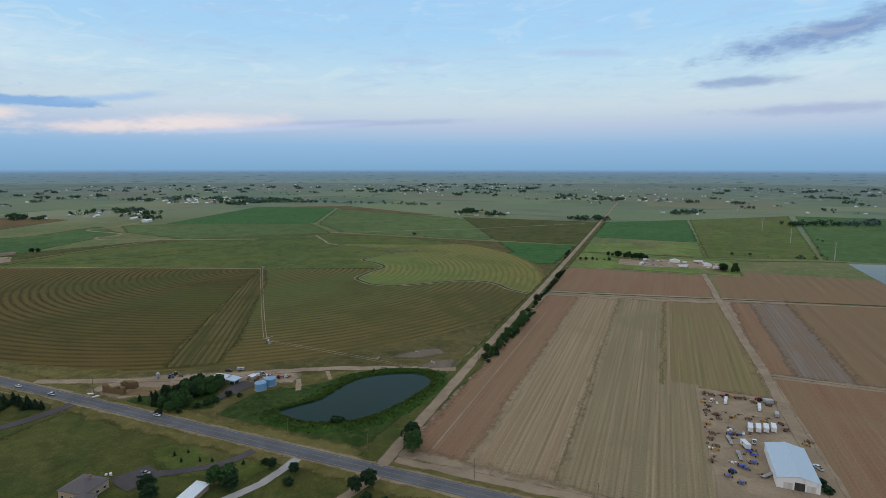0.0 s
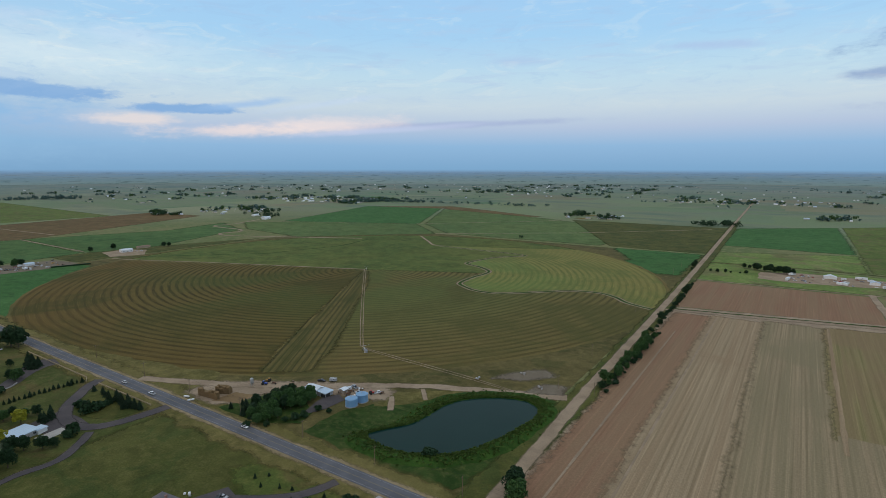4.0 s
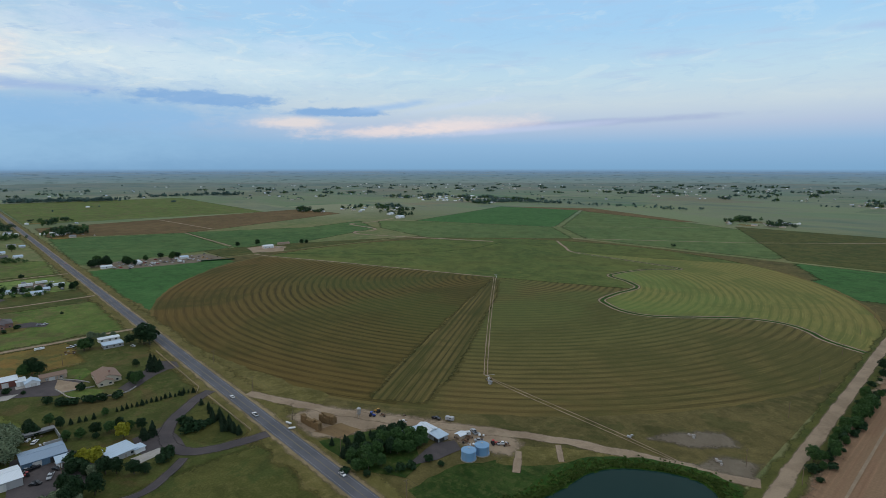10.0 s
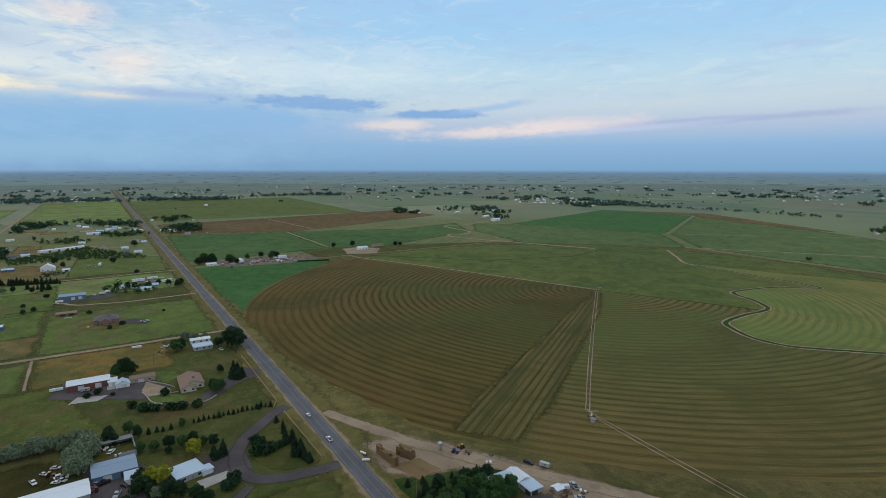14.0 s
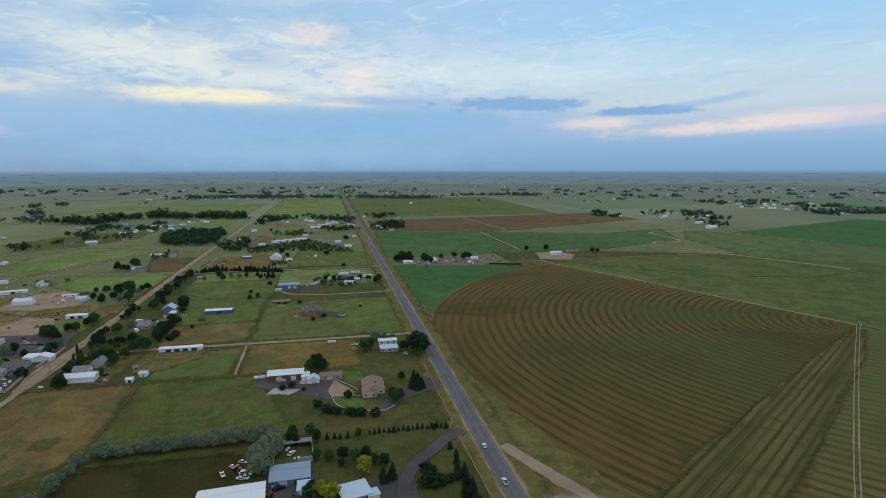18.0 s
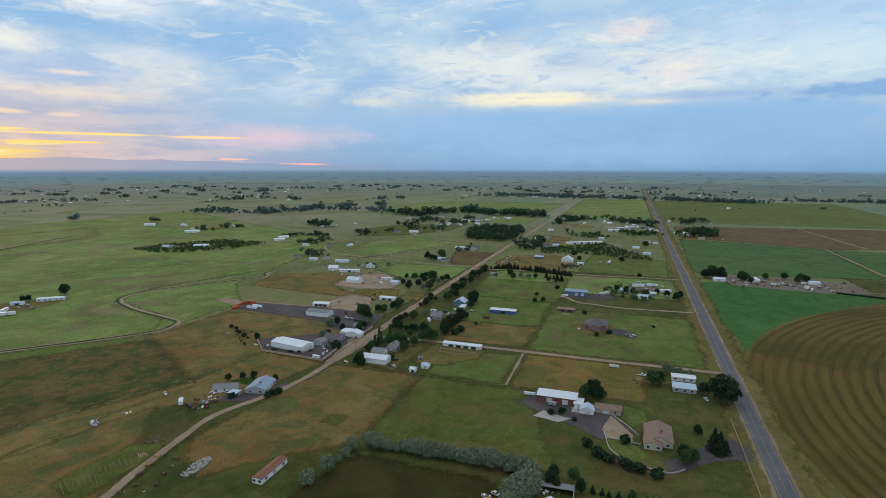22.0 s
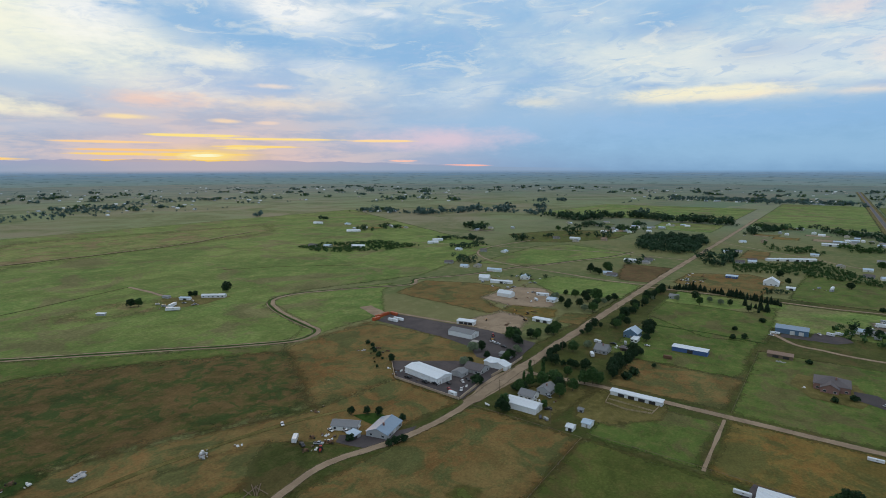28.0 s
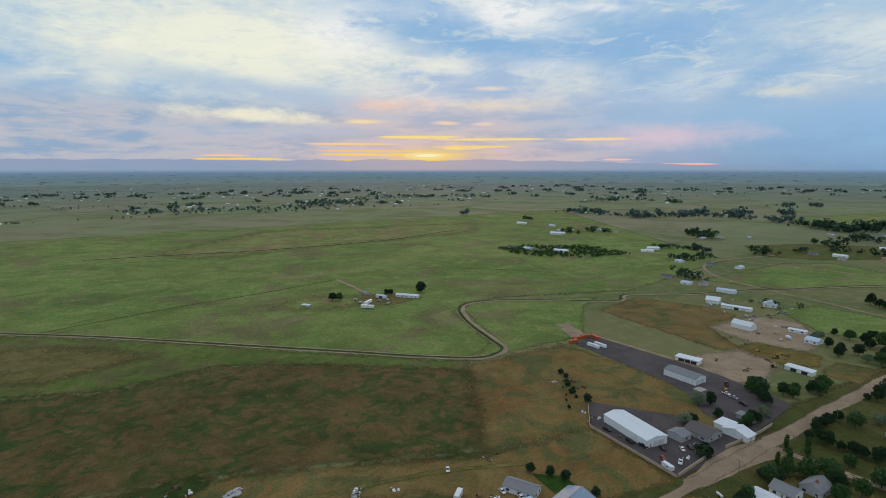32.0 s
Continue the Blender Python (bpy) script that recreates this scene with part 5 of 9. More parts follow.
def build_pond():
    mid = Vector((sum(p[0] for p in SHORE) / len(SHORE), sum(p[1] for p in SHORE) / len(SHORE)))
    plot("pond_grass", [(-110, 18), (-60, 12), (-12, 16), (4, 60), (-2, 128), (-24, 138), (-64, 118), (-88, 92), (-110, 48)], 0.20, DAMP, "rank green grass round a pond", "ground", 2.0)
    bm = bmesh.new()
    rings = []
    for k, (grow, h) in enumerate(((-1.0, 0.22), (1.0, 0.34), (4.0, 1.0), (8.5, 0.8), (13.0, 0.2))):
        ring = []
        for x, y in SHORE:
            d = (Vector((x, y)) - mid).normalized()
            w = grow + (noise.noise((x * 0.12, y * 0.12, k)) * 1.6 if k else 0)
            ring.append(bm.verts.new((x + d.x * w, y + d.y * w, h + 0.25 * noise.noise((x * 0.2, y * 0.2, 3 + k)))))
        rings.append(ring)
    n = len(SHORE)
    for p, q in zip(rings, rings[1:]):
        for i in range(n):
            bm.faces.new((p[i], q[i], q[(i + 1) % n], p[(i + 1) % n]))
    bmesh.ops.recalc_face_normals(bm, faces=bm.faces[:])
    if sum(f.normal.z for f in bm.faces) < 0:
        bmesh.ops.reverse_faces(bm, faces=bm.faces[:])
    for f in bm.faces:
        f.smooth = True
    tagged(new("pond_bank", mesh_of("pond_bank", bm, BANK)), "steep dark green sedge bank", "bank", kind="structure")
    plot("pond_water", SHORE, 0.30, WATER, "still dark pond water", "water", 0.0, 4.0, soft=0)


build_pond()
plot("lagoon_water", [(392, 612), (470, 640), (560, 800), (438, 782), (394, 770)], 0.28, WATER, "dark blue pond beyond the fields", "water", 1.0, soft=0)


# ---- trees and shrubs ----
def card_mesh(name, lobes, per, size, mat, seed, droop=0.0, flat=0.35):
    """A crown of many small leaf clumps: bent cards on the shells of overlapping lobes (x, y, z, radius, height)."""
    r = np.random.default_rng(seed)
    verts, faces = [], []
    for lx, ly, lz, lr, lh in lobes:
        d = r.normal(size=(per, 3))
        d /= np.linalg.norm(d, axis=1)[:, None]
        d[:, 2] = np.where(d[:, 2] < -0.5, -d[:, 2], d[:, 2])
        p = np.stack([lx + d[:, 0] * lr, ly + d[:, 1] * lr, lz + d[:, 2] * lh], 1) * 1.0
        p += r.normal(scale=0.12 * lr, size=p.shape)
        n = d + r.normal(scale=0.75, size=d.shape)
        n[:, 2] += flat
        n /= np.linalg.norm(n, axis=1)[:, None]
        a = np.cross(n, r.normal(size=n.shape))
        a /= np.linalg.norm(a, axis=1)[:, None]
        b = np.cross(n, a)
        s = (size * r.uniform(0.55, 1.25, size=per))[:, None]
        for q in (a * s + b * s * 0.3, b * s - a * s * 0.2, -a * s - b * s * 0.25, -b * s + a * s * 0.15):
            verts.append(p + q - np.array([0, 0, droop]) * np.abs(q[:, :1]))
        k = sum(len(v) for v in verts) - 4 * per
        faces += [(k + i, k + per + i, k + 2 * per + i, k + 3 * per + i) for i in range(per)]
    me = bpy.data.meshes.new(name)
    me.from_pydata(np.concatenate(verts).tolist(), [], faces)
    me.materials.append(mat)
    return me


def trunk_mesh(height, girth, limbs, reach, seed):
    r = random.Random(seed)
    bm = bmesh.new()
    bend = (r.uniform(-0.2, 0.2), r.uniform(-0.2, 0.2))
    tube(bm, (0, 0, -0.1), (bend[0], bend[1], height * 0.45), girth, girth * 0.7, 7)
    tube(bm, (bend[0], bend[1], height * 0.44), (bend[0] * 2, bend[1] * 2, height * 0.85), girth * 0.7, girth * 0.2, 6)
    for i in range(limbs):
        t = 2 * math.pi * i / limbs + r.uniform(-0.4, 0.4)
        z = height * r.uniform(0.3, 0.6)
        tube(bm, (bend[0], bend[1], z), (math.cos(t) * reach, math.sin(t) * reach, z + height * r.uniform(0.15, 0.3)), girth * 0.42, girth * 0.1, 5)
    return mesh_of("trunk", bm, BARK)


def lobes_round(n, rx, rz, zc, lr, seed):
    r = random.Random(seed)
    out = [(0, 0, zc, lr * 1.25, lr * 1.1)]
    for i in range(n):
        t = i * 2.39996
        h = -0.75 + 1.7 * (i + 0.5) / n
        w = math.sqrt(max(0.05, 1 - min(1.0, abs(h)) ** 2)) * r.uniform(0.55, 1.0)
        k = r.uniform(0.65, 1.2)
        out.append((math.cos(t) * w * rx, math.sin(t) * w * rx, zc + h * rz, lr * k, lr * k * 0.85))
    return out


def lobes_cone(tiers, height, base):
    out = []
    for i in range(tiers):
        f = i / (tiers - 1)
        w = base * (1 - f) ** 0.85 + 0.15
        z = height * (0.10 + 0.86 * f)
        if w < 0.6:
            out.append((0, 0, z, w, height / tiers * 0.7))
            continue
        for j in range(4):
            t = j * 1.5708 + i * 0.8
            out.append((math.cos(t) * w * 0.48, math.sin(t) * w * 0.48, z, w * 0.55, height / tiers * 0.75))
    return out


def tree_kind(name, label, crown, trunk, group):
    t = thing(name, label, "tree" if "shrub" not in name and "bush" not in name else "shrub", pose(0, 0, 0), group)
    part("trunk", trunk, None, t)
    part("crown", crown, None, t)
    return [t, False]


KINDS = {}


def make_kinds():
    for i in range(3):
        KINDS["broad", i] = tree_kind("broadleaf_tree", "tall broadleaf tree with a full dark green crown", card_mesh("crown", lobes_round(18 + i, 3.2, 3.3, 5.2, 1.5, i), 170, 0.31, LEAF_GREEN, i),
                                      trunk_mesh(9.0, 0.32, 6, 2.4, i), "broadleaf trees")
        KINDS["dark", i] = tree_kind("shade_tree", "dense dark green shade tree", card_mesh("crown", lobes_round(16, 2.9, 3.2, 4.9, 1.45, 20 + i), 170, 0.31, LEAF_DARK, 20 + i),
                                     trunk_mesh(8.5, 0.28, 5, 2.0, 20 + i), "shade trees")
        KINDS["pine", i] = tree_kind("conifer_tree", "dark conical conifer reaching near the ground", card_mesh("crown", lobes_cone(8, 6.4, 1.7 + 0.25 * i), 40, 0.34, LEAF_PINE, 40 + i, 0.4),
                                     trunk_mesh(5.6, 0.16, 3, 0.5, 40 + i), "conifers")
        KINDS["sage", i] = tree_kind("russian_olive_tree", "rounded grey-green olive willow tree", card_mesh("crown", lobes_round(14, 2.5, 2.0, 3.6, 1.25, 60 + i), 140, 0.29, LEAF_SAGE, 60 + i),
                                     trunk_mesh(5.0, 0.22, 6, 1.9, 60 + i), "grey-green trees")
        KINDS["bush", i] = tree_kind("round_shrub", "rounded dark green garden shrub", card_mesh("crown", lobes_round(7, 0.95, 0.7, 1.0, 0.62, 80 + i), 60, 0.26, LEAF_DARK, 80 + i),
                                     trunk_mesh(1.4, 0.07, 4, 0.6, 80 + i), "shrubs")
    KINDS["gold", 0] = tree_kind("yellow_tree", "bright yellow-green tree in a house garden", card_mesh("crown", lobes_round(13, 2.3, 2.2, 4.2, 1.2, 90), 84, 0.40, LEAF_GOLD, 90), trunk_mesh(6.0, 0.2, 5, 1.6, 90), "yellow trees")
    KINDS["poplar", 0] = tree_kind("poplar_tree", "slender upright poplar beside a lane", card_mesh("crown", [(0.25 * math.sin(i), 0.25 * math.cos(i * 2), 1.6 + i * 0.95, 1.25 - 0.05 * i, 1.0) for i in range(9)], 60, 0.44, LEAF_GREEN, 95), trunk_mesh(9.5, 0.2, 3, 0.7, 95), "poplars")


make_kinds()
COUNT = {"n": 0}


def tree(kind, x, y, size=1.0, variant=None):
    COUNT["n"] += 1
    k = (kind, (COUNT["n"] * 7 + int(abs(x))) % 3 if variant is None else variant)
    if k not in KINDS:
        k = (kind, 0)
    r = random.Random(int(x * 13 + y * 7 + COUNT["n"]))
    size *= 1.22 if kind in ("broad", "dark") else 1.12
    m = pose(x, y, 0, r.uniform(-3, 3), r.uniform(-3, 3), r.uniform(0, 360)) @ Matrix.Diagonal((size * r.uniform(0.88, 1.15), size * r.uniform(0.88, 1.15), size * r.uniform(0.88, 1.12), 1))
    base, used = KINDS[k]
    if not used:
        base.matrix_basis = m
        KINDS[k][1] = True
        return base
    ob = copy_thing(base, Matrix())
    ob.matrix_basis = m
    return ob


def row(kind, x0, y0, x1, y1, n, size=1.0, jitter=0.8, vary=0.38):
    r = random.Random(int(x0 * 3 + y0 + n))
    for i in range(n):
        f = (i + 0.5) / n
        tree(kind, x0 + (x1 - x0) * f + r.uniform(-jitter, jitter), y0 + (y1 - y0) * f + r.uniform(-jitter, jitter), size * r.uniform(1 - vary, 1 + vary))


def grove(kinds, x0, y0, x1, y1, n, size=1.0, seed=0):
    r = random.Random(seed + n)
    for i in range(n):
        tree(kinds[i % len(kinds)], r.uniform(x0, x1), r.uniform(y0, y1), size * r.uniform(0.7, 1.25))


def woods(name, spots, mat, label, category="trees", lobes=4, per=16, big=0.155):
    """Far trees that run together: one mesh of leaf clumps and stems."""
    r = np.random.default_rng(len(spots) + 3)
    verts, faces = [], []
    for x, y, h in spots:
        w = h * r.uniform(0.42, 0.62)
        for k in range(lobes):
            t = r.uniform(0, 6.28)
            c = np.array([x + math.cos(t) * w * 0.5, y + math.sin(t) * w * 0.5, h * r.uniform(0.34, 0.76)])
            d = r.normal(size=(per, 3))
            d /= np.linalg.norm(d, axis=1)[:, None]
            p = c + d * np.array([w * 0.62, w * 0.62, h * 0.27])
            a = np.cross(d + r.normal(scale=0.7, size=d.shape), r.normal(size=d.shape))
            a /= np.linalg.norm(a, axis=1)[:, None]
            b = np.cross(d, a)
            s = h * r.uniform(big * 0.5, big, size=(per, 1))
            at = len(verts)
            for q in (a * s, b * s, -a * s, -b * s * 0.8):
                verts += (p + q).tolist()
            faces += [(at + i, at + per + i, at + 2 * per + i, at + 3 * per + i) for i in range(per)]
        at = len(verts)
        verts += [[x - 0.2, y - 0.2, 0], [x + 0.2, y - 0.2, 0], [x, y + 0.25, 0], [x, y, h * 0.6]]
        faces += [(at, at + 1, at + 3), (at + 1, at + 2, at + 3), (at + 2, at, at + 3)]
    me = bpy.data.meshes.new(name)
    me.from_pydata(verts, [], faces)
    me.materials.append(mat)
    return tagged(new(name, me), label, category, kind="stuff")


# ---- buildings ----
UNIT_BOX = bmesh.new()
quad_box(UNIT_BOX, 0, 0, 0, 1, 1, 1)
FRAME_WHITE = painted("white_trim", (0.62, 0.62, 0.60))
FRAME_BOX = mesh_of("window", UNIT_BOX, FRAME_WHITE)


def box_mesh(mat, name="box"):
    b = bmesh.new()
    quad_box(b, 0, 0, 0, 1, 1, 1)
    return mesh_of(name, b, mat)


PANE_BOX = box_mesh(PANE, "pane")
DOOR_BOX = box_mesh(painted("door_paint", (0.30, 0.28, 0.26)), "door")
GARAGE_BOX = box_mesh(painted("garage_door_paint", (0.58, 0.58, 0.57), ribs=1.2), "garage_door")
# near-black panel set on a closed wall, painted as the shade inside a bay
DARK_BOX = box_mesh(painted("bay_shade_paint", (0.03, 0.03, 0.03)), "opening")


def slab(name, mesh, parent, cx, cy, cz, sx, sy, sz):
    ob = part(name, mesh, None, parent)
    ob.matrix_basis = Matrix.LocRotScale((cx, cy, cz), None, (sx, sy, sz))
    return ob


def window(parent, side, at, z, lx, ly, w=1.4, h=1.1):
    """side: n, s, e, w of the building's own box."""
    if side in "ns":
        s = 1 if side == "n" else -1
        ob = slab("window", FRAME_BOX, parent, at, s * (ly / 2 + 0.02), z, w + 0.2, 0.10, h + 0.2)
        slab("pane", PANE_BOX, ob, 0, s * 0.5, 0, w / (w + 0.2), 0.3, h / (h + 0.2))
    else:
        s = 1 if side == "e" else -1
        ob = slab("window", FRAME_BOX, parent, s * (lx / 2 + 0.02), at, z, 0.10, w + 0.2, h + 0.2)
        slab("pane", PANE_BOX, ob, s * 0.5, 0, 0, 0.3, w / (w + 0.2), h / (h + 0.2))


def door(parent, side, at, lx, ly, w=1.0, h=2.1, mesh=None, name="door"):
    mesh = mesh or DOOR_BOX
    if side in "ns":
        slab(name, mesh, parent, at, (1 if side == "n" else -1) * (ly / 2 + 0.03), h / 2, w, 0.12, h)
    else:
        slab(name, mesh, parent, (1 if side == "e" else -1) * (lx / 2 + 0.03), at, h / 2, 0.12, w, h)


def building(name, label, category, x, y, lx, ly, h, wall, roof, style="gable", ridge="y", pitch=0.32, rz=0.0, over=0.45, windows="", doors="", chimney=False, group=""):
    """A house or shed: closed walls, a roof of real slabs, windows and doors set on its sides.
    windows: letters of sides, one each; doors: a letter of a side and d(oor), g(arage) or o(pening), a dark panel
    painted as the shade inside."""
    t = thing(name, label, category, pose(x, y, 0, 0, 0, rz), group)
    span = lx if ridge == "y" else ly
    rise = span / 2 * pitch
    bm = bmesh.new()
    if style == "gable":
        a = span / 2
        prism(bm, [(-a, -0.1), (a, -0.1), (a, h), (0, h + rise), (-a, h)], ridge, -(ly if ridge == "y" else lx) / 2, (ly if ridge == "y" else lx) / 2)
    else:
        quad_box(bm, 0, 0, h / 2, lx, ly, h)
    part("wall", bm, wall, t)
    long = (ly if ridge == "y" else lx) / 2 + over
    half = span / 2 + over
    drop = over * pitch
    if style == "gable":
        bm = bmesh.new()
        th = 0.16
        prism(bm, [(-half, h - drop + 0.02), (0, h + rise + 0.02), (half, h - drop + 0.02), (half, h - drop + 0.02 + th), (0, h + rise + 0.04 + th), (-half, h - drop + 0.02 + th)], ridge, -long, long)
        part("roof", bm, roof, t)
        bm = bmesh.new()
        quad_box(bm, 0, 0, h + rise + 0.22, 0.36 if ridge == "y" else 2 * long, 2 * long if ridge == "y" else 0.36, 0.10)
        part("ridge_cap", bm, roof, t)
    elif style == "hip":
        bm = bmesh.new()
        ax, ay = lx / 2 + over, ly / 2 + over
        k = min(ax, ay)
        top = [(-(ax - k), -(ay - k)), ((ax - k), -(ay - k)), ((ax - k), (ay - k)), (-(ax - k), (ay - k))]
        lo = [bm.verts.new((sx * ax, sy * ay, h)) for sx, sy in ((-1, -1), (1, -1), (1, 1), (-1, 1))]
        mid = [bm.verts.new((sx * ax, sy * ay, h + 0.16)) for sx, sy in ((-1, -1), (1, -1), (1, 1), (-1, 1))]
        up = [bm.verts.new((px * 1.0 + (0.02 if px > 0 else -0.02), py + (0.02 if py > 0 else -0.02), h + 0.16 + k * pitch)) for px, py in top]
        bm.faces.new(lo[::-1])
        bm.faces.new(up)
        for i in range(4):
            j = (i + 1) % 4
            bm.faces.new((lo[i], lo[j], mid[j], mid[i]))
            bm.faces.new((mid[i], mid[j], up[j], up[i]))
        part("roof", bm, roof, t)
    else:
        bm = bmesh.new()
        slope = 0.9 if style == "mono" else 0.12
        u = lx / 2 + over
        prism(bm, [(-u, h + slope * 0.5), (u, h + 0.02), (u, h + 0.20), (-u, h + slope * 0.5 + 0.18)] if ridge == "y" else [(-(ly / 2 + over), h + slope * 0.5), (ly / 2 + over, h + 0.02), (ly / 2 + over, h + 0.2), (-(ly / 2 + over), h + slope * 0.5 + 0.18)],
              ridge, -((ly if ridge == "y" else lx) / 2 + over), (ly if ridge == "y" else lx) / 2 + over)
        part("roof", bm, roof, t)
    for s in sorted(set(windows)):
        n = windows.count(s)
        size = lx if s in "ns" else ly
        for i in range(n):
            window(t, s, -size / 2 + size * (i + 0.5) / n + (0.35 if i % 2 else -0.2), min(1.6, h * 0.58), lx, ly, 1.5 if h > 2.4 else 1.0, 1.15 if h > 2.4 else 0.7)
    for i in range(0, len(doors), 2):
        s, k = doors[i], doors[i + 1]
        size = lx if s in "ns" else ly
        n = len(doors) // 2
        at = size * ((i // 2 + 0.5) / n - 0.5) * 0.8 + 0.5
        if k == "d":
            door(t, s, at, lx, ly)
        elif k == "g":
            door(t, s, at, lx, ly, min(3.6, size * 0.4), min(h * 0.85, 3.4), GARAGE_BOX, "garage_door")
        else:
            door(t, s, at, lx, ly, min(4.0, size * 0.5), h * 0.8, DARK_BOX, "opening")
    if chimney:
        bm = bmesh.new()
        quad_box(bm, lx * 0.18, ly * 0.1, h + rise + 0.2, 0.7, 0.9, 1.8)
        quad_box(bm, lx * 0.18, ly * 0.1, h + rise + 1.15, 0.9, 1.1, 0.14)
        part("chimney", bm, WALL_BRICK, t)
    return t


# ---- vehicles and machines ----
def wheel_mesh(r, w, mat=None):
    bm = bmesh.new()
    tube(bm, (0, -w / 2, 0), (0, w / 2, 0), r, r, 12)
    tube(bm, (0, -w / 2 - 0.02, 0), (0, w / 2 + 0.02, 0), r * 0.55, r * 0.5, 8)
    return mesh_of("wheel", bm, mat or RUBBER)


WHEEL_CAR, WHEEL_TRUCK, WHEEL_BIG = wheel_mesh(0.34, 0.24), wheel_mesh(0.48, 0.34), wheel_mesh(0.85, 0.5)


def wheels(t, mesh, spots, z):
    for x, y in spots:
        ob = part("wheel", mesh, None, t)
        ob.location = (x, y, z)


def soften(bm, amount):
    bmesh.ops.bevel(bm, geom=bm.edges[:], offset=amount, segments=2, affect="EDGES", clamp_overlap=True)


def car_proto(name, label, paint, kind):
    t = thing(name, label, "car" if kind == "car" else "truck")
    bm = bmesh.new()
    if kind == "car":
        prism(bm, [(-2.2, 0.35), (2.15, 0.35), (2.25, 0.65), (1.9, 0.88), (-2.1, 0.95), (-2.25, 0.7)], "y", -0.88, 0.88)
        soften(bm, 0.07)
        part("body", bm, paint, t)
        bm = bmesh.new()
        prism(bm, [(-1.9, 0.92), (1.0, 0.90), (0.35, 1.38), (-1.3, 1.40)], "y", -0.76, 0.76)
        part("cabin_glass", bm, PANE, t)
        bm = bmesh.new()
        quad_box(bm, -0.48, 0, 1.41, 1.6, 1.42, 0.07, 0, 0.92)
        part("roof", bm, paint, t)
        wheels(t, WHEEL_CAR, ((1.35, -0.8), (1.35, 0.8), (-1.35, -0.8), (-1.35, 0.8)), 0.34)
    else:
        prism(bm, [(-2.8, 0.5), (2.6, 0.5), (2.75, 0.8), (2.6, 1.08), (0.95, 1.15), (-2.8, 1.15)], "y", -0.95, 0.95)
        soften(bm, 0.06)
        part("body", bm, paint, t)
        bm = bmesh.new()
        prism(bm, [(-0.75, 1.13), (1.35, 1.13), (0.8, 1.72), (-0.6, 1.74)], "y", -0.82, 0.82)
        part("cabin_glass", bm, PANE, t)
        bm = bmesh.new()
        quad_box(bm, 0.1, 0, 1.76, 1.5, 1.6, 0.08, 0, 0.92)
        part("roof", bm, paint, t)
        bm = bmesh.new()
        quad_box(bm, -1.85, 0, 1.165, 1.7, 1.5, 0.03)
        part("bed", bm, RUBBER, t)
        wheels(t, WHEEL_CAR, ((1.75, -0.85), (1.75, 0.85), (-1.75, -0.85), (-1.75, 0.85)), 0.38)
    return t


def trailer_proto(name, label, length, width, height, mat, roof):
    t = thing(name, label, "trailer")
    bm = bmesh.new()
    quad_box(bm, 0, 0, 0.55 + height / 2, length, width, height)
    soften(bm, 0.08)
    part("body", bm, mat, t)
    bm = bmesh.new()
    quad_box(bm, 0, 0, 0.55 + height + 0.04, length * 0.98, width * 0.96, 0.08, 0, 0.96)
    part("roof", bm, roof, t)
    bm = bmesh.new()
    tube(bm, (length / 2 - 0.1, 0, 0.55), (length / 2 + 1.2, 0, 0.5), 0.06, 0.06, 5)
    part("drawbar", bm, RUSTY, t)
    wheels(t, WHEEL_CAR, ((-0.5, -width / 2 + 0.1), (-0.5, width / 2 - 0.1), (0.35, -width / 2 + 0.1), (0.35, width / 2 - 0.1)), 0.34)
    slab("window", PANE_BOX, t, 0.6, -width / 2 - 0.01, 0.55 + height * 0.62, 1.0, 0.04, 0.5)
    slab("window", PANE_BOX, t, 0.6, width / 2 + 0.01, 0.55 + height * 0.62, 1.0, 0.04, 0.5)
    return t


def tractor_proto(name, label, paint):
    t = thing(name, label, "tractor")
    bm = bmesh.new()
    prism(bm, [(0.0, 0.7), (1.9, 0.75), (1.95, 1.35), (1.7, 1.5), (0.0, 1.55)], "y", -0.42, 0.42)
    soften(bm, 0.05)
    part("hood", bm, paint, t)
    bm = bmesh.new()
    prism(bm, [(-1.2, 1.0), (0.0, 1.1), (-0.1, 2.5), (-1.1, 2.5)], "y", -0.65, 0.65)
    part("cab_glass", bm, PANE, t)
    bm = bmesh.new()
    quad_box(bm, -0.6, 0, 2.58, 1.3, 1.5, 0.14, 0, 0.9)
    part("cab_roof", bm, paint, t)
    wheels(t, WHEEL_BIG, ((-0.8, -0.95), (-0.8, 0.95)), 0.85)
    wheels(t, WHEEL_TRUCK, ((1.5, -0.75), (1.5, 0.75)), 0.48)
    return t


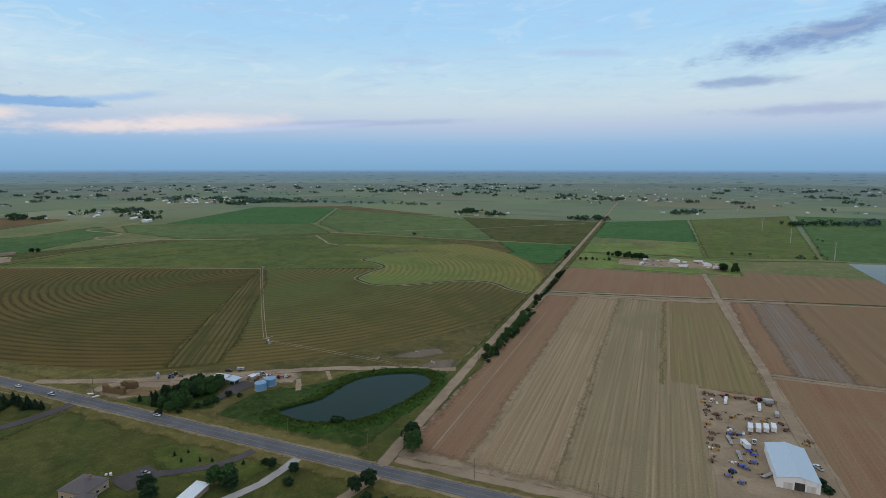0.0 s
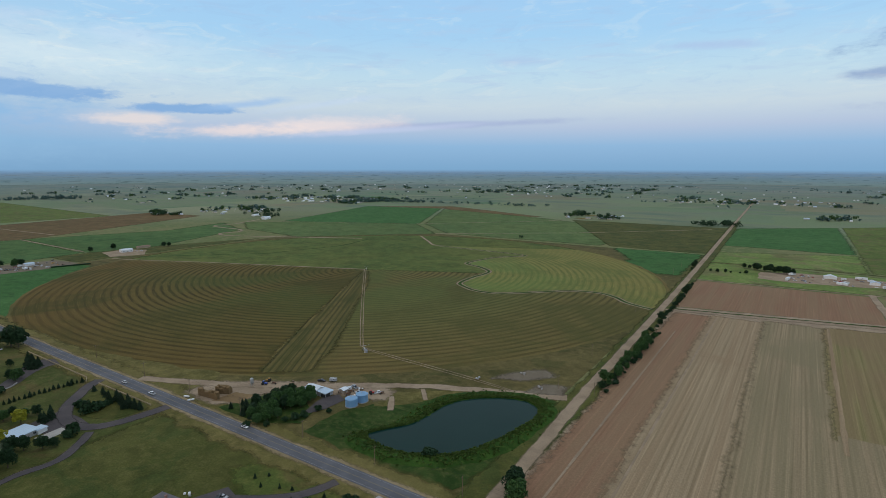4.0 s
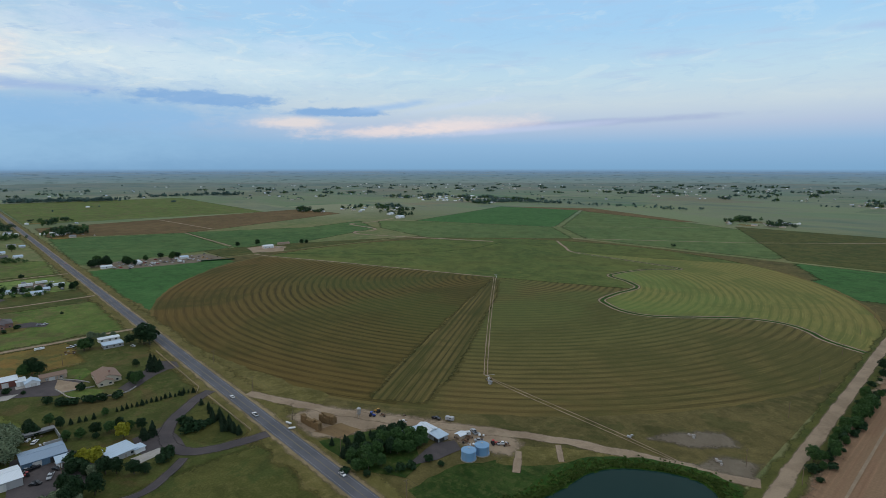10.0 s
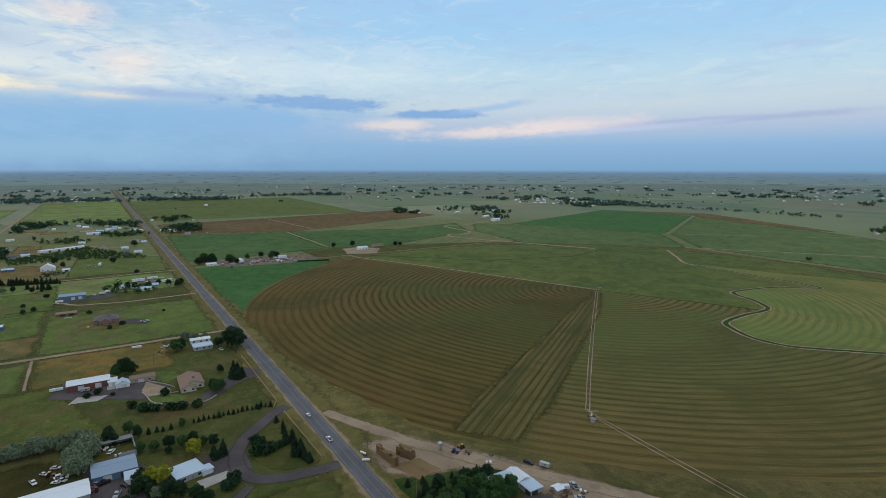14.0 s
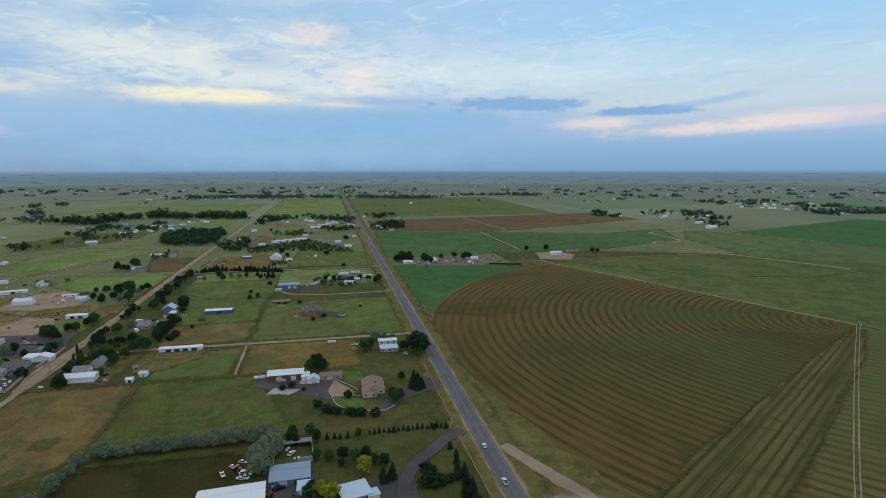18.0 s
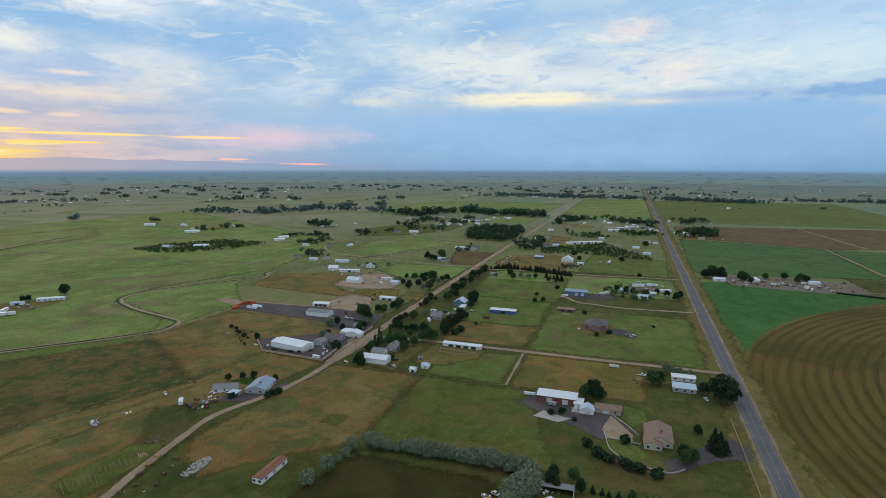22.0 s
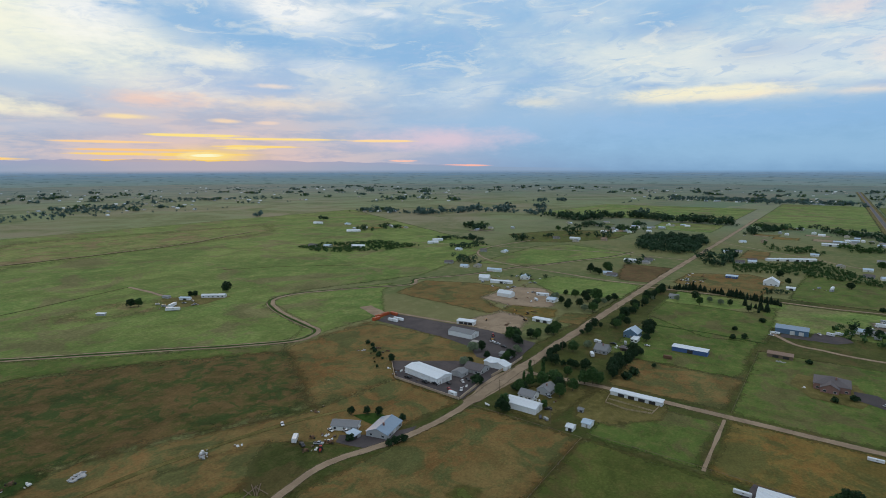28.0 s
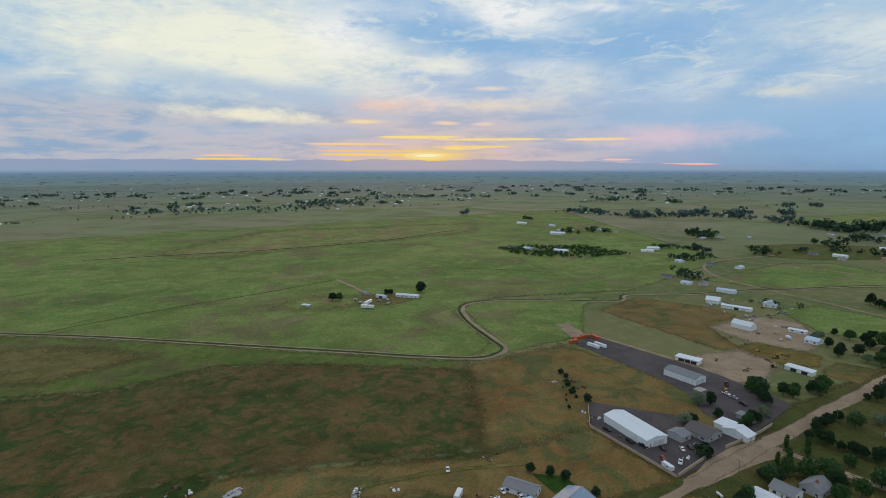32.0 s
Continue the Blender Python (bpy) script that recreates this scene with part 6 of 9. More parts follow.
def implement_proto(name, label, mat, seed):
    """A farm implement: beam, cross bars, tools, wheels."""
    r = random.Random(seed)
    t = thing(name, label, "implement")
    bm = bmesh.new()
    tube(bm, (-2.4, 0, 0.6), (2.6, 0, 0.55), 0.08, 0.08, 6)
    tube(bm, (1.0, -0.6, 0.6), (2.6, 0, 0.55), 0.06, 0.06, 6)
    tube(bm, (1.0, 0.6, 0.6), (2.6, 0, 0.55), 0.06, 0.06, 6)
    part("beam", bm, mat, t)
    for x in (-1.8, -0.6, 0.6):
        bm = bmesh.new()
        tube(bm, (x, -1.6, 0.62), (x, 1.6, 0.62), 0.07, 0.07, 6)
        for i in range(7):
            y = -1.5 + i * 0.5
            tube(bm, (x, y, 0.62), (x + 0.15, y, 0.12), 0.04, 0.03, 5)
        part("tool_bar", bm, mat if r.random() < 0.6 else RUSTY, t)
    bm = bmesh.new()
    quad_box(bm, r.uniform(-0.6, 0.6), 0, 0.98, 1.5, 1.5, 0.62, 0, 0.75)
    part("hopper", bm, mat, t)
    wheels(t, WHEEL_TRUCK, ((-0.2, -1.75), (-0.2, 1.75)), 0.48)
    return t


def junk_proto(name, label, mats, seed):
    """A heap of scrap: sheets, bars, drums."""
    r = random.Random(seed)
    t = thing(name, label, "scrap heap")
    for i in range(4):
        bm = bmesh.new()
        k = i % 3
        x, y = r.uniform(-1.8, 1.8), r.uniform(-1.2, 1.2)
        if k == 0:
            quad_box(bm, x, y, 0.35, r.uniform(0.8, 1.8), r.uniform(0.6, 1.2), 0.7, r.uniform(0, 3), 0.85)
            part("crate", bm, mats[i % len(mats)], t)
        elif k == 1:
            tube(bm, (x, y, 0.28), (x + r.uniform(0.6, 1.4), y + 0.3, 0.28), 0.28, 0.28, 9)
            part("drum", bm, mats[i % len(mats)], t)
        else:
            tube(bm, (x - 1.2, y, 0.12), (x + 1.2, y + r.uniform(-0.8, 0.8), 0.3), 0.09, 0.09, 6)
            part("bar", bm, mats[i % len(mats)], t)
    return t


PROTO = {
    "car_white": car_proto("white_car", "white saloon car on the ground", WHITE_PAINT, "car"),
    "car_silver": car_proto("silver_car", "silver grey saloon car with dark glass", SILVER_PAINT, "car"),
    "car_black": car_proto("black_car", "glossy black saloon car parked on the ground", BLACK_PAINT, "car"),
    "car_red": car_proto("red_car", "bright red saloon car with dark glass", RED_PAINT, "car"),
    "pickup_white": car_proto("white_pickup", "white pickup truck with an open bed", WHITE_PAINT, "truck"),
    "pickup_black": car_proto("black_pickup", "black pickup truck with an open bed", BLACK_PAINT, "truck"),
    "pickup_silver": car_proto("grey_pickup", "grey pickup truck with an open bed", SILVER_PAINT, "truck"),
    "camper": trailer_proto("camper_trailer", "white camper trailer with small windows", 6.2, 2.3, 2.1, WHITE_PAINT, ROOF_WHITE),
    "stock": trailer_proto("stock_trailer", "pale grey stock trailer with small windows", 5.0, 2.0, 1.8, SILVER_PAINT, STEEL),
    "semi": trailer_proto("box_trailer", "long white box trailer with a flat roof", 12.5, 2.5, 2.6, WALL_WHITE, ROOF_WHITE),
    "tractor_blue": tractor_proto("blue_tractor", "blue farm tractor with a glazed cab", BLUE_PAINT),
    "tractor_red": tractor_proto("red_tractor", "red farm tractor with a glazed cab", RED_PAINT),
    "loader": tractor_proto("yellow_loader", "yellow wheeled loader with a glazed cab", YELLOW_PAINT),
    "tool_rust": implement_proto("tillage_implement", "rusty tillage implement with tined bars", RUSTY, 1),
    "tool_blue": implement_proto("blue_implement", "blue folded implement with tined bars", BLUE_PAINT, 2),
    "tool_yellow": implement_proto("seed_drill", "yellow and rust seed drill", YELLOW_PAINT, 3),
    "junk_a": junk_proto("scrap_heap", "mixed heap of scrap metal and timber", (RUSTY, STEEL, WOOD), 4),
    "junk_b": junk_proto("pale_scrap_heap", "pale heap of sheets and drums", (WALL_WHITE, STEEL, RUSTY), 5),
    "junk_c": junk_proto("dark_scrap_heap", "dark heap of timber and tyres", (WOOD, RUBBER, RUSTY), 6),
}
USED = set()


def stand(kind, x, y, rz=0.0, z=0.28, size=1.0):
    m = pose(x, y, z, 0, 0, rz) @ Matrix.Scale(size, 4)
    if kind not in USED:
        USED.add(kind)
        PROTO[kind].matrix_basis = m
        return PROTO[kind]
    ob = copy_thing(PROTO[kind], Matrix())
    ob.matrix_basis = m
    return ob


def scatter(kinds, x0, y0, x1, y1, n, seed, z=0.28):
    r = random.Random(seed)
    for i in range(n):
        stand(kinds[i % len(kinds)], r.uniform(x0, x1), r.uniform(y0, y1), r.uniform(0, 360), z, r.uniform(0.85, 1.15))


# ---- the farm by the pond ----
def tank(x, y):
    t = thing("water_tank", "faded blue steel tank with a shallow cone roof", "tank", pose(x, y, 0.25), "blue tanks")
    bm = bmesh.new()
    tube(bm, (0, 0, 0), (0, 0, 4.6), 3.7, 3.7, 28)
    part("shell", bm, TANK_BLUE, t)
    for z in (1.2, 2.4, 3.6):
        bm = bmesh.new()
        tube(bm, (0, 0, z), (0, 0, z + 0.1), 3.76, 3.76, 28)
        part("hoop", bm, TANK_BLUE, t)
    bm = bmesh.new()
    tube(bm, (0, 0, 4.6), (0, 0, 5.5), 3.85, 0.5, 28)
    part("roof", bm, TANK_BLUE, t, "pale blue cone roof")
    bm = bmesh.new()
    tube(bm, (0, 0, 5.4), (0, 0, 5.75), 0.5, 0.45, 10)
    part("hatch", bm, STEEL, t)
    bm = bmesh.new()
    for s in (-0.2, 0.2):
        tube(bm, (3.8, s, 0), (3.8, s, 5.0), 0.03, 0.03, 4)
    for i in range(12):
        tube(bm, (3.8, -0.2, 0.3 + i * 0.4), (3.8, 0.2, 0.3 + i * 0.4), 0.02, 0.02, 4)
    part("ladder", bm, STEEL, t)
    bm = bmesh.new()
    tube(bm, (0, 0, -0.2), (0, 0, 0.15), 4.1, 4.1, 24)
    part("base", bm, CONCRETE, t, "pale concrete ring base")


tank(-110.5, 56.5)
tank(-109.5, 65.0)


def silo(x, y):
    t = thing("feed_bin", "small grey steel feed bin on legs", "silo", pose(x, y, 0.25))
    bm = bmesh.new()
    tube(bm, (0, 0, 2.2), (0, 0, 5.0), 1.2, 1.2, 16)
    part("shell", bm, STEEL, t)
    bm = bmesh.new()
    tube(bm, (0, 0, 5.0), (0, 0, 5.8), 1.28, 0.25, 16)
    part("roof", bm, STEEL, t)
    bm = bmesh.new()
    tube(bm, (0, 0, 2.2), (0, 0, 0.9), 1.2, 0.25, 16)
    part("hopper", bm, STEEL, t)
    for i in range(4):
        bm = bmesh.new()
        c, s = math.cos(i * 1.5708 + 0.78), math.sin(i * 1.5708 + 0.78)
        tube(bm, (c * 1.15, s * 1.15, 2.4), (c * 1.25, s * 1.25, 0), 0.07, 0.07, 5)
        part("leg", bm, STEEL, t)


silo(-186, 42)


def hay_stack(x, y, nx, ny, nz, rz, label):
    t = thing("hay_stack", label, "hay stack", pose(x, y, 0.25, 0, 0, rz))
    r = random.Random(int(x))
    meshes = []
    for k in range(3):
        bm = bmesh.new()
        quad_box(bm, 0, 0, 0.6, 2.4, 1.2, 1.2)
        for v in bm.verts:
            v.co += Vector((r.uniform(-0.1, 0.1), r.uniform(-0.08, 0.08), r.uniform(-0.08, 0.05)))
        soften(bm, 0.06)
        meshes.append(mesh_of("bale", bm, HAY))
    for i in range(nx):
        for j in range(ny):
            for k in range(nz):
                if k == nz - 1 and r.random() < 0.42:
                    continue
                ob = part("bale", meshes[r.randrange(3)], None, t)
                ob.matrix_basis = pose((i - nx / 2) * 2.45, (j - ny / 2) * 1.25, k * 1.18, r.uniform(-3, 3), r.uniform(-3, 3), r.uniform(-6, 6))


hay_stack(-193, 16.5, 7, 2, 4, 6, "long wall of weathered hay bales by the road")
hay_stack(-191, 26, 4, 3, 4, 24, "broken heap of old brown hay bales")
plot("hay_litter", [(-188, 14), (-170, 20), (-172, 34), (-186, 30)], 0.29, HAY, "dark rotten hay on the ground", "ground", 1.5)
stand("tractor_blue", -181, 48, 30)
stand("loader", -183, 53, 200)
stand("tool_rust", -177, 53, 80)
stand("pickup_black", -153, 73, 20)
stand("stock", -146.5, 77.5, 25)
stand("junk_b", -164, 57, 40)
stand("junk_c", -168, 62, 140)
scatter(("junk_a", "tool_rust", "junk_c", "pickup_silver", "junk_b"), -134, 66, -116, 80, 12, 3)
stand("tractor_red", -111, 76, 60), stand("pickup_white", -108, 79, 50)
stand("tool_rust", -106, 80, 10)
stand("camper", -128, 72, 60, 0.28, 0.8)


def gas_tank(x, y, rz):
    t = thing("gas_tank", "white horizontal gas tank on low saddles", "tank", pose(x, y, 0.2, 0, 0, rz), "gas tanks")
    bm = bmesh.new()
    tube(bm, (-1.7, 0, 0.95), (1.7, 0, 0.95), 0.55, 0.55, 14)
    tube(bm, (1.7, 0, 0.95), (2.1, 0, 0.95), 0.55, 0.2, 14)
    tube(bm, (-1.7, 0, 0.95), (-2.1, 0, 0.95), 0.55, 0.2, 14)
    part("shell", bm, WALL_WHITE, t)
    for x0 in (-1.1, 1.1):
        bm = bmesh.new()
        quad_box(bm, x0, 0, 0.25, 0.3, 1.0, 0.5)
        part("saddle", bm, CONCRETE, t)


gas_tank(-205, 7.5, 20)
gas_tank(-198, 6.0, 60)
gas_tank(-200, -112, 40)
building("farmhouse", "white farmhouse with a pale blue metal roof among trees", "house", -147, 49, 8, 14, 3.0, WALL_WHITE, ROOF_PALE, ridge="y", rz=-4, windows="eeewwwns", doors="ed")
building("farm_annex", "white-roofed annex behind a farmhouse", "house", -145, 59, 10, 7, 3.0, WALL_WHITE, ROOF_WHITE, ridge="x", windows="es", doors="nd")
building("carport", "open carport with a pale roof", "carport", -135.5, 59, 7, 7, 2.6, WALL_GREY, ROOF_PALE, "mono", doors="eoso")
building("tin_shed", "small tan shed beside a yard", "shed", -128, 68, 4, 4, 2.6, WALL_TAN, ROOF_WHITE, doors="ed")
for x, y, s in ((-166, 20, 0.55), (-165, 27, 0.55), (-163, 34, 0.5), (-162, 40, 0.65), (-160, 46, 0.65), (-158, 50, 0.45), (-168, 13, 0.6), (-156, 44, 0.5), (-158, 36, 0.5), (-157, 26, 0.55)):
    tree("pine", x, y, s)
for x, y, s in ((-143, 17, 0.8), (-142, 23, 0.85), (-136, 14, 0.7), (-139, 9, 0.6), (-150, 22, 0.55), (-134, 20, 0.6), (-148, 12, 0.55)):
    tree("broad", x, y, s)
for x, y, s in ((-138, 33, 0.62), (-135, 38, 0.66), (-135, 44, 0.62), (-136, 49, 0.5), (-139, 38, 0.5)):
    tree("broad", x, y, s)
tree("dark", -146, 27, 0.7), tree("dark", -152, 30, 0.7), tree("dark", -151, 16, 0.6)
for x, y, k, q in ((-140, 43, "broad", 0.95), (-139, 50, "broad", 0.75), (-145, 38, "broad", 0.9), (-151, 40, "dark", 0.9), (-154, 36, "dark", 0.8), (-148, 32, "broad", 0.85), (-156, 22, "dark", 0.75), (-153, 47, "dark", 0.75), (-141, 31, "dark", 0.75),
                   (-158, 17, "pine", 0.9), (-154, 11, "pine", 0.85), (-161, 25, "pine", 0.9), (-145, 20, "dark", 0.8), (-147, 11, "pine", 0.8)):
    tree(k, x, y, q)
tree("bush", -122, 40, 1.4), tree("bush", -123, 30, 1.6), tree("bush", -125, 25, 1.6), tree("bush", -128, 20, 1.3), tree("bush", -132, 10, 1.3), tree("bush", -141, 4, 1.4), tree("bush", -115, 42, 1.0)


def pump_tower(x, y, label, rz):
    t = thing("pivot_tower", label, "irrigation tower", pose(x, y, 0.2, 0, 0, rz))
    for dx in (-1.6, 1.6):
        for dy in (-0.6, 0.6):
            bm = bmesh.new()
            tube(bm, (dx, dy, 0.4), (0, 0, 3.6), 0.07, 0.06, 5)
            part("leg", bm, STEEL, t)
    bm = bmesh.new()
    tube(bm, (-2.4, 0, 3.6), (4.0, 0, 3.7), 0.14, 0.14, 8)
    part("pipe", bm, STEEL, t)
    wheels(t, WHEEL_TRUCK, ((-1.7, 0), (1.7, 0)), 0.5)
    bm = bmesh.new()
    quad_box(bm, 0.4, 0.8, 0.9, 0.8, 0.5, 1.4)
    part("control_box", bm, WALL_WHITE, t)


pump_tower(-402, 402, "steel pivot point at the centre of the field", 10)
building("pump_hut", "small grey pump hut on bare ground", "shed", -167, 134, 2.0, 1.8, 1.8, WALL_GREY, ROOF_GREY, "mono", doors="ed")
pump_tower(-172, 138, "parked steel irrigation tower", 60)


def crate_stack(x, y, n, mat, label, seed):
    t = thing("block_stack", label, "blocks", pose(x, y, 0.26, 0, 0, seed * 20))
    r = random.Random(seed)
    for i in range(n):
        bm = bmesh.new()
        quad_box(bm, r.uniform(-1.6, 1.6), r.uniform(-1.6, 1.6), 0.4 + 0.6 * (i % 2), 1.4, 1.0, 0.8, r.uniform(0, 3), 0.94)
        part("block", bm, mat, t)


crate_stack(-24, 144, 5, CONCRETE, "pale concrete blocks on a bare pad", 1)
crate_stack(-44, 160, 4, CONCRETE, "pale concrete blocks on a bare pad", 2)
crate_stack(-66, 136, 3, STEEL, "grey valve blocks at a field edge", 3)
tree("dark", 14, 27, 1.05), tree("broad", 17, 22, 0.95), tree("dark", 11, 33, 0.85), tree("bush", 8, 40, 1.3)
tree("bush", -38, 34, 2.0), tree("bush", -36, 36, 1.6)


def pole(x, y, h=10.5, arm=True, label="weathered wooden utility pole", rz=0.0):
    t = thing("utility_pole", label, "utility pole", pose(x, y, 0, 0, 0, rz), "utility poles")
    bm = bmesh.new()
    tube(bm, (0, 0, -0.2), (0, 0, h), 0.17, 0.12, 8)
    part("post", bm, WOOD, t)
    if arm:
        bm = bmesh.new()
        quad_box(bm, 0, 0, h - 0.5, 0.12, 2.6, 0.14)
        part("crossarm", bm, WOOD, t)
        for dy in (-1.2, -0.5, 0.5, 1.2):
            bm = bmesh.new()
            tube(bm, (0, dy, h - 0.42), (0, dy, h - 0.2), 0.06, 0.04, 6)
            part("insulator", bm, PANE, t)
    return t


POLES = [(-330, 11.5), (-262, 11.5), (-208, 11.5), (-156, 11.0), (-104, 11.5), (-54, 12), (-5, 13.5), (54, 10.5), (110, 11), (170, 11)]
for x, y in POLES:
    pole(x, y)
for (x0, y0), (x1, y1) in zip(POLES, POLES[1:]):
    w = thing("power_line", "thin sagging black power wires", "wire", pose(0, 0, 0), "power lines")
    for dy in (-1.2, 1.2):
        bm = bmesh.new()
        for i in range(6):
            a, b = i / 6, (i + 1) / 6
            tube(bm, (x0 + (x1 - x0) * a, y0 + dy + (y1 - y0) * a, 10.3 - 4 * a * (1 - a) * 0.9), (x0 + (x1 - x0) * b, y0 + dy + (y1 - y0) * b, 10.3 - 4 * b * (1 - b) * 0.9), 0.018, 0.018, 4, False)
        part("wire", bm, RUBBER, w)
for i in range(9):
    pole(-14 - i * 2.2, 150 + i * 75, 9.5)
for x, y in ((9, 152), (-420, -274), (-466, -272), (-520, -274), (-590, -276), (-402, -71), (-398, -228), (-660, -276), (-224, -96), (-450, -240)):
    pole(x, y, 9.0)


def pylon(x, y, h):
    t = thing("transmission_pole", "tall slim grey steel transmission pole", "power pole", pose(x, y, 0), "transmission poles")
    bm = bmesh.new()
    tube(bm, (0, 0, 0), (0, 0, h), 0.7, 0.3, 10)
    part("shaft", bm, STEEL, t)
    for z in (h - 1, h - 5, h - 9):
        bm = bmesh.new()
        tube(bm, (-3, 0, z + 0.4), (3, 0, z + 0.4), 0.14, 0.14, 6)
        part("arm", bm, STEEL, t)


for x, y in ((412, 615), (385, 805), (362, 1010), (345, 1230)):
    pylon(x, y, 30)

# trees and weeds along the dirt road
row("broad", 10, 172, 12, 300, 20, 0.52, 3.4, 0.6)
row("bush", 12, 160, 13, 320, 26, 1.5, 3.2, 0.6)
row("dark", 8, 330, 6, 520, 9, 0.55, 2.5)
row("bush", 9, 310, 4, 560, 16, 1.4, 2.0)
row("dark", -12, 640, -16, 720, 3, 0.6)
row("broad", 12, 180, 12, 280, 8, 0.7, 2.0)

# ---- machine yard east of the fields ----
building("machine_shed", "big pale blue steel machine shed with sliding doors", "shed", 193, 74, 17, 34, 5.0, WALL_WHITE, ROOF_PALE, ridge="y", pitch=0.22, doors="sgsosg", over=0.3)
for i, (x, y) in enumerate(((181, 114), (185, 115), (189, 116.5), (193, 118.5))):
    stand("camper", x, y, 84, 0.27, 1.15)
stand("pickup_white", 164, 148, 70), stand("semi", 172, 150, 82, 0.27, 0.7), stand("semi", 190, 147, 84, 0.27, 0.7), stand("pickup_white", 181, 99, 80)
stand("camper", 176, 92, 110, 0.27, 1.1), stand("tool_blue", 178, 76, 60), stand("tool_blue", 179, 84, 20), stand("tool_blue", 165, 58, 70), stand("tractor_blue", 167, 62, 40)
stand("tool_blue", 170, 54, 110), stand("pickup_white", 206, 82, 120), stand("tool_yellow", 206, 106, 60), stand("tool_rust", 208, 110, 0)
for i in range(15):
    stand(("tool_rust", "junk_a", "tool_yellow", "junk_c", "junk_a")[i % 5], 159 + (i % 3), 70 + i * 6.2, i * 47, 0.27, 1.05)
for i in range(11):
    stand(("tool_rust", "tool_rust", "junk_a", "tractor_red", "tool_yellow")[i % 5], 161 + i * 3.8, 160 - (i % 2) * 2, i * 61, 0.27, 1.1)
for i in range(9):
    stand(("tool_rust", "junk_a", "tool_yellow", "junk_c")[i % 4], 166 + i * 4.0, 128 + (i % 2) * 6, i * 71, 0.27, 1.0)
scatter(("junk_b", "tool_blue", "junk_a", "tool_rust"), 170, 100, 184, 112, 7, 12, 0.27)
scatter(("junk_c", "tool_blue", "junk_a"), 172, 60, 182, 96, 8, 13, 0.27)


scatter(("junk_c", "tool_rust", "junk_a", "junk_b", "tool_rust"), 158, 62, 172, 158, 16, 14, 0.27)
scatter(("junk_c", "tool_rust", "stock"), 172, 120, 200, 158, 10, 15, 0.27)


def pipe_trailer(x, y, rz):
    t = thing("pipe_trailer", "long trailer loaded with irrigation pipes", "trailer", pose(x, y, 0.27, 0, 0, rz))
    bm = bmesh.new()
    quad_box(bm, 0, 0, 0.7, 9.0, 1.8, 0.12)
    part("deck", bm, WOOD, t)
    for i in range(7):
        bm = bmesh.new()
        tube(bm, (-5.0, -0.75 + i * 0.25, 0.9), (4.8, -0.75 + i * 0.25, 0.9), 0.11, 0.11, 6)
        part("pipe", bm, STEEL, t)
    wheels(t, WHEEL_CAR, ((-1.5, -0.8), (-1.5, 0.8), (1.5, -0.8), (1.5, 0.8)), 0.34)


pipe_trailer(172, 80, 95)
pipe_trailer(169, 96, 98)
pipe_trailer(183, 66, 50)
tree("bush", 205, 60, 1.6), tree("bush", 204, 66, 1.4)
# scrap yard beyond the red field
scatter(("car_white", "junk_b", "camper", "car_silver", "junk_a", "pickup_white", "semi", "car_red", "junk_c"), 100, 640, 222, 705, 46, 21, 0.27)
building("low_shed", "low white shed in a scrap yard", "shed", 150, 690, 14, 8, 3, WALL_WHITE, ROOF_WHITE)
building("low_shed", "low white shed in a scrap yard", "shed", 195, 672, 10, 8, 3, WALL_WHITE, ROOF_PALE)
row("dark", 48, 712, 112, 690, 14, 0.75, 3)
grove(("dark", "broad"), 208, 625, 234, 655, 8, 0.8, 5)
row("dark", 8, 655, 60, 665, 6, 0.45, 2)

# ---- homes south of the paved road ----
building("hip_roof_house", "tan house with a purple-brown hip roof", "house", -105, -66, 14, 13, 4.2, WALL_TAN, ROOF_DARK, "hip", pitch=0.45, rz=8, windows="nnneeesssww", doors="nd", chimney=True)
building("house_wing", "tan wing of a hip-roofed house", "house", -97, -72, 8, 7, 3.0, WALL_TAN, ROOF_DARK, "hip", pitch=0.4, rz=8, windows="nnee")
stand("car_black", -92, -47, 160)
stand("junk_b", -108, -52, 20)
scatter(("car_black", "car_silver"), -100, -52, -90, -44, 2, 5)
for x, y, s in ((-60, -26, 0.9), (-66, -30, 0.8), (-72, -24, 0.8), (-78, -26, 0.9), (-86, -30, 0.8), (-90, -22, 0.7), (-56, -20, 0.9), (-94, -27, 0.9)):
    tree("pine", x, y, 0.38 * s)
tree("broad", -50, -36, 0.85), tree("broad", -55, -40, 0.8), tree("dark", -45, -40, 0.8), tree("dark", -78, -56, 0.8), tree("dark", -72, -60, 0.75), tree("dark", -40, -18, 0.5)
tree("dark", -27, -18, 0.55), tree("bush", -24, -26, 1.6), tree("bush", -46, -16, 1.3), tree("dark", 12, -14, 0.8), tree("dark", 8, -20, 0.7), tree("bush", 16, -24, 1.8), tree("bush", 24, -22, 1.3)
building("barn_long", "long low barn with a pale metal roof", "barn", -56, -56, 6, 26, 2.8, WALL_TAN, ROOF_WHITE, "mono", rz=10)

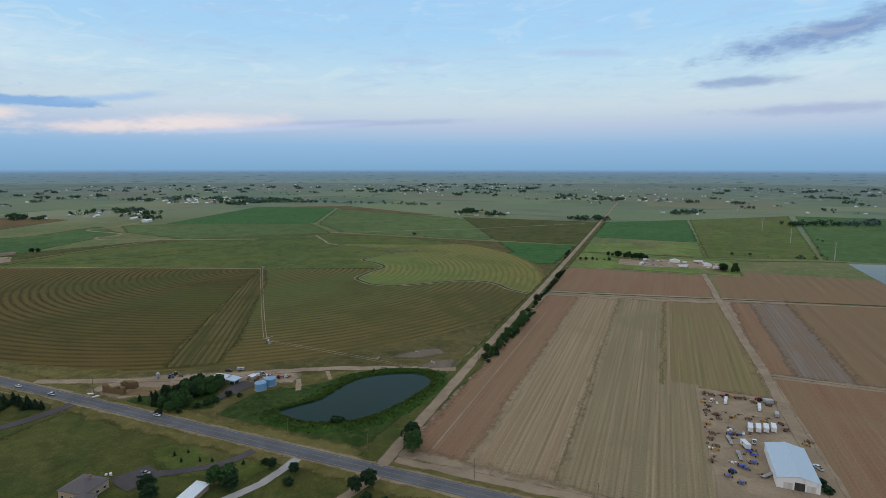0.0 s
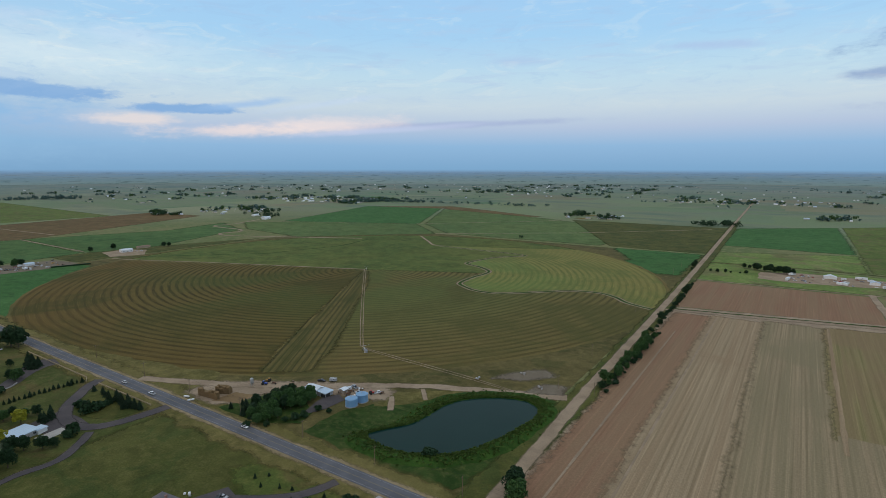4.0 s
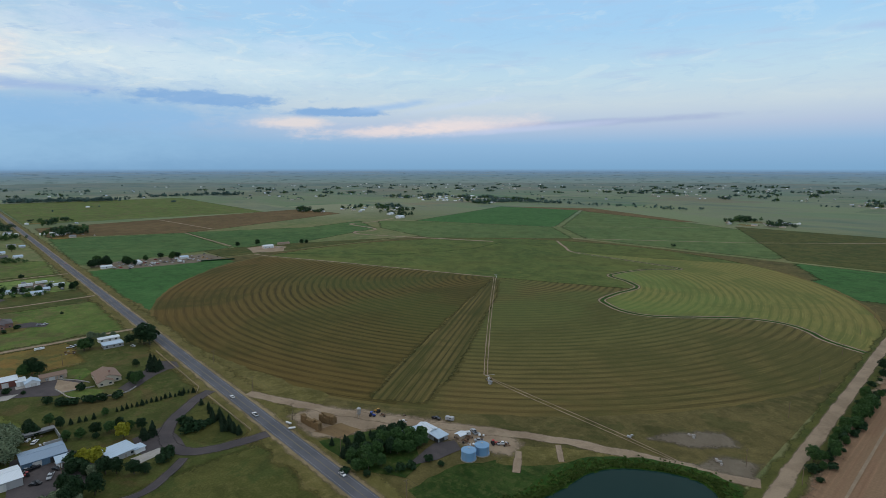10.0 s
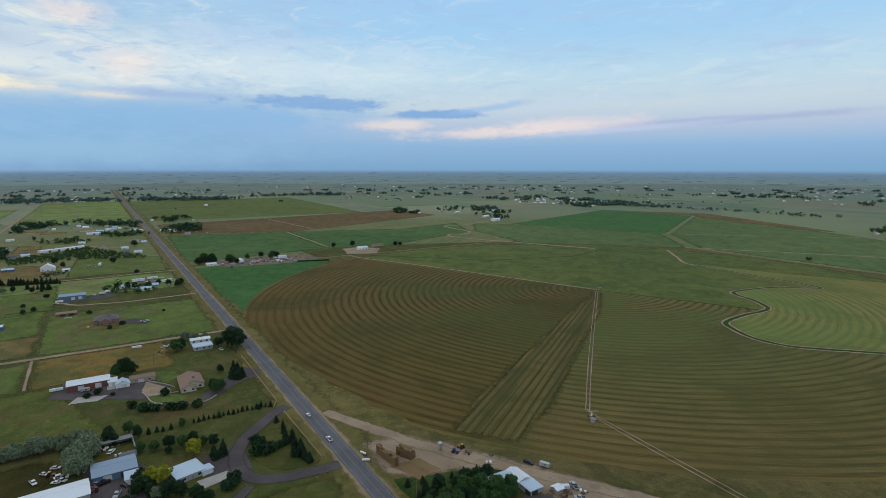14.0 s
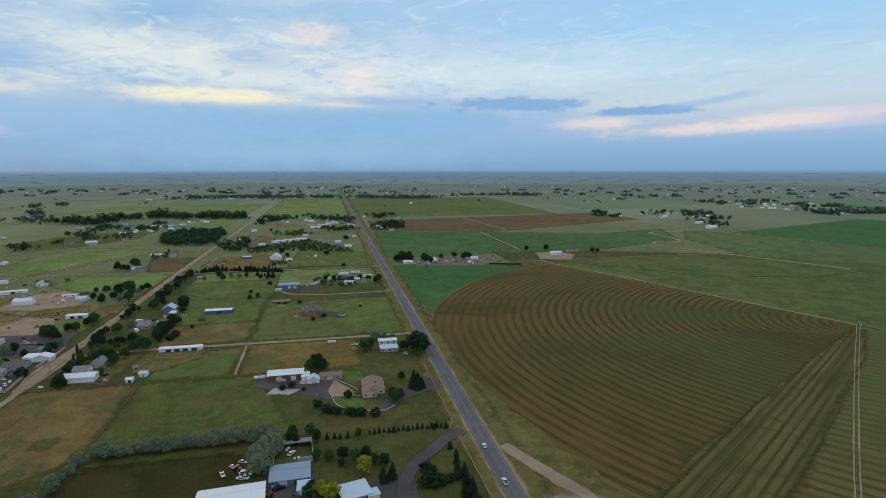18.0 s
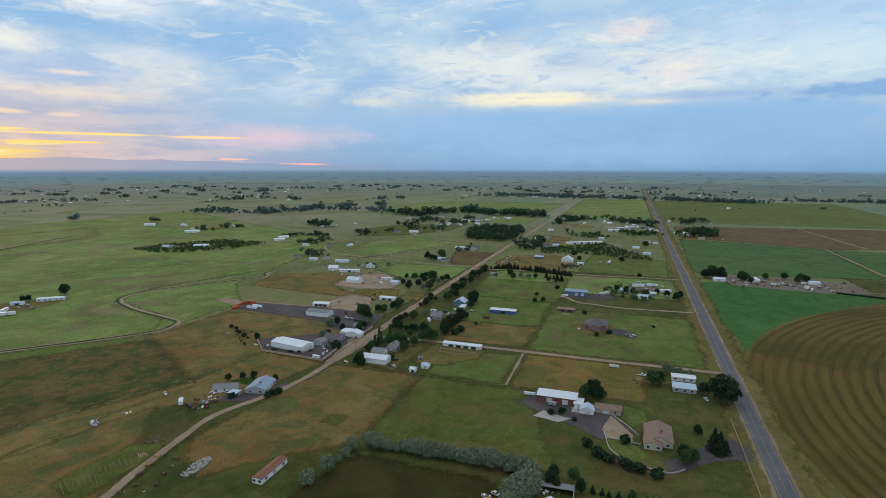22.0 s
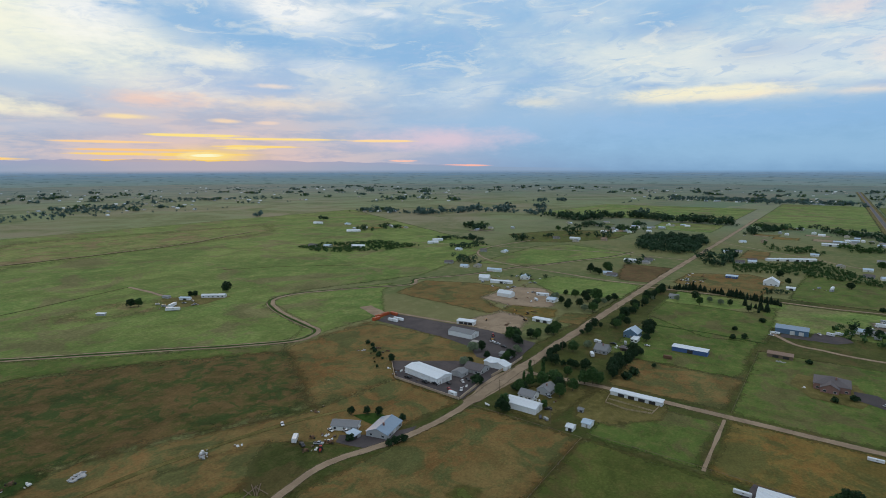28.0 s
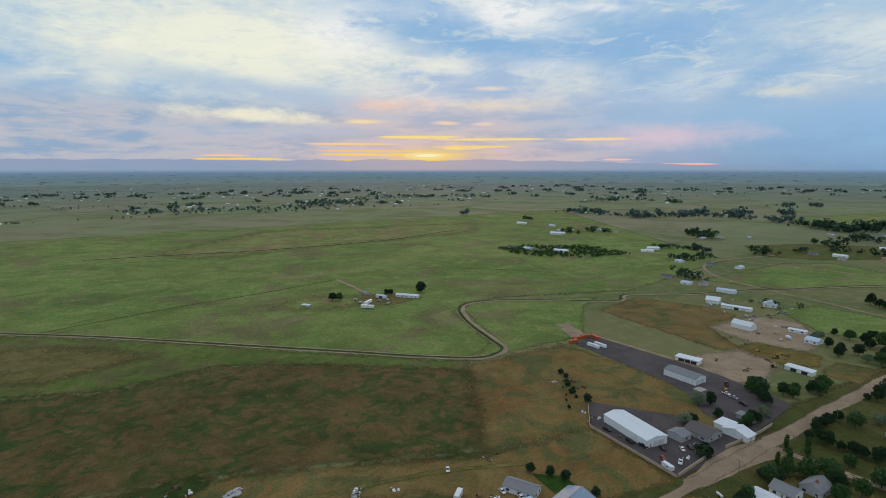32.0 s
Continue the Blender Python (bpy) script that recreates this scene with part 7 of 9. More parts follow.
# the looping drive: white-roofed house, conifers, yellow trees
building("white_roof_house", "low house with a flat pale blue roof", "house", -233, -71, 12, 13, 3.0, WALL_GREY, ROOF_PALE, "flat", rz=14, windows="nneess", doors="ed")
building("house_garage", "low garage with a flat pale roof", "garage", -230, -63, 5, 5, 2.6, WALL_WHITE, ROOF_PALE, "flat", rz=14, doors="ng")
plot("house_slab", [(-224, -68), (-226, -54), (-219, -53), (-216, -66)], 0.30, CONCRETE, "pale concrete drive slab", "yard", 0.2, soft=0)
tree("gold", -249, -65, 1.2), tree("gold", -231, -82, 1.25), tree("gold", -236, -86, 0.9)
for i, (x, y, s) in enumerate(((-265, -82, 0.55), (-265, -75, 0.6), (-262, -69, 0.55), (-264, -64, 0.62), (-258, -60, 0.5), (-255, -55, 0.6), (-268, -88, 0.5), (-259, -76, 0.4))):
    tree(("broad", "dark")[i % 2], x, y, s)
tree("pine", -242, -53, 1.15), tree("pine", -244, -57, 0.9), tree("pine", -240, -57, 0.9)
for x, y, s in ((-264, -20, 0.6), (-258, -18, 0.5), (-254, -19, 0.75), (-249, -20, 0.6), (-243, -21, 0.8), (-237, -19, 0.95), (-233, -19, 0.9), (-229, -20, 1.0), (-225, -18, 0.9), (-220, -20, 1.0), (-216, -19, 0.95), (-212, -18, 0.9), (-236, -23, 0.7), (-222, -23, 0.8)):
    tree("pine", x, y, s)
for x, y, s in ((-246, -36, 2.2), (-243, -34, 1.7), (-233, -38, 2.4), (-232, -34, 2.2), (-234, -31, 2.0), (-235, -27, 1.7), (-236, -24, 1.3), (-240, -36, 1.5)):
    tree("bush", x, y, s)
for i in range(16):
    tree("pine", -289 + 0.6 * math.sin(i * 1.7), -60 + i * 2.7, 0.36 + 0.08 * (i % 3))
for x, y, s in ((-288, -83, 0.5), (-288, -79, 0.5), (-287, -76, 0.45), (-287, -72, 0.6), (-287, -24, 0.55), (-287, -17, 0.5)):
    tree("pine", x, y, s)
tree("broad", -288, -66, 0.45), tree("broad", -295, -92, 0.62), tree("dark", -286, -88, 0.62)
for x, y, s in ((-222, -87, 0.6), (-217, -80, 0.75), (-214, -76, 0.7), (-208, -70, 0.7), (-205, -66, 0.5), (-226, -92, 0.6)):
    tree("dark", x, y, s)
row("bush", -240, -90, -216, -84, 6, 1.8, 1.5)
grove(("dark", "sage"), -224, -98, -198, -82, 9, 0.75, 6)
tree("bush", -213, -54, 2.6), tree("bush", -210, -57, 2.0)
grove(("sage",), -208, -112, -188, -98, 5, 0.9, 7)

# workshops behind the olive willows
building("workshop", "long workshop with a white metal roof", "workshop", -238, -124, 14, 28, 4.2, WALL_GREY, ROOF_WHITE, ridge="y", pitch=0.16, rz=4, doors="egeg")
building("workshop", "blue-roofed workshop with grey walls", "workshop", -253, -100, 14, 18, 3.8, WALL_SLATE, ROOF_BLUE, ridge="y", pitch=0.16, rz=2, doors="egeo", windows="n")
building("tin_shed", "small pale tin shed in a yard", "shed", -241, -93, 7, 6, 3.0, WALL_WHITE, ROOF_PALE, "mono", doors="eo")


def ruin(x, y, lx, ly, h, label):
    """An open, roofless yard of walls."""
    t = thing("walled_yard", label, "walled yard", pose(x, y, 0.2, 0, 0, 3))
    for cx, cy, sx, sy in ((0, -ly / 2, lx, 0.3), (0, ly / 2, lx, 0.3), (-lx / 2, 0, 0.3, ly), (lx / 2, ly * 0.3, 0.3, ly * 0.4)):
        bm = bmesh.new()
        quad_box(bm, cx, cy, h / 2, sx, sy, h)
        part("wall", bm, WALL_GREY, t)
    for i in range(5):
        bm = bmesh.new()
        tube(bm, (-lx / 2, -ly / 2 + ly * i / 4, h), (-lx / 2 + 4.5, -ly / 2 + ly * i / 4, h), 0.1, 0.1, 5)
        part("beam", bm, WOOD, t)
    bm = bmesh.new()
    quad_box(bm, -lx / 2 + 2.2, 0, h + 0.1, 4.6, ly, 0.14)
    part("lean_to_roof", bm, ROOF_GREY, t)


ruin(-276, -100, 20, 19, 2.8, "open walled storage yard with a lean-to")
scatter(("junk_a", "junk_b", "junk_c", "car_white"), -284, -108, -268, -92, 10, 31)
scatter(("pickup_black", "car_black", "pickup_silver", "tractor_red", "junk_a"), -246, -108, -228, -92, 8, 32)
scatter(("car_white", "junk_b", "pickup_white", "junk_a", "loader", "junk_c"), -270, -130, -256, -118, 14, 33)
stand("pickup_white", -262, -132, 20), stand("car_white", -272, -124, 70)
row("sage", -292, -200, -293, -112, 30, 0.85, 1.5)
row("sage", -294, -196, -296, -114, 16, 0.75, 1.5)
row("sage", -290, -113, -258, -116, 12, 1.05, 2.0)
row("sage", -284, -108, -262, -112, 6, 1.0, 2.0)
row("sage", -290, -204, -266, -206, 5, 0.75, 1.5)
tree("sage", -263, -205, 1.2), tree("sage", -250, -208, 1.0)
row("dark", -300, -104, -282, -98, 4, 0.6, 1.5)

# brown-roofed house with its gardens, red barn
building("ranch_house", "ranch house with a brown shingle gable roof", "house", -352, -53, 20, 14, 3.0, WALL_CREAM, ROOF_BROWN, ridge="x", pitch=0.38, windows="nnneeesss", doors="ed", chimney=True)
building("house_wing", "front wing of a ranch house with a brown gable", "house", -342, -56, 9, 9, 2.9, WALL_CREAM, ROOF_BROWN, ridge="x", pitch=0.38, windows="ees")
building("red_barn", "long brick-red metal barn with a pale roof", "barn", -383, -111, 11, 24, 4.4, WALL_RED, ROOF_WHITE, ridge="y", pitch=0.2, doors="egeg")
building("barn_annex", "white annex at the end of a red barn", "shed", -378, -97.5, 8, 5, 3.4, WALL_WHITE, ROOF_WHITE, "mono", doors="eg")
building("garden_shed", "white gabled garden shed", "shed", -372, -92, 7, 8, 2.8, WALL_WHITE, ROOF_PALE, ridge="x", pitch=0.5, doors="eg")
building("stable", "tan stable with white crossed doors", "stable", -377, -80, 8, 15, 3.0, WALL_TAN, ROOF_BROWN, ridge="y", doors="edegeded", windows="ee")
plot("barn_apron", rect(-376, -101, -369, -95), 0.30, CONCRETE, "concrete apron before a barn", "yard", 0.1, soft=0)
plot("gravel_heap", [(-366, -118), (-356, -122), (-352, -106), (-360, -100)], 0.30, CONCRETE, "spread of pale rubble", "ground", 1.2)
stand("stock", -374, -113, 80, 0.3), stand("tractor_red", -374.5, -111, 80, 0.3, 0.8)
stand("semi", -385, -129, 90, 0.28, 0.6)
tree("dark", -393, -90, 1.1), tree("dark", -389, -86, 0.85), tree("broad", -391, -95, 0.85)
plot("garden_lawn", [(-344, -80), (-332, -79), (-322, -72), (-317, -60), (-316, -50), (-324, -50), (-338, -64), (-343, -68)], 0.29, LAWN, "clipped lawn round a house", "lawn", 0.4, soft=0.8)
plot("garden_lawn", [(-388, -71), (-384, -60), (-372, -58), (-360, -66), (-372, -73)], 0.29, LAWN, "small square lawn", "lawn", 0.2, soft=0.6)


def low_wall(name, points, h, w, mat, label):
    t = thing(name, label, "wall", pose(0, 0, 0.2))
    for (x0, y0), (x1, y1) in zip(points, points[1:]):
        bm = bmesh.new()
        d = math.hypot(x1 - x0, y1 - y0)
        quad_box(bm, (x0 + x1) / 2, (y0 + y1) / 2, h / 2, d + w * 0.5, w, h, math.atan2(y1 - y0, x1 - x0))
        part("segment", bm, mat, t)
    return t


low_wall("garden_wall", spline([(-352, -82), (-344, -80), (-333, -78), (-325, -73), (-319, -64), (-316, -50), (-322, -42)], n=4), 0.7, 0.5, CONCRETE, "curving pale garden wall")
low_wall("garden_wall", [(-372, -77), (-360, -68), (-351, -63)], 0.6, 0.4, CONCRETE, "low pale garden wall")
low_wall("garden_wall", [(-343, -79), (-342, -70), (-341, -62)], 0.6, 0.4, CONCRETE, "low pale garden wall")
for x, y in ((-320, -80), (-318, -77), (-317, -70), (-314, -68), (-313, -63), (-311, -55), (-322, -83), (-330, -89), (-340, -70)):
    tree("bush", x, y, 1.9)
tree("broad", -327, -41, 0.7), tree("broad", -331, -38, 0.65), tree("dark", -334, -42, 0.6)
tree("pine", -347, -26, 1.55), tree("pine", -343, -24, 1.3), tree("pine", -350, -23, 1.3), tree("pine", -345, -21, 1.1), tree("dark", -363, -32, 0.6)
tree("bush", -366, -106, 1.6), tree("bush", -362, -112, 1.4), tree("bush", -358, -98, 1.0)
for x, y in ((-366, -66), (-369, -69), (-362, -70)):
    stand("junk_c", x, y, x * 7, 0.3, 0.6)


def fence(name, points, gap, rails, h, mat, label, thick=0.09):
    t = thing(name, label, "fence", pose(0, 0, 0.2))
    bm = bmesh.new()
    quad_box(bm, 0, 0, h / 2, thick * 1.6, thick * 1.6, h)
    post = mesh_of("post", bm, mat)
    for (x0, y0), (x1, y1) in zip(points, points[1:]):
        d = math.hypot(x1 - x0, y1 - y0)
        n = max(1, int(d / gap))
        for i in range(n + 1):
            ob = part("post", post, None, t)
            ob.location = (x0 + (x1 - x0) * i / n, y0 + (y1 - y0) * i / n, 0)
        for k in range(rails):
            bm = bmesh.new()
            quad_box(bm, (x0 + x1) / 2, (y0 + y1) / 2, h * (0.45 + 0.42 * k / max(1, rails - 1)) if rails > 1 else h * 0.8, d, thick, 0.16, math.atan2(y1 - y0, x1 - x0))
            part("rail", bm, mat, t)
    return t


fence("rail_fence", [(-388, -12), (-340, -12), (-292, -12)], 3.0, 3, 1.4, PALE_WOOD, "pale wooden rail fence along the road", 0.16)
fence("rail_fence", [(-292, -12), (-284, -16)], 3.0, 3, 1.4, PALE_WOOD, "short return of pale rail fence", 0.16)
fence("rail_fence", [(-274, -12.5), (-212, -11.5)], 3.0, 3, 1.4, PALE_WOOD, "pale wooden rail fence by a drive", 0.16)

# two white houses at the lane's end
building("mobile_home", "long white mobile home", "house", -446, -33, 7, 15, 2.8, WALL_WHITE, ROOF_WHITE, ridge="y", pitch=0.15, windows="eeens", doors="ed")
building("flat_roof_house", "grey house with a pale flat roof", "house", -427, -34, 10, 14, 3.0, WALL_GREY, ROOF_PALE, "flat", windows="eeenns", doors="nd")
tree("dark", -415, -14, 1.5), tree("dark", -409, -11, 1.35), tree("broad", -419, -9, 1.3), tree("dark", -424, -22, 0.75), tree("broad", -429, -53, 0.95), tree("dark", -432, -49, 0.8)
row("sage", -455, -46, -454, -26, 4, 0.85, 2)
stand("pickup_white", -444, -60, 80), stand("car_silver", -446, -56, 80), stand("semi", -455, -79, 90, 0.28, 0.55), stand("car_white", -414, -22, 20)
scatter(("junk_a", "junk_c"), -440, -66, -424, -56, 6, 41)

# crossroads: long shed, corral, cottages, white shed
building("loafing_shed", "long white open-fronted loafing shed", "shed", -461, -198, 4.5, 32, 2.8, WALL_WHITE, ROOF_WHITE, "mono", doors="eoeoeoeo")
fence("corral_fence", [(-458, -214), (-444, -212), (-441, -198), (-444, -184), (-458, -183)], 3.0, 3, 1.5, PALE_WOOD, "pale plank corral on bare ground")
fence("corral_fence", [(-450, -212), (-448, -184)], 3.0, 3, 1.5, PALE_WOOD, "pale plank corral divider")
fence("field_fence", [(-392, -278), (-392, -207), (-298, -205)], 6.0, 1, 1.2, WOOD, "thin wooden field fence")
fence("field_fence", [(-398, -206), (-398, -150), (-396, -62)], 6.0, 1, 1.2, WOOD, "thin wooden paddock fence")
fence("field_fence", [(-612, -146), (-474, -146)], 6.0, 1, 1.2, WOOD, "thin wooden pasture fence")
building("small_shed", "small white gabled shed in a corral", "shed", -399, -216, 5, 4, 2.4, WALL_WHITE, ROOF_WHITE, doors="eo")
building("small_shed", "small white gabled shed in a corral", "shed", -409, -210, 6, 5, 2.6, WALL_WHITE, ROOF_PALE, doors="ed")
building("small_shed", "tiny grey animal shed", "shed", -424, -220, 3, 3, 2.0, WALL_GREY, ROOF_GREY, doors="eo")
building("storage_shed", "white steel storage shed", "shed", -408, -251, 10, 22, 4.0, WALL_WHITE, ROOF_WHITE, ridge="y", pitch=0.24, doors="ngnd")
building("cottage", "small white cottage with a grey roof", "house", -424, -255, 9, 10, 3.0, WALL_WHITE, ROOF_GREY, ridge="y", pitch=0.5, windows="eens", doors="ed")
building("cottage", "grey-roofed cottage with dormer", "house", -438, -249, 11, 9, 3.4, WALL_GREY, ROOF_GREY, ridge="x", pitch=0.55, windows="eenns", doors="nd", chimney=True)
scatter(("pickup_black", "car_black", "junk_b", "pickup_silver", "junk_a"), -432, -248, -410, -232, 7, 42)
stand("car_black", -402, -236, 30), stand("stock", -401, -232, 60, 0.28, 0.7)
gas_tank(-398, -270, 70)
row("dark", -398, -262, -396, -254, 2, 0.6, 1), tree("dark", -446, -243, 0.9), tree("broad", -452, -247, 0.8), tree("dark", -432, -262, 0.6), tree("poplar", -443, -268, 0.75), tree("poplar", -448, -265, 0.85), tree("broad", -440, -262, 0.7)
tree("bush", -430, -268, 1.8)
for x, y, s in ((-446, -256, 0.9), (-436, -239, 0.85), (-455, -252, 0.9), (-428, -264, 0.7), (-450, -236, 0.75), (-415, -240, 0.5), (-402, -260, 0.7)):
    tree("broad", x, y, s)

# ---- lane side: houses, scrap, timber, rubble ----
building("lane_house", "long white house with a grey shingle roof", "house", -327, -320, 8, 15, 2.9, WALL_WHITE, ROOF_GREY, ridge="y", pitch=0.4, rz=28, windows="eeenn", doors="ed")
building("lane_house", "broad grey house with a pale grey roof", "house", -337, -300, 18, 13, 3.0, WALL_GREY, ROOF_BLUE, ridge="x", pitch=0.36, rz=14, windows="eennn", doors="ng", chimney=True)
building("canopy", "small blue canopy over a car", "carport", -322, -309, 5, 6, 2.3, WALL_GREY, ROOF_PALE, "mono", doors="eono")
plot("house_lawn", [(-340, -328), (-352, -318), (-350, -306), (-338, -310)], 0.28, BANK, "dark green lawn behind a house", "lawn", 0.6)
for x, y in ((-346, -322), (-349, -315), (-340, -329)):
    tree("dark", x, y, 0.5)
tree("bush", -353, -300, 1.4), tree("bush", -330, -286, 1.6), tree("bush", -334, -284, 1.5), tree("bush", -326, -287, 1.3), tree("bush", -318, -308, 1.6)
stand("camper", -300, -331, 40, 0.22, 1.1), stand("pickup_black", -299, -324, 70, 0.22), stand("tool_rust", -296, -318, 20, 0.22), stand("car_white", -308, -352, 60, 0.22)
stand("car_white", -319, -324, 80), stand("pickup_white", -323, -316, 80), stand("car_white", -332, -294, 10), stand("pickup_silver", -305, -318, 120, 0.22), stand("tractor_red", -301, -312, 40, 0.22)
scatter(("junk_a", "junk_b", "junk_c", "tool_rust", "junk_b"), -318, -334, -300, -312, 9, 51, 0.22)
scatter(("junk_a", "junk_c"), -350, -352, -330, -342, 4, 52, 0.22)
building("house_trailer", "long house trailer with a red-brown roof", "trailer", -254, -231, 20, 5.2, 2.7, WALL_WHITE, ROOF_RUST, ridge="x", pitch=0.2, windows="nnnee", doors="nd", over=0.25)
building("old_trailer", "old white trailer with a rusty roof", "trailer", -181, -357, 4, 13, 2.8, WALL_TAN, ROOF_WHITE, ridge="y", pitch=0.12, rz=64, over=0.15, windows="ee")
tree("dark", -189, -362, 0.42)


def rubble(x, y, lx, ly, n, rz, mat, label, big=1.0):
    t = thing("rubble_pile", label, "rubble", pose(x, y, 0.2, 0, 0, rz))
    r = random.Random(n)
    shapes = []
    for k in range(4):
        bm = bmesh.new()
        quad_box(bm, 0, 0, 0.2, 1.1, 0.8, 0.4)
        for v in bm.verts:
            v.co += Vector([r.uniform(-0.16, 0.16) for _ in range(3)])
        shapes.append(mesh_of("slab", bm, mat))
    for i in range(n):
        a, q = r.uniform(0, 6.28), math.sqrt(r.random())
        ob = part("slab", shapes[i % 4], None, t)
        k = r.uniform(0.5, 1.4) * big
        ob.matrix_basis = pose(math.cos(a) * q * lx / 2, math.sin(a) * q * ly / 2, r.uniform(0, 0.5) * (1 - q), r.uniform(-25, 25), r.uniform(-25, 25), r.uniform(0, 360)) @ Matrix.Scale(k, 4)


rubble(-246, -268, 19, 7, 130, 0, CONCRETE, "heap of broken pale concrete")
rubble(-217, -387, 9, 6, 60, 30, STEEL, "heap of grey broken slabs", 1.2)
rubble(-263, -357, 9, 4, 24, 60, STEEL, "scatter of pale sheets", 1.0)
rubble(-428, -404, 4, 3, 10, 0, STEEL, "few pale stones in the weeds", 0.8)


def timbers(x, y, n, length, spread, rz, label, mat, seed):
    t = thing("timber_pile", label, "timber", pose(x, y, 0.2, 0, 0, rz))
    r = random.Random(seed)
    for i in range(n):
        bm = bmesh.new()
        a = r.uniform(-0.12, 0.12) if seed % 2 else r.uniform(-0.7, 0.7)
        quad_box(bm, r.uniform(-1, 1), (i - n / 2) * spread, 0.16 + 0.1 * (i % 2), length * r.uniform(0.6, 1.1), 0.34, 0.3, a)
        part("beam", bm, mat, t)


timbers(-260, -309, 6, 11, 1.2, 50, "crossed old timbers beside the lane", WOOD, 2)
timbers(-234, -307, 8, 9, 2.2, 60, "parallel old beams lying in grass", WOOD, 3)
timbers(-218, -309, 7, 12, 2.2, 60, "parallel old beams lying in grass", WOOD, 5)
timbers(-246, -302, 5, 6, 0.8, 60, "stack of pale boards", PALE_WOOD, 7)
for x, y in ((-247, -294), (-239, -292), (-232, -289), (-224, -283), (-236, -278), (-242, -280), (-228, -274), (-218, -284), (-248, -283), (-222, -276)):
    stand(("tool_rust", "junk_c", "junk_a", "tool_yellow")[int(abs(x)) % 4], x, y, x * 13, 0.22, 0.85)
scatter(("junk_b", "junk_a"), -290, -362, -262, -350, 3, 54, 0.22)
low_wall("pen_wall", [(-172, -400), (-160, -398), (-152, -392), (-150, -386)], 1.2, 0.6, WALL_GREY, "low grey pen wall with timber rails")
scatter(("junk_b", "junk_c", "stock"), -172, -398, -152, -386, 6, 55, 0.22)
scatter(("junk_b", "junk_a", "tool_rust"), -206, -406, -180, -396, 6, 56, 0.22)

# white hall, gravel yard and its neighbours
building("white_hall", "big white steel hall with a low gable", "hall", -415, -329, 14, 33, 4.6, WALL_WHITE, ROOF_WHITE, ridge="y", pitch=0.2, rz=-9, doors="ngngnd", over=0.3)
building("hall_annex", "grey annex behind a white hall", "shed", -430, -312, 8, 9, 3.2, WALL_GREY, ROOF_GREY, ridge="x", windows="n")
building("grey_house", "grey house with a dark shingle roof", "house", -444, -307, 13, 14, 3.0, WALL_GREY, ROOF_DARK, ridge="y", pitch=0.4, windows="eenn", doors="ed")
building("white_shed", "white shed with an open front", "shed", -462, -305, 9, 8, 3.2, WALL_WHITE, ROOF_WHITE, "mono", doors="no")
building("pale_barn", "pale grey metal barn", "barn", -459, -296, 8, 14, 3.2, WALL_WHITE, ROOF_WHITE, ridge="x", pitch=0.3, doors="nd")
building("lean_shed", "low dark lean-to shed", "shed", -482, -304, 5, 10, 2.6, WALL_GREY, ROOF_GREY, "mono", doors="eo")
low_wall("yard_wall", [(-424, -371), (-399, -346), (-395, -289)], 1.5, 0.3, WALL_TAN, "low tan yard wall")
low_wall("yard_wall", [(-396, -289), (-424, -292)], 1.8, 0.4, WALL_TAN, "pale timber wall along a road")
low_wall("yard_wall", [(-440, -292), (-470, -291), (-486, -292)], 1.8, 0.4, WALL_TAN, "pale timber wall along a road")
for x, y, k, a in ((-406, -316, "pickup_black", 80), (-412, -309, "car_black", 70), (-420, -303, "car_white", 50), (-425, -302, "car_black", 60), (-404, -303, "car_red", 60), (-408, -296, "pickup_white", 30), (-398, -296, "camper", 80),
                   (-404, -338, "pickup_black", 90), (-405, -330, "junk_c", 0), (-404, -323, "pickup_black", 80), (-415, -297, "junk_b", 0), (-430, -300, "pickup_white", 90)):
    stand(k, x, y, a, 0.28)
scatter(("junk_a", "junk_b", "junk_c"), -416, -364, -402, -344, 5, 61)
tree("dark", -421, -368, 0.55), tree("bush", -424, -294, 2.6), tree("dark", -470, -314, 0.6), tree("dark", -452, -318, 0.55), tree("sage", -447, -320, 1.0), tree("sage", -476, -330, 1.15), tree("dark", -482, -326, 0.75)
grove(("dark", "broad"), -484, -303, -470, -296, 6, 0.5, 8)
row("dark", -436, -404, -402, -366, 5, 0.18, 1.5)
row("bush", -445, -415, -420, -375, 7, 1.0, 1.5)
scatter(("junk_a", "junk_c", "tool_rust"), -440, -412, -424, -386, 6, 62, 0.22)
building("long_grey_shed", "long grey steel shed with a white end", "shed", -508, -361, 12, 24, 4.4, WALL_WHITE, ROOF_GREY, ridge="y", pitch=0.3, doors="ngng", over=0.2)
plot("shed_apron", rect(-503, -347, -496, -341), 0.30, CONCRETE, "concrete apron", "yard", 0.1, soft=0)


def container(x, y, rz, mat, label, length=12.0, h=2.6):
    t = thing("shipping_container", label, "container", pose(x, y, 0.28, 0, 0, rz), "containers")
    bm = bmesh.new()
    quad_box(bm, 0, 0, h / 2, length, 2.44, h)
    part("body", bm, mat, t)
    bm = bmesh.new()
    n = int(length / 0.6)
    for i in range(n):
        for s in (-1, 1):
            quad_box(bm, -length / 2 + 0.4 + i * 0.6, s * 1.24, h / 2, 0.28, 0.06, h * 0.86)
    part("ribs", bm, mat, t)
    for s in (-1, 1):
        bm = bmesh.new()
        quad_box(bm, length / 2 + 0.03, s * 0.6, h / 2, 0.06, 1.15, h * 0.9)
        part("door", bm, mat, t)


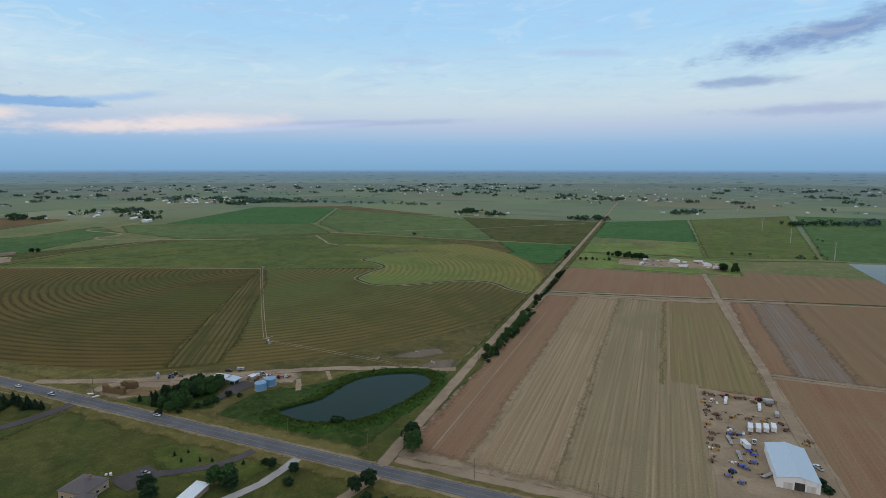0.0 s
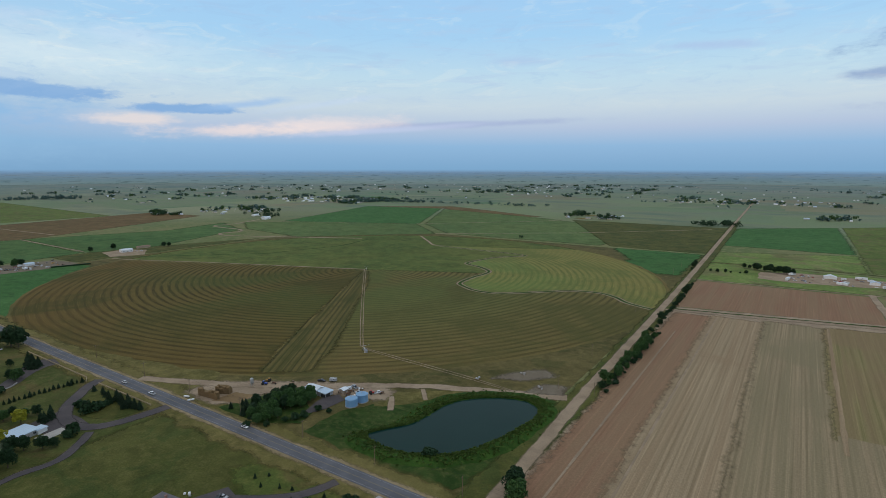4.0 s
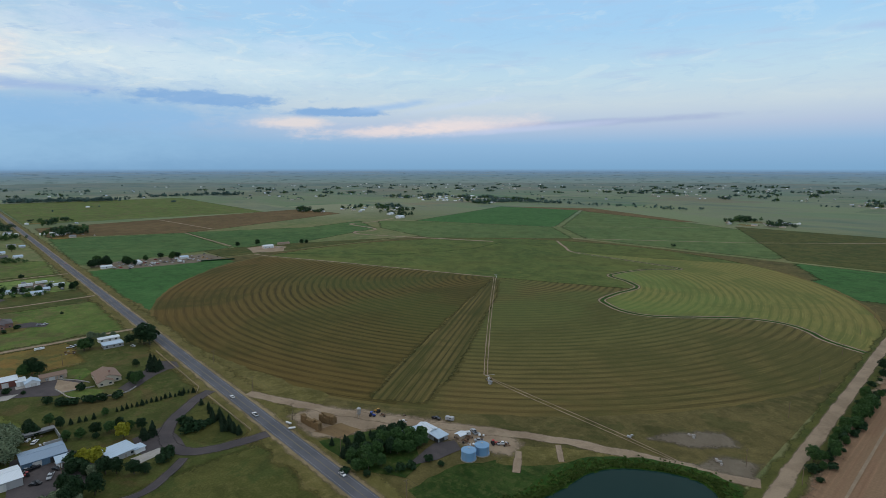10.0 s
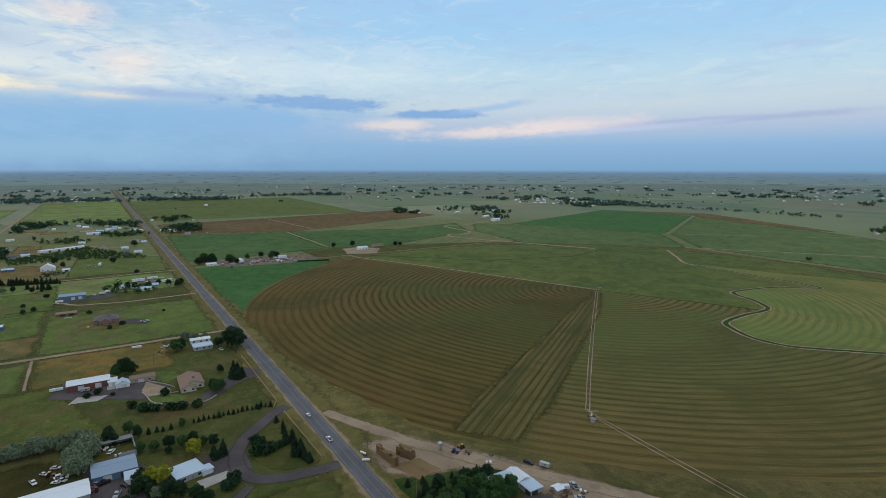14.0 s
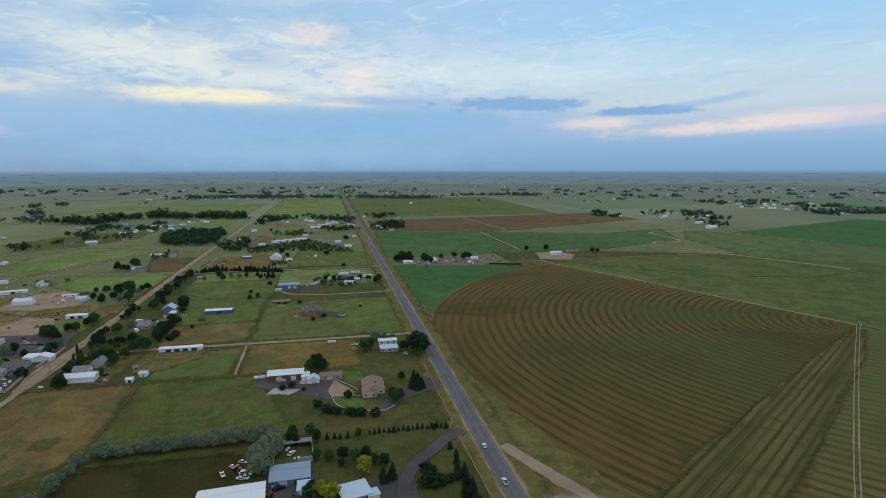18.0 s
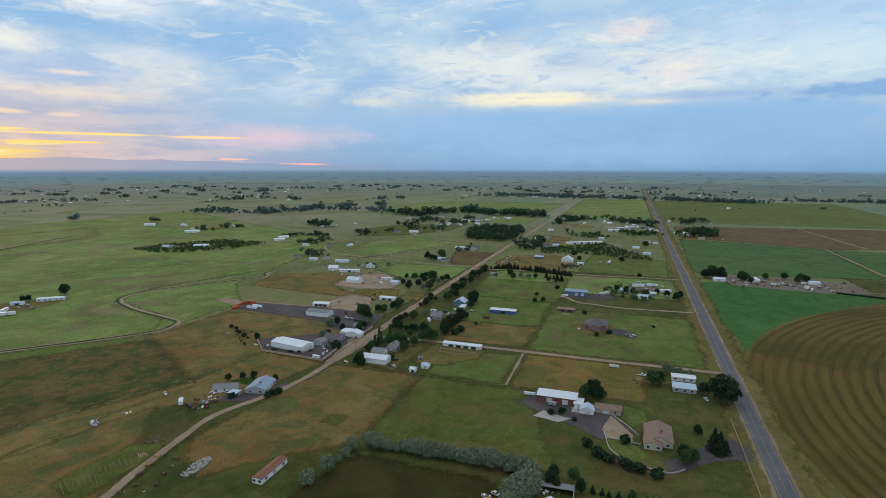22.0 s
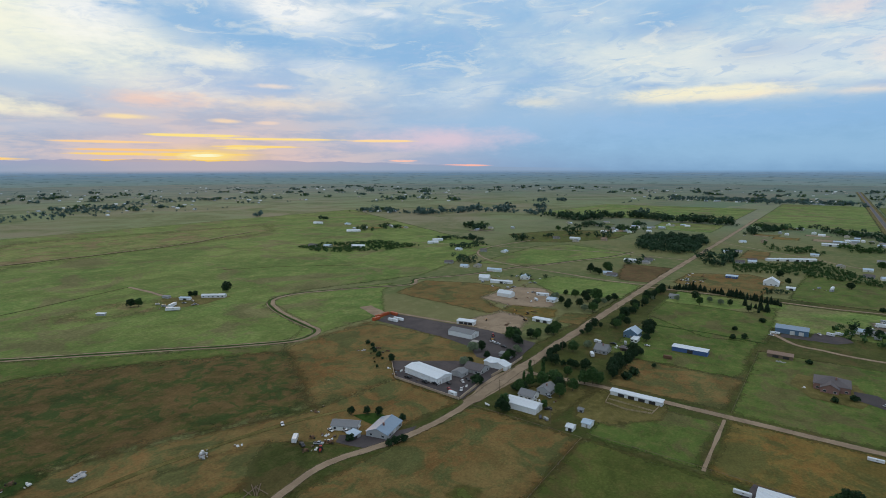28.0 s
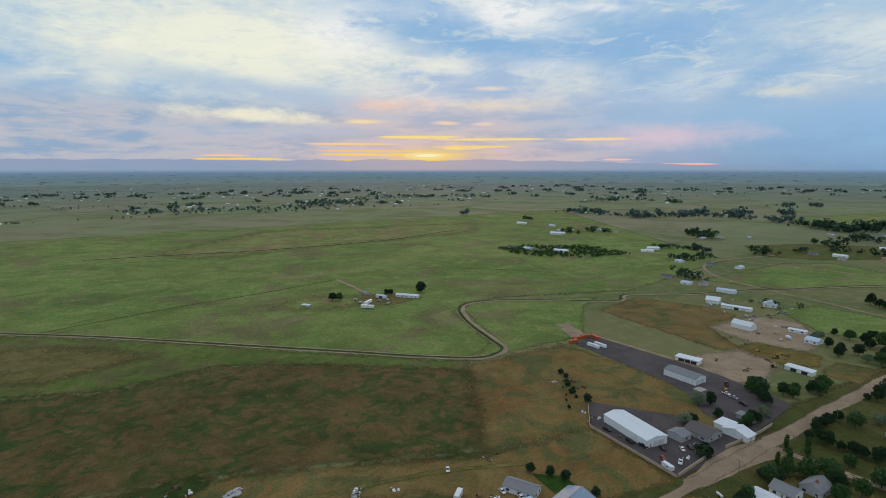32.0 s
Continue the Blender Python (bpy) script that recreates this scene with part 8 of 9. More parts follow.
container(-500, -457, 0, ORANGE, "orange shipping container at a lot's end", 9)
container(-508, -461, 160, ORANGE, "orange shipping container at a lot's end", 7)
container(-518, -461, 175, ORANGE, "orange shipping container at a lot's end", 9)
container(-524, -455, 80, ORANGE, "orange shipping container at a lot's end", 9)
stand("semi", -505, -440, 92, 0.28, 0.9), stand("semi", -511, -438, 92, 0.28, 0.9)
building("open_carport", "white open-sided machine shelter", "shed", -540, -379, 7, 17, 3.2, WALL_WHITE, ROOF_WHITE, "mono", rz=12, doors="eoeoeo")
stand("pickup_white", -506, -330, 80), stand("pickup_silver", -504, -324, 80), stand("pickup_black", -500, -316, 80), stand("tractor_red", -520, -338, 40), stand("tool_yellow", -512, -334, 10)
scatter(("junk_a", "tool_rust", "tool_yellow", "junk_c", "loader"), -620, -372, -556, -336, 14, 63)
building("long_low_shed", "long low white shed with open bays", "shed", -588, -324, 6, 18, 2.8, WALL_WHITE, ROOF_WHITE, "mono", doors="eoeo")
grove(("dark", "broad", "dark"), -540, -325, -512, -303, 12, 0.75, 9)
grove(("dark", "broad"), -580, -312, -545, -296, 8, 0.7, 10)
row("sage", -500, -306, -494, -298, 2, 0.9, 1)

# ---- north side of the dirt road: blue house, cottages, trees ----
building("blue_house", "blue-grey house with a pale roof", "house", -592, -240, 13, 12, 4.6, WALL_SLATE, ROOF_PALE, ridge="x", pitch=0.6, windows="eeennn", doors="ed")
building("white_wing", "white wing of a blue house", "house", -580, -234, 9, 5, 2.6, WALL_WHITE, ROOF_WHITE, "mono", windows="ee")
building("grey_cottage", "grey cottage with a steep roof", "house", -537, -247, 12, 10, 3.2, WALL_GREY, ROOF_GREY, ridge="y", pitch=0.6, windows="eeenn", doors="ed", chimney=True)
building("wood_shed", "low dark wooden shed", "shed", -551, -234, 5, 6, 2.4, WOOD, ROOF_DARK, "mono", doors="eo")
stand("camper", -556, -258, 70, 0.25, 1.0), stand("camper", -522, -250, 30, 0.25, 1.1), stand("stock", -566, -238, 20, 0.25), stand("pickup_black", -560, -246, 90, 0.25), stand("car_white", -572, -222, 90, 0.25)
scatter(("junk_a", "junk_b", "car_black"), -560, -256, -526, -236, 8, 64, 0.25)
tree("dark", -605, -232, 1.15), tree("dark", -600, -228, 1.0), tree("dark", -584, -226, 0.7)
row("dark", -486, -224, -550, -222, 13, 0.78, 2.6, 0.4)
tree("broad", -474, -250, 0.6), tree("bush", -502, -212, 2.4), tree("bush", -492, -214, 2.2), tree("dark", -524, -204, 0.35)
row("dark", -488, -275, -491, -240, 8, 0.62, 1.6, 0.3)
row("dark", -496, -277, -524, -276, 7, 0.58, 1.6, 0.3)
row("broad", -466, -236, -470, -222, 3, 0.75, 1.5)
row("dark", -566, -277, -604, -272, 5, 0.62, 2.5, 0.4)
for x, y, k, q in ((-610, -262, "dark", 0.85), (-608, -259, "broad", 0.8), (-622, -254, "dark", 0.7), (-614, -232, "dark", 1.15), (-539, -260, "sage", 0.9), (-523, -266, "broad", 0.9), (-462, -273, "poplar", 0.85), (-468, -266, "poplar", 0.95),
                   (-748, -239, "sage", 0.9), (-766, -224, "dark", 0.9), (-744, -215, "broad", 0.75), (-763, -209, "sage", 1.0), (-757, -197, "sage", 0.9), (-757, -188, "dark", 0.6), (-744, -169, "dark", 0.55), (-744, -160, "pine", 0.8)):
    tree(k, x, y, q)
for i in range(24):
    tree(("dark", "broad", "dark", "sage", "pine", "dark")[i % 6], -626 - i * 7.4 + 2.0 * math.sin(i * 2.3), -264 + 2.2 * math.sin(i * 1.3), (0.62, 0.75, 0.5, 0.8, 1.0, 0.68)[(i * 5) % 6])
row("pine", -806, -262, -820, -232, 9, 1.0, 1.4)
row("pine", -819, -230, -788, -142, 26, 1.0, 1.5)
row("pine", -770, -176, -752, -152, 6, 1.0, 1.4)
building("hidden_cottage", "small grey cottage hidden among trees", "house", -762, -245, 10, 9, 3, WALL_GREY, ROOF_GREY, windows="ee")
building("blue_shed", "long blue metal shed with a white roof", "shed", -577, -190, 9, 26, 3.6, WALL_BLUE, ROOF_WHITE, ridge="y", pitch=0.12, doors="eo", over=0.3)
container(-551, -201, 92, RUSTY, "dark rusty storage box", 6, 2.3)
building("blue_barn", "blue metal barn with a blue-grey roof", "barn", -685, -128, 15, 25, 4.6, WALL_SLATE, ROOF_BLUE, ridge="y", pitch=0.2, doors="ngegeg", over=0.3)
stand("semi", -672, -140, 90, 0.28, 0.6), stand("car_white", -664, -142, 60), stand("pickup_white", -690, -108, 20), stand("camper", -692, -100, 80), stand("camper", -698, -94, 80)
building("low_brown_shed", "low open shed with a brown roof", "shed", -605, -131, 7, 17, 2.6, WOOD, ROOF_BROWN, "mono", doors="eoeo")
rubble(-592, -130, 8, 3, 20, 90, STEEL, "scatter of pale blocks by a shed", 0.8)
building("brick_house", "rose brick house with a dark hip roof", "house", -556, -98, 17, 20, 4.2, WALL_BRICK, ROOF_DARK, "hip", pitch=0.4, windows="eeeennnss", doors="ed", chimney=True)
building("brick_wing", "gabled front wing of a brick house", "house", -547, -99, 8, 10, 3.6, WALL_BRICK, ROOF_DARK, ridge="x", pitch=0.5, windows="een")
plot("house_drive", [(-556, -86), (-540, -84), (-530, -66), (-540, -62), (-556, -74)], 0.28, LOT, "grey gravel drive beside a brick house", "yard", 0.6)
stand("car_silver", -539, -70, 120), stand("pickup_white", -537, -66, 130), stand("junk_b", -545, -113, 0, 0.28, 0.8)
tree("bush", -538, -86, 1.6), tree("bush", -529, -96, 1.5), tree("bush", -600, -112, 1.5), tree("bush", -572, -48, 1.0), tree("bush", -640, -160, 1.8), tree("bush", -634, -168, 1.6), tree("dark", -660, -170, 0.5)
for x, y, k in ((-712, -40, "dark"), (-706, -66, "dark"), (-716, -84, "dark"), (-700, -52, "broad"), (-705, -30, "dark"), (-690, -22, "dark"), (-714, -58, "sage"), (-698, -20, "broad"), (-708, -74, "dark"), (-702, -16, "dark")):
    tree(k, x, y, 0.75)
building("small_house", "small pale house behind trees", "house", -716, -66, 9, 10, 3, WALL_WHITE, ROOF_GREY, windows="ee")
building("small_house", "small pale house behind trees", "house", -708, -46, 9, 10, 3, WALL_GREY, ROOF_PALE, windows="ee")
scatter(("car_white", "junk_b", "stock", "junk_a", "semi"), -760, -90, -700, -20, 18, 65)

# ---- lone farm in the pasture ----
building("long_farmhouse", "long white farmhouse with a pale roof", "house", -462, -672, 7, 26, 3.0, WALL_WHITE, ROOF_WHITE, ridge="y", pitch=0.25, rz=40, windows="eeeeen")
building("farm_shed", "small pale shed with an open side", "shed", -436, -686, 5, 12, 2.8, WALL_WHITE, ROOF_PALE, ridge="y", rz=30, doors="eo")
building("farm_shed", "low open shelter for stock", "shed", -352, -692, 3, 9, 2.0, WALL_GREY, ROOF_WHITE, "mono", rz=30)
building("farm_shed", "low open shelter for stock", "shed", -428, -712, 4, 10, 2.2, WALL_GREY, ROOF_GREY, "mono", rz=10)
scatter(("car_white", "pickup_silver", "junk_a", "stock", "junk_b", "semi"), -440, -690, -396, -650, 12, 66, 0.25)
tree("dark", -486, -684, 1.25), tree("dark", -482, -680, 1.0), tree("dark", -450, -690, 0.75), tree("dark", -446, -694, 0.6), tree("dark", -384, -700, 0.95), tree("broad", -390, -696, 0.8)
plot("farm_pad", [(-420, -712), (-470, -690), (-476, -660), (-440, -650), (-404, -660)], 0.25, DRY, "worn ground round a lone farm", "yard", 2.0)

# ---- sheds, yards and homes farther up the dirt road ----
building("quonset", "white round-topped steel barn", "barn", -660, -404, 10, 18, 4.0, WALL_WHITE, ROOF_WHITE, ridge="y", pitch=0.6, over=0.1)
building("long_barn", "long row of white sheds with metal roofs", "barn", -720, -444, 7, 28, 3.2, WALL_WHITE, ROOF_WHITE, ridge="y", pitch=0.2, rz=15, doors="eo")
building("white_barn", "white barn with a round-shouldered metal roof", "barn", -726, -473, 11, 13, 3.8, WALL_WHITE, ROOF_WHITE, ridge="y", pitch=0.55, rz=20)
building("white_barn", "white barn with a pale roof", "barn", -784, -492, 8, 20, 3.4, WALL_WHITE, ROOF_PALE, ridge="y", rz=15)
building("house_trailer", "long white house trailer in a yard", "trailer", -687, -371, 5, 14, 2.7, WALL_WHITE, ROOF_WHITE, ridge="y", pitch=0.15, rz=10, windows="ee")
building("farm_house", "pale house in a cluttered yard", "house", -762, -432, 12, 12, 3.2, WALL_WHITE, ROOF_PALE, ridge="x", pitch=0.45, rz=20, windows="een")
scatter(("junk_a", "car_white", "junk_b", "tool_rust", "pickup_silver", "stock", "junk_c"), -770, -470, -690, -405, 26, 67)
scatter(("junk_b", "tool_rust", "junk_a", "car_silver"), -716, -404, -646, -372, 7, 69)
scatter(("junk_a", "tool_rust", "junk_c"), -660, -400, -600, -378, 6, 68)
for x, y, k, q in ((-645, -323, "dark", 0.8), (-701, -337, "broad", 0.8), (-698, -325, "dark", 0.9), (-697, -311, "broad", 1.25), (-701, -299, "dark", 0.75), (-711, -296, "dark", 0.8), (-649, -306, "sage", 1.1), (-651, -298, "broad", 0.95),
                   (-673, -351, "sage", 1.1), (-704, -350, "dark", 0.6), (-662, -316, "dark", 0.85), (-680, -304, "broad", 0.8), (-688, -318, "dark", 0.8), (-684, -352, "sage", 0.9), (-664, -338, "dark", 0.7), (-656, -326, "dark", 0.85), (-671, -303, "dark", 0.7),
                   (-690, -300, "sage", 0.9), (-853, -377, "dark", 1.15), (-879, -362, "broad", 1.3), (-844, -361, "dark", 0.85), (-850, -368, "dark", 0.9), (-868, -356, "broad", 0.9)):
    tree(k, x, y, q)
building("shaded_house", "small house under trees", "house", -668, -350, 11, 10, 3, WALL_WHITE, ROOF_PALE, windows="ee")
stand("car_white", -652, -368, 20), stand("camper", -660, -366, 50)
tree("bush", -726, -330, 2.6)
SMALL_HOUSES = []


def house_proto(name, label, lx, ly, h, wall, roof, ridge="y"):
    return building(name, label, "house", 0, 0, lx, ly, h, wall, roof, ridge=ridge, pitch=0.42, windows="e", doors="ed", group="distant homes")


SMALL_HOUSES = [
    house_proto("distant_house", "distant white house with a pale roof", 10, 14, 3.2, WALL_WHITE, ROOF_PALE),
    house_proto("distant_house", "distant tan house with a grey roof", 12, 12, 3.4, WALL_CREAM, ROOF_GREY, "x"),
    house_proto("distant_house", "distant grey house with a dark roof", 11, 15, 3.2, WALL_GREY, ROOF_DARK),
    house_proto("distant_house", "distant house with a brown roof", 12, 13, 4.4, WALL_TAN, ROOF_BROWN, "x"),
    house_proto("distant_barn", "distant long white barn", 10, 24, 4.0, WALL_WHITE, ROOF_WHITE),
]
PLACED = set()


def home(i, x, y, rz=0.0, size=1.0):
    m = pose(x, y, 0, 0, 0, rz) @ Matrix.Scale(size, 4)
    if i not in PLACED:
        PLACED.add(i)
        SMALL_HOUSES[i].matrix_basis = m
        return
    copy_thing(SMALL_HOUSES[i], Matrix()).matrix_basis = m


FAR_LIGHT, FAR_DARK, FAR_HOMES = [], [], []


def clear_of_roads(x, y):
    return abs(y) > 16 and not (abs(y + 285) < 13 and x < -390) and not (abs(x + 5) < 14 and y > 0)


def hamlet(x0, y0, x1, y1, homes, trees, seed, junk=0, tall=9.5):
    r = random.Random(seed)
    near = math.hypot((x0 + x1) / 2 + 200, (y0 + y1) / 2 + 50) < 1500
    homes, trees = int(homes * 1.6 + 0.5), int(trees * (0.68 if near else 1.0))
    if near:
        for i in range(2 + int((x1 - x0) * (y1 - y0) / 16000)):
            cx, cy, a, b = r.uniform(x0 + 10, x1 - 10), r.uniform(y0 + 10, y1 - 10), r.uniform(10, 24), r.uniform(10, 24)
            LEVEL[0] += 0.001
            plot("bare_lot", rect(cx - a, cy - b, cx + a, cy + b), LEVEL[0], r.choice((TRODDEN, YARD, OCHRE, LAWN)), "worn open lot among homes", "yard", soft=9.0)
    for i in range(homes):
        x, y = r.uniform(x0, x1), r.uniform(y0, y1)
        if not clear_of_roads(x, y):
            continue
        if math.hypot(x + 200, y + 50) > 1150:
            FAR_HOMES.append((x, y))
        else:
            home(r.choice((0, 0, 1, 2, 3, 4)), x, y, r.choice((0, 90, 0, 90, 12)), r.uniform(0.85, 1.15))
    hearts = [(r.uniform(x0, x1), r.uniform(y0, y1)) for _ in range(max(3, trees // 9))]
    for i in range(trees):
        cx, cy = r.choice(hearts)
        x, y = r.gauss(cx, 13), r.gauss(cy, 13)
        if clear_of_roads(x, y):
            (FAR_DARK if r.random() < 0.6 else FAR_LIGHT).append((x, y, tall * r.uniform(0.6, 1.75)))
    if junk:
        scatter(("junk_b", "car_white", "junk_a", "camper", "pickup_silver"), x0, y0, x1, y1, junk // 2, seed + 1)


def treeline(points, n, spread, tall, into, seed):
    r = random.Random(seed)
    for i in range(n):
        f = r.random() * (len(points) - 1)
        k = min(int(f), len(points) - 2)
        f -= k
        into.append((points[k][0] + (points[k + 1][0] - points[k][0]) * f + r.gauss(0, spread), points[k][1] + (points[k + 1][1] - points[k][1]) * f + r.gauss(0, spread), tall * r.choice((0.55, 0.8, 1.0, 1.0, 1.3, 1.6)) * r.uniform(0.85, 1.15)))


# homes and trees between the two roads
def fill(ring, n, tall, into, seed):
    """Trees that fill a patch of land inside an outline."""
    r = random.Random(seed)
    xs, ys = [q[0] for q in ring], [q[1] for q in ring]
    while n:
        x, y = r.uniform(min(xs), max(xs)), r.uniform(min(ys), max(ys))
        odd = False
        for (ax, ay), (bx, by) in zip(ring, ring[1:] + ring[:1]):
            if (ay > y) != (by > y) and x < ax + (y - ay) / (by - ay) * (bx - ax):
                odd = not odd
        if odd:
            into.append((x, y, tall * r.uniform(0.7, 1.25)))
            n -= 1


fill([(-1126, -400), (-1290, -425), (-1330, -400), (-1340, -330), (-1280, -297), (-1121, -297), (-1085, -326)], 250, 12, FAR_DARK, 107)
treeline([(-1080, -270), (-1037, -252), (-1051, -233), (-1138, -240)], 34, 6, 9, FAR_DARK, 108)
fill([(-1031, -223), (-1092, -159), (-1137, -118), (-1044, -75), (-973, -36), (-955, -41), (-980, -90), (-991, -145), (-974, -215)], 560, 4.2, FAR_LIGHT, 106)
treeline([(-1281, -194), (-1227, -167), (-1259, -148), (-1214, -138), (-1243, -122)], 36, 9, 7, FAR_LIGHT, 109)
treeline([(-1370, -93), (-1300, -68), (-1300, -45), (-1335, -21)], 60, 9, 7.5, FAR_LIGHT, 110)
treeline([(-1705, -141), (-1608, -106), (-1606, -72), (-1546, -47), (-1593, -18)], 60, 11, 9, FAR_DARK, 111)
treeline([(-1470, -254), (-1535, -243), (-1583, -219), (-1646, -177), (-1623, -166)], 50, 9, 9, FAR_DARK, 112)
treeline([(-844, -165), (-858, -146)], 10, 3, 7, FAR_DARK, 113)
treeline([(-735, -82), (-696, -92), (-686, -68), (-678, -50)], 24, 5, 5.5, FAR_LIGHT, 114)
treeline([(-1020, -258), (-1010, -240)], 8, 5, 9, FAR_DARK, 101)
tree("dark", -930, -82, 0.8), tree("dark", -935, -84, 0.7), tree("broad", -1112, -45, 1.2), tree("dark", -960, -158, 0.9), tree("dark", -919, -146, 0.7), tree("bush", -820, -58, 2.0), tree("bush", -707, -153, 2.0)
building("blue_cabin", "small bright blue cabin on a bare lot", "house", -926, -210, 8, 14, 3.0, WALL_BLUE, ROOF_PALE, ridge="y", windows="ee", doors="ed")
building("white_farmhouse", "large white house with a steep pale roof", "house", -906, -163, 14, 17, 4.4, WALL_WHITE, ROOF_WHITE, ridge="x", pitch=0.6, windows="eee", doors="ed")
building("garden_shed", "white shed beside a large house", "shed", -886, -141, 6, 9, 2.8, WALL_WHITE, ROOF_WHITE, doors="eo")
building("poultry_barn", "very long low barn with a white metal roof", "barn", -1128, -156, 9, 73, 3.4, WALL_WHITE, ROOF_WHITE, ridge="y", pitch=0.2, rz=30, doors="eoeoeoeo")
building("long_barn", "long white barn among homes", "barn", -1365, -108, 9, 26, 3.6, WALL_WHITE, ROOF_WHITE, ridge="y", doors="eo")
for i, x, y, rz in ((2, -1090, -205, 20), (0, -1164, -252, 0), (1, -1176, -235, 90), (2, -1062, -218, 0), (0, -1074, -203, 10), (0, -1325, -248, 30), (3, -1351, -214, 0), (0, -1206, -127, 0), (1, -1102, -92, 10), (0, -1088, -61, 0), (0, -1024, -44, 12),
                    (2, -1032, -62, 0), (0, -856, -354, 20), (2, -849, -345, 0), (4, -975, -358, 0), (2, -1003, -339, 20), (1, -972, -334, 90), (4, -966, -738, 50), (4, -1000, -752, 50), (0, -922, -647, 0), (2, -936, -604, 30), (0, -947, -568, 90),
                    (0, -787, -545, 10), (2, -802, -584, 20), (1, -799, -530, 15), (4, -1180, -534, 0), (2, -1172, -571, 0), (3, -1200, -480, 90), (1, -1150, -520, 0), (0, -691, -55, 0), (0, -717, -78, 0)):
    home(i, x, y, rz, 0.84)
for x, y in ((-1583, -448), (-1592, -415), (-1412, -535), (-1438, -500), (-1379, -493), (-1394, -529), (-1397, -490), (-1487, -505), (-1489, -680), (-1501, -620), (-1537, -201), (-1471, -83), (-1468, -56), (-1400, -30), (-1180, -40)):
    FAR_HOMES.append((x, y)), FAR_HOMES.append((x + 18, y + 14))
for pts, n, spread, tall, seed in (([(-1026, -760), (-1060, -712), (-1057, -690)], 40, 9, 8, 170), ([(-934, -671), (-958, -645), (-1000, -648)], 26, 9, 7, 171), ([(-850, -613), (-830, -581), (-821, -540)], 12, 6, 8, 172),
                                   ([(-1087, -635), (-1103, -589)], 6, 5, 10, 173), ([(-1165, -608), (-1248, -550), (-1250, -470)], 22, 9, 9, 174), ([(-1010, -344), (-940, -352)], 10, 8, 6, 175), ([(-760, -448), (-770, -420)], 8, 5, 7, 176)):
    treeline(pts, n, spread, tall, FAR_DARK, seed)
scatter(("junk_b", "tool_rust", "junk_a", "car_white", "junk_c", "car_silver"), -930, -262, -850, -236, 20, 177)
scatter(("stock", "junk_a", "junk_b", "semi"), -915, -128, -900, -100, 6, 178)
scatter(("junk_b", "car_white", "junk_c"), -1010, -362, -960, -325, 9, 179)
scatter(("junk_b", "junk_a", "car_white", "stock"), -775, -70, -735, -42, 9, 180)
hamlet(-1680, -275, -1400, -20, 6, 60, 105, 6, 9)
hamlet(-1560, -640, -1300, -440, 6, 105, 115, 6, 9)
hamlet(-1340, -860, -1180, -700, 3, 66, 116, 4)
treeline([(-1490, -1426), (-1478, -1170), (-1560, -1143), (-1700, -1100), (-1716, -912), (-1621, -746), (-1575, -681), (-1700, -654), (-1760, -583), (-1690, -480), (-1699, -397), (-1675, -324)], 330, 15, 14, FAR_DARK, 117)
for x, y, n in ((-1826, -1062, 14), (-1753, -1140, 16), (-1918, -962, 8), (-2258, -1125, 7), (-2384, -1096, 10), (-1816, -583, 16), (-1176, -1277, 4)):
    treeline([(x - 12, y - 12), (x + 12, y + 12)], n, 10, 16, FAR_DARK, n)
fill([(-775, -908), (-760, -850), (-771, -800), (-832, -747), (-923, -735), (-930, -790), (-926, -847), (-837, -905)], 560, 4.6, FAR_LIGHT, 118)
home(0, -812, -868, 20), home(4, -838, -815, 30), home(2, -800, -895, 10)
hamlet(-1180, -1050, -1000, -940, 4, 24, 120, 6)
home(4, -1010, -1004, 40), home(0, -1120, -1130, 0), home(4, -1090, -1210, 30)
hamlet(-1560, -1420, -1440, -1300, 4, 45, 121)
treeline([(-1130, -1548), (-1140, -1530)], 8, 6, 12, FAR_DARK, 122)
# beyond the road's far end
treeline([(-2854, -760), (-2801, -362), (-2752, -24)], 260, 60, 11, FAR_DARK, 123)
hamlet(-3000, -800, -2720, -30, 28, 240, 124)
treeline([(-2740, 60), (-2650, 240), (-2600, 430)], 220, 28, 12, FAR_DARK, 125)
treeline([(-2790, 560), (-2800, 880), (-2700, 1000)], 150, 22, 12, FAR_DARK, 126)
hamlet(-1700, 20, -1560, 130, 2, 39, 127)
hamlet(-1370, 18, -1260, 110, 3, 69, 128, 4, 11)
# salvage yard and the white farm
grove(("dark", "dark", "broad"), -872, 22, -838, 50, 12, 0.95, 12)
scatter(("car_white", "junk_b", "car_silver", "camper", "car_black", "junk_a", "pickup_white", "junk_c", "car_red"), -862, 40, -792, 160, 64, 71, 0.27)
scatter(("junk_a", "tool_yellow", "tool_rust"), -850, 160, -800, 196, 9, 72, 0.27)
building("dome_shed", "white round dome shed", "shed", -836, 84, 9, 9, 3.0, WALL_WHITE, ROOF_WHITE, "hip", pitch=0.7, over=0.1)
building("yard_house", "low white house at a salvage yard", "house", -826, 40, 8, 14, 3, WALL_WHITE, ROOF_WHITE, windows="es")
building("yard_shed", "pale shed at a salvage yard", "shed", -840, 150, 9, 12, 3, WALL_WHITE, ROOF_PALE)
grove(("dark", "broad"), -868, 60, -812, 150, 12, 0.8, 13)
scatter(("car_white", "car_black", "pickup_white", "junk_c", "car_silver"), -858, 50, -796, 190, 24, 74, 0.27)
low_wall("board_hedge", [(-790, 160), (-776, 205)], 1.8, 2.6, LEAF_DARK, "clipped dark hedge wall")
building("white_farmhouse", "white farmhouse with a blue-white roof", "house", -856, 298, 10, 18, 4.2, WALL_WHITE, ROOF_WHITE, ridge="y", windows="eeess", doors="ed")
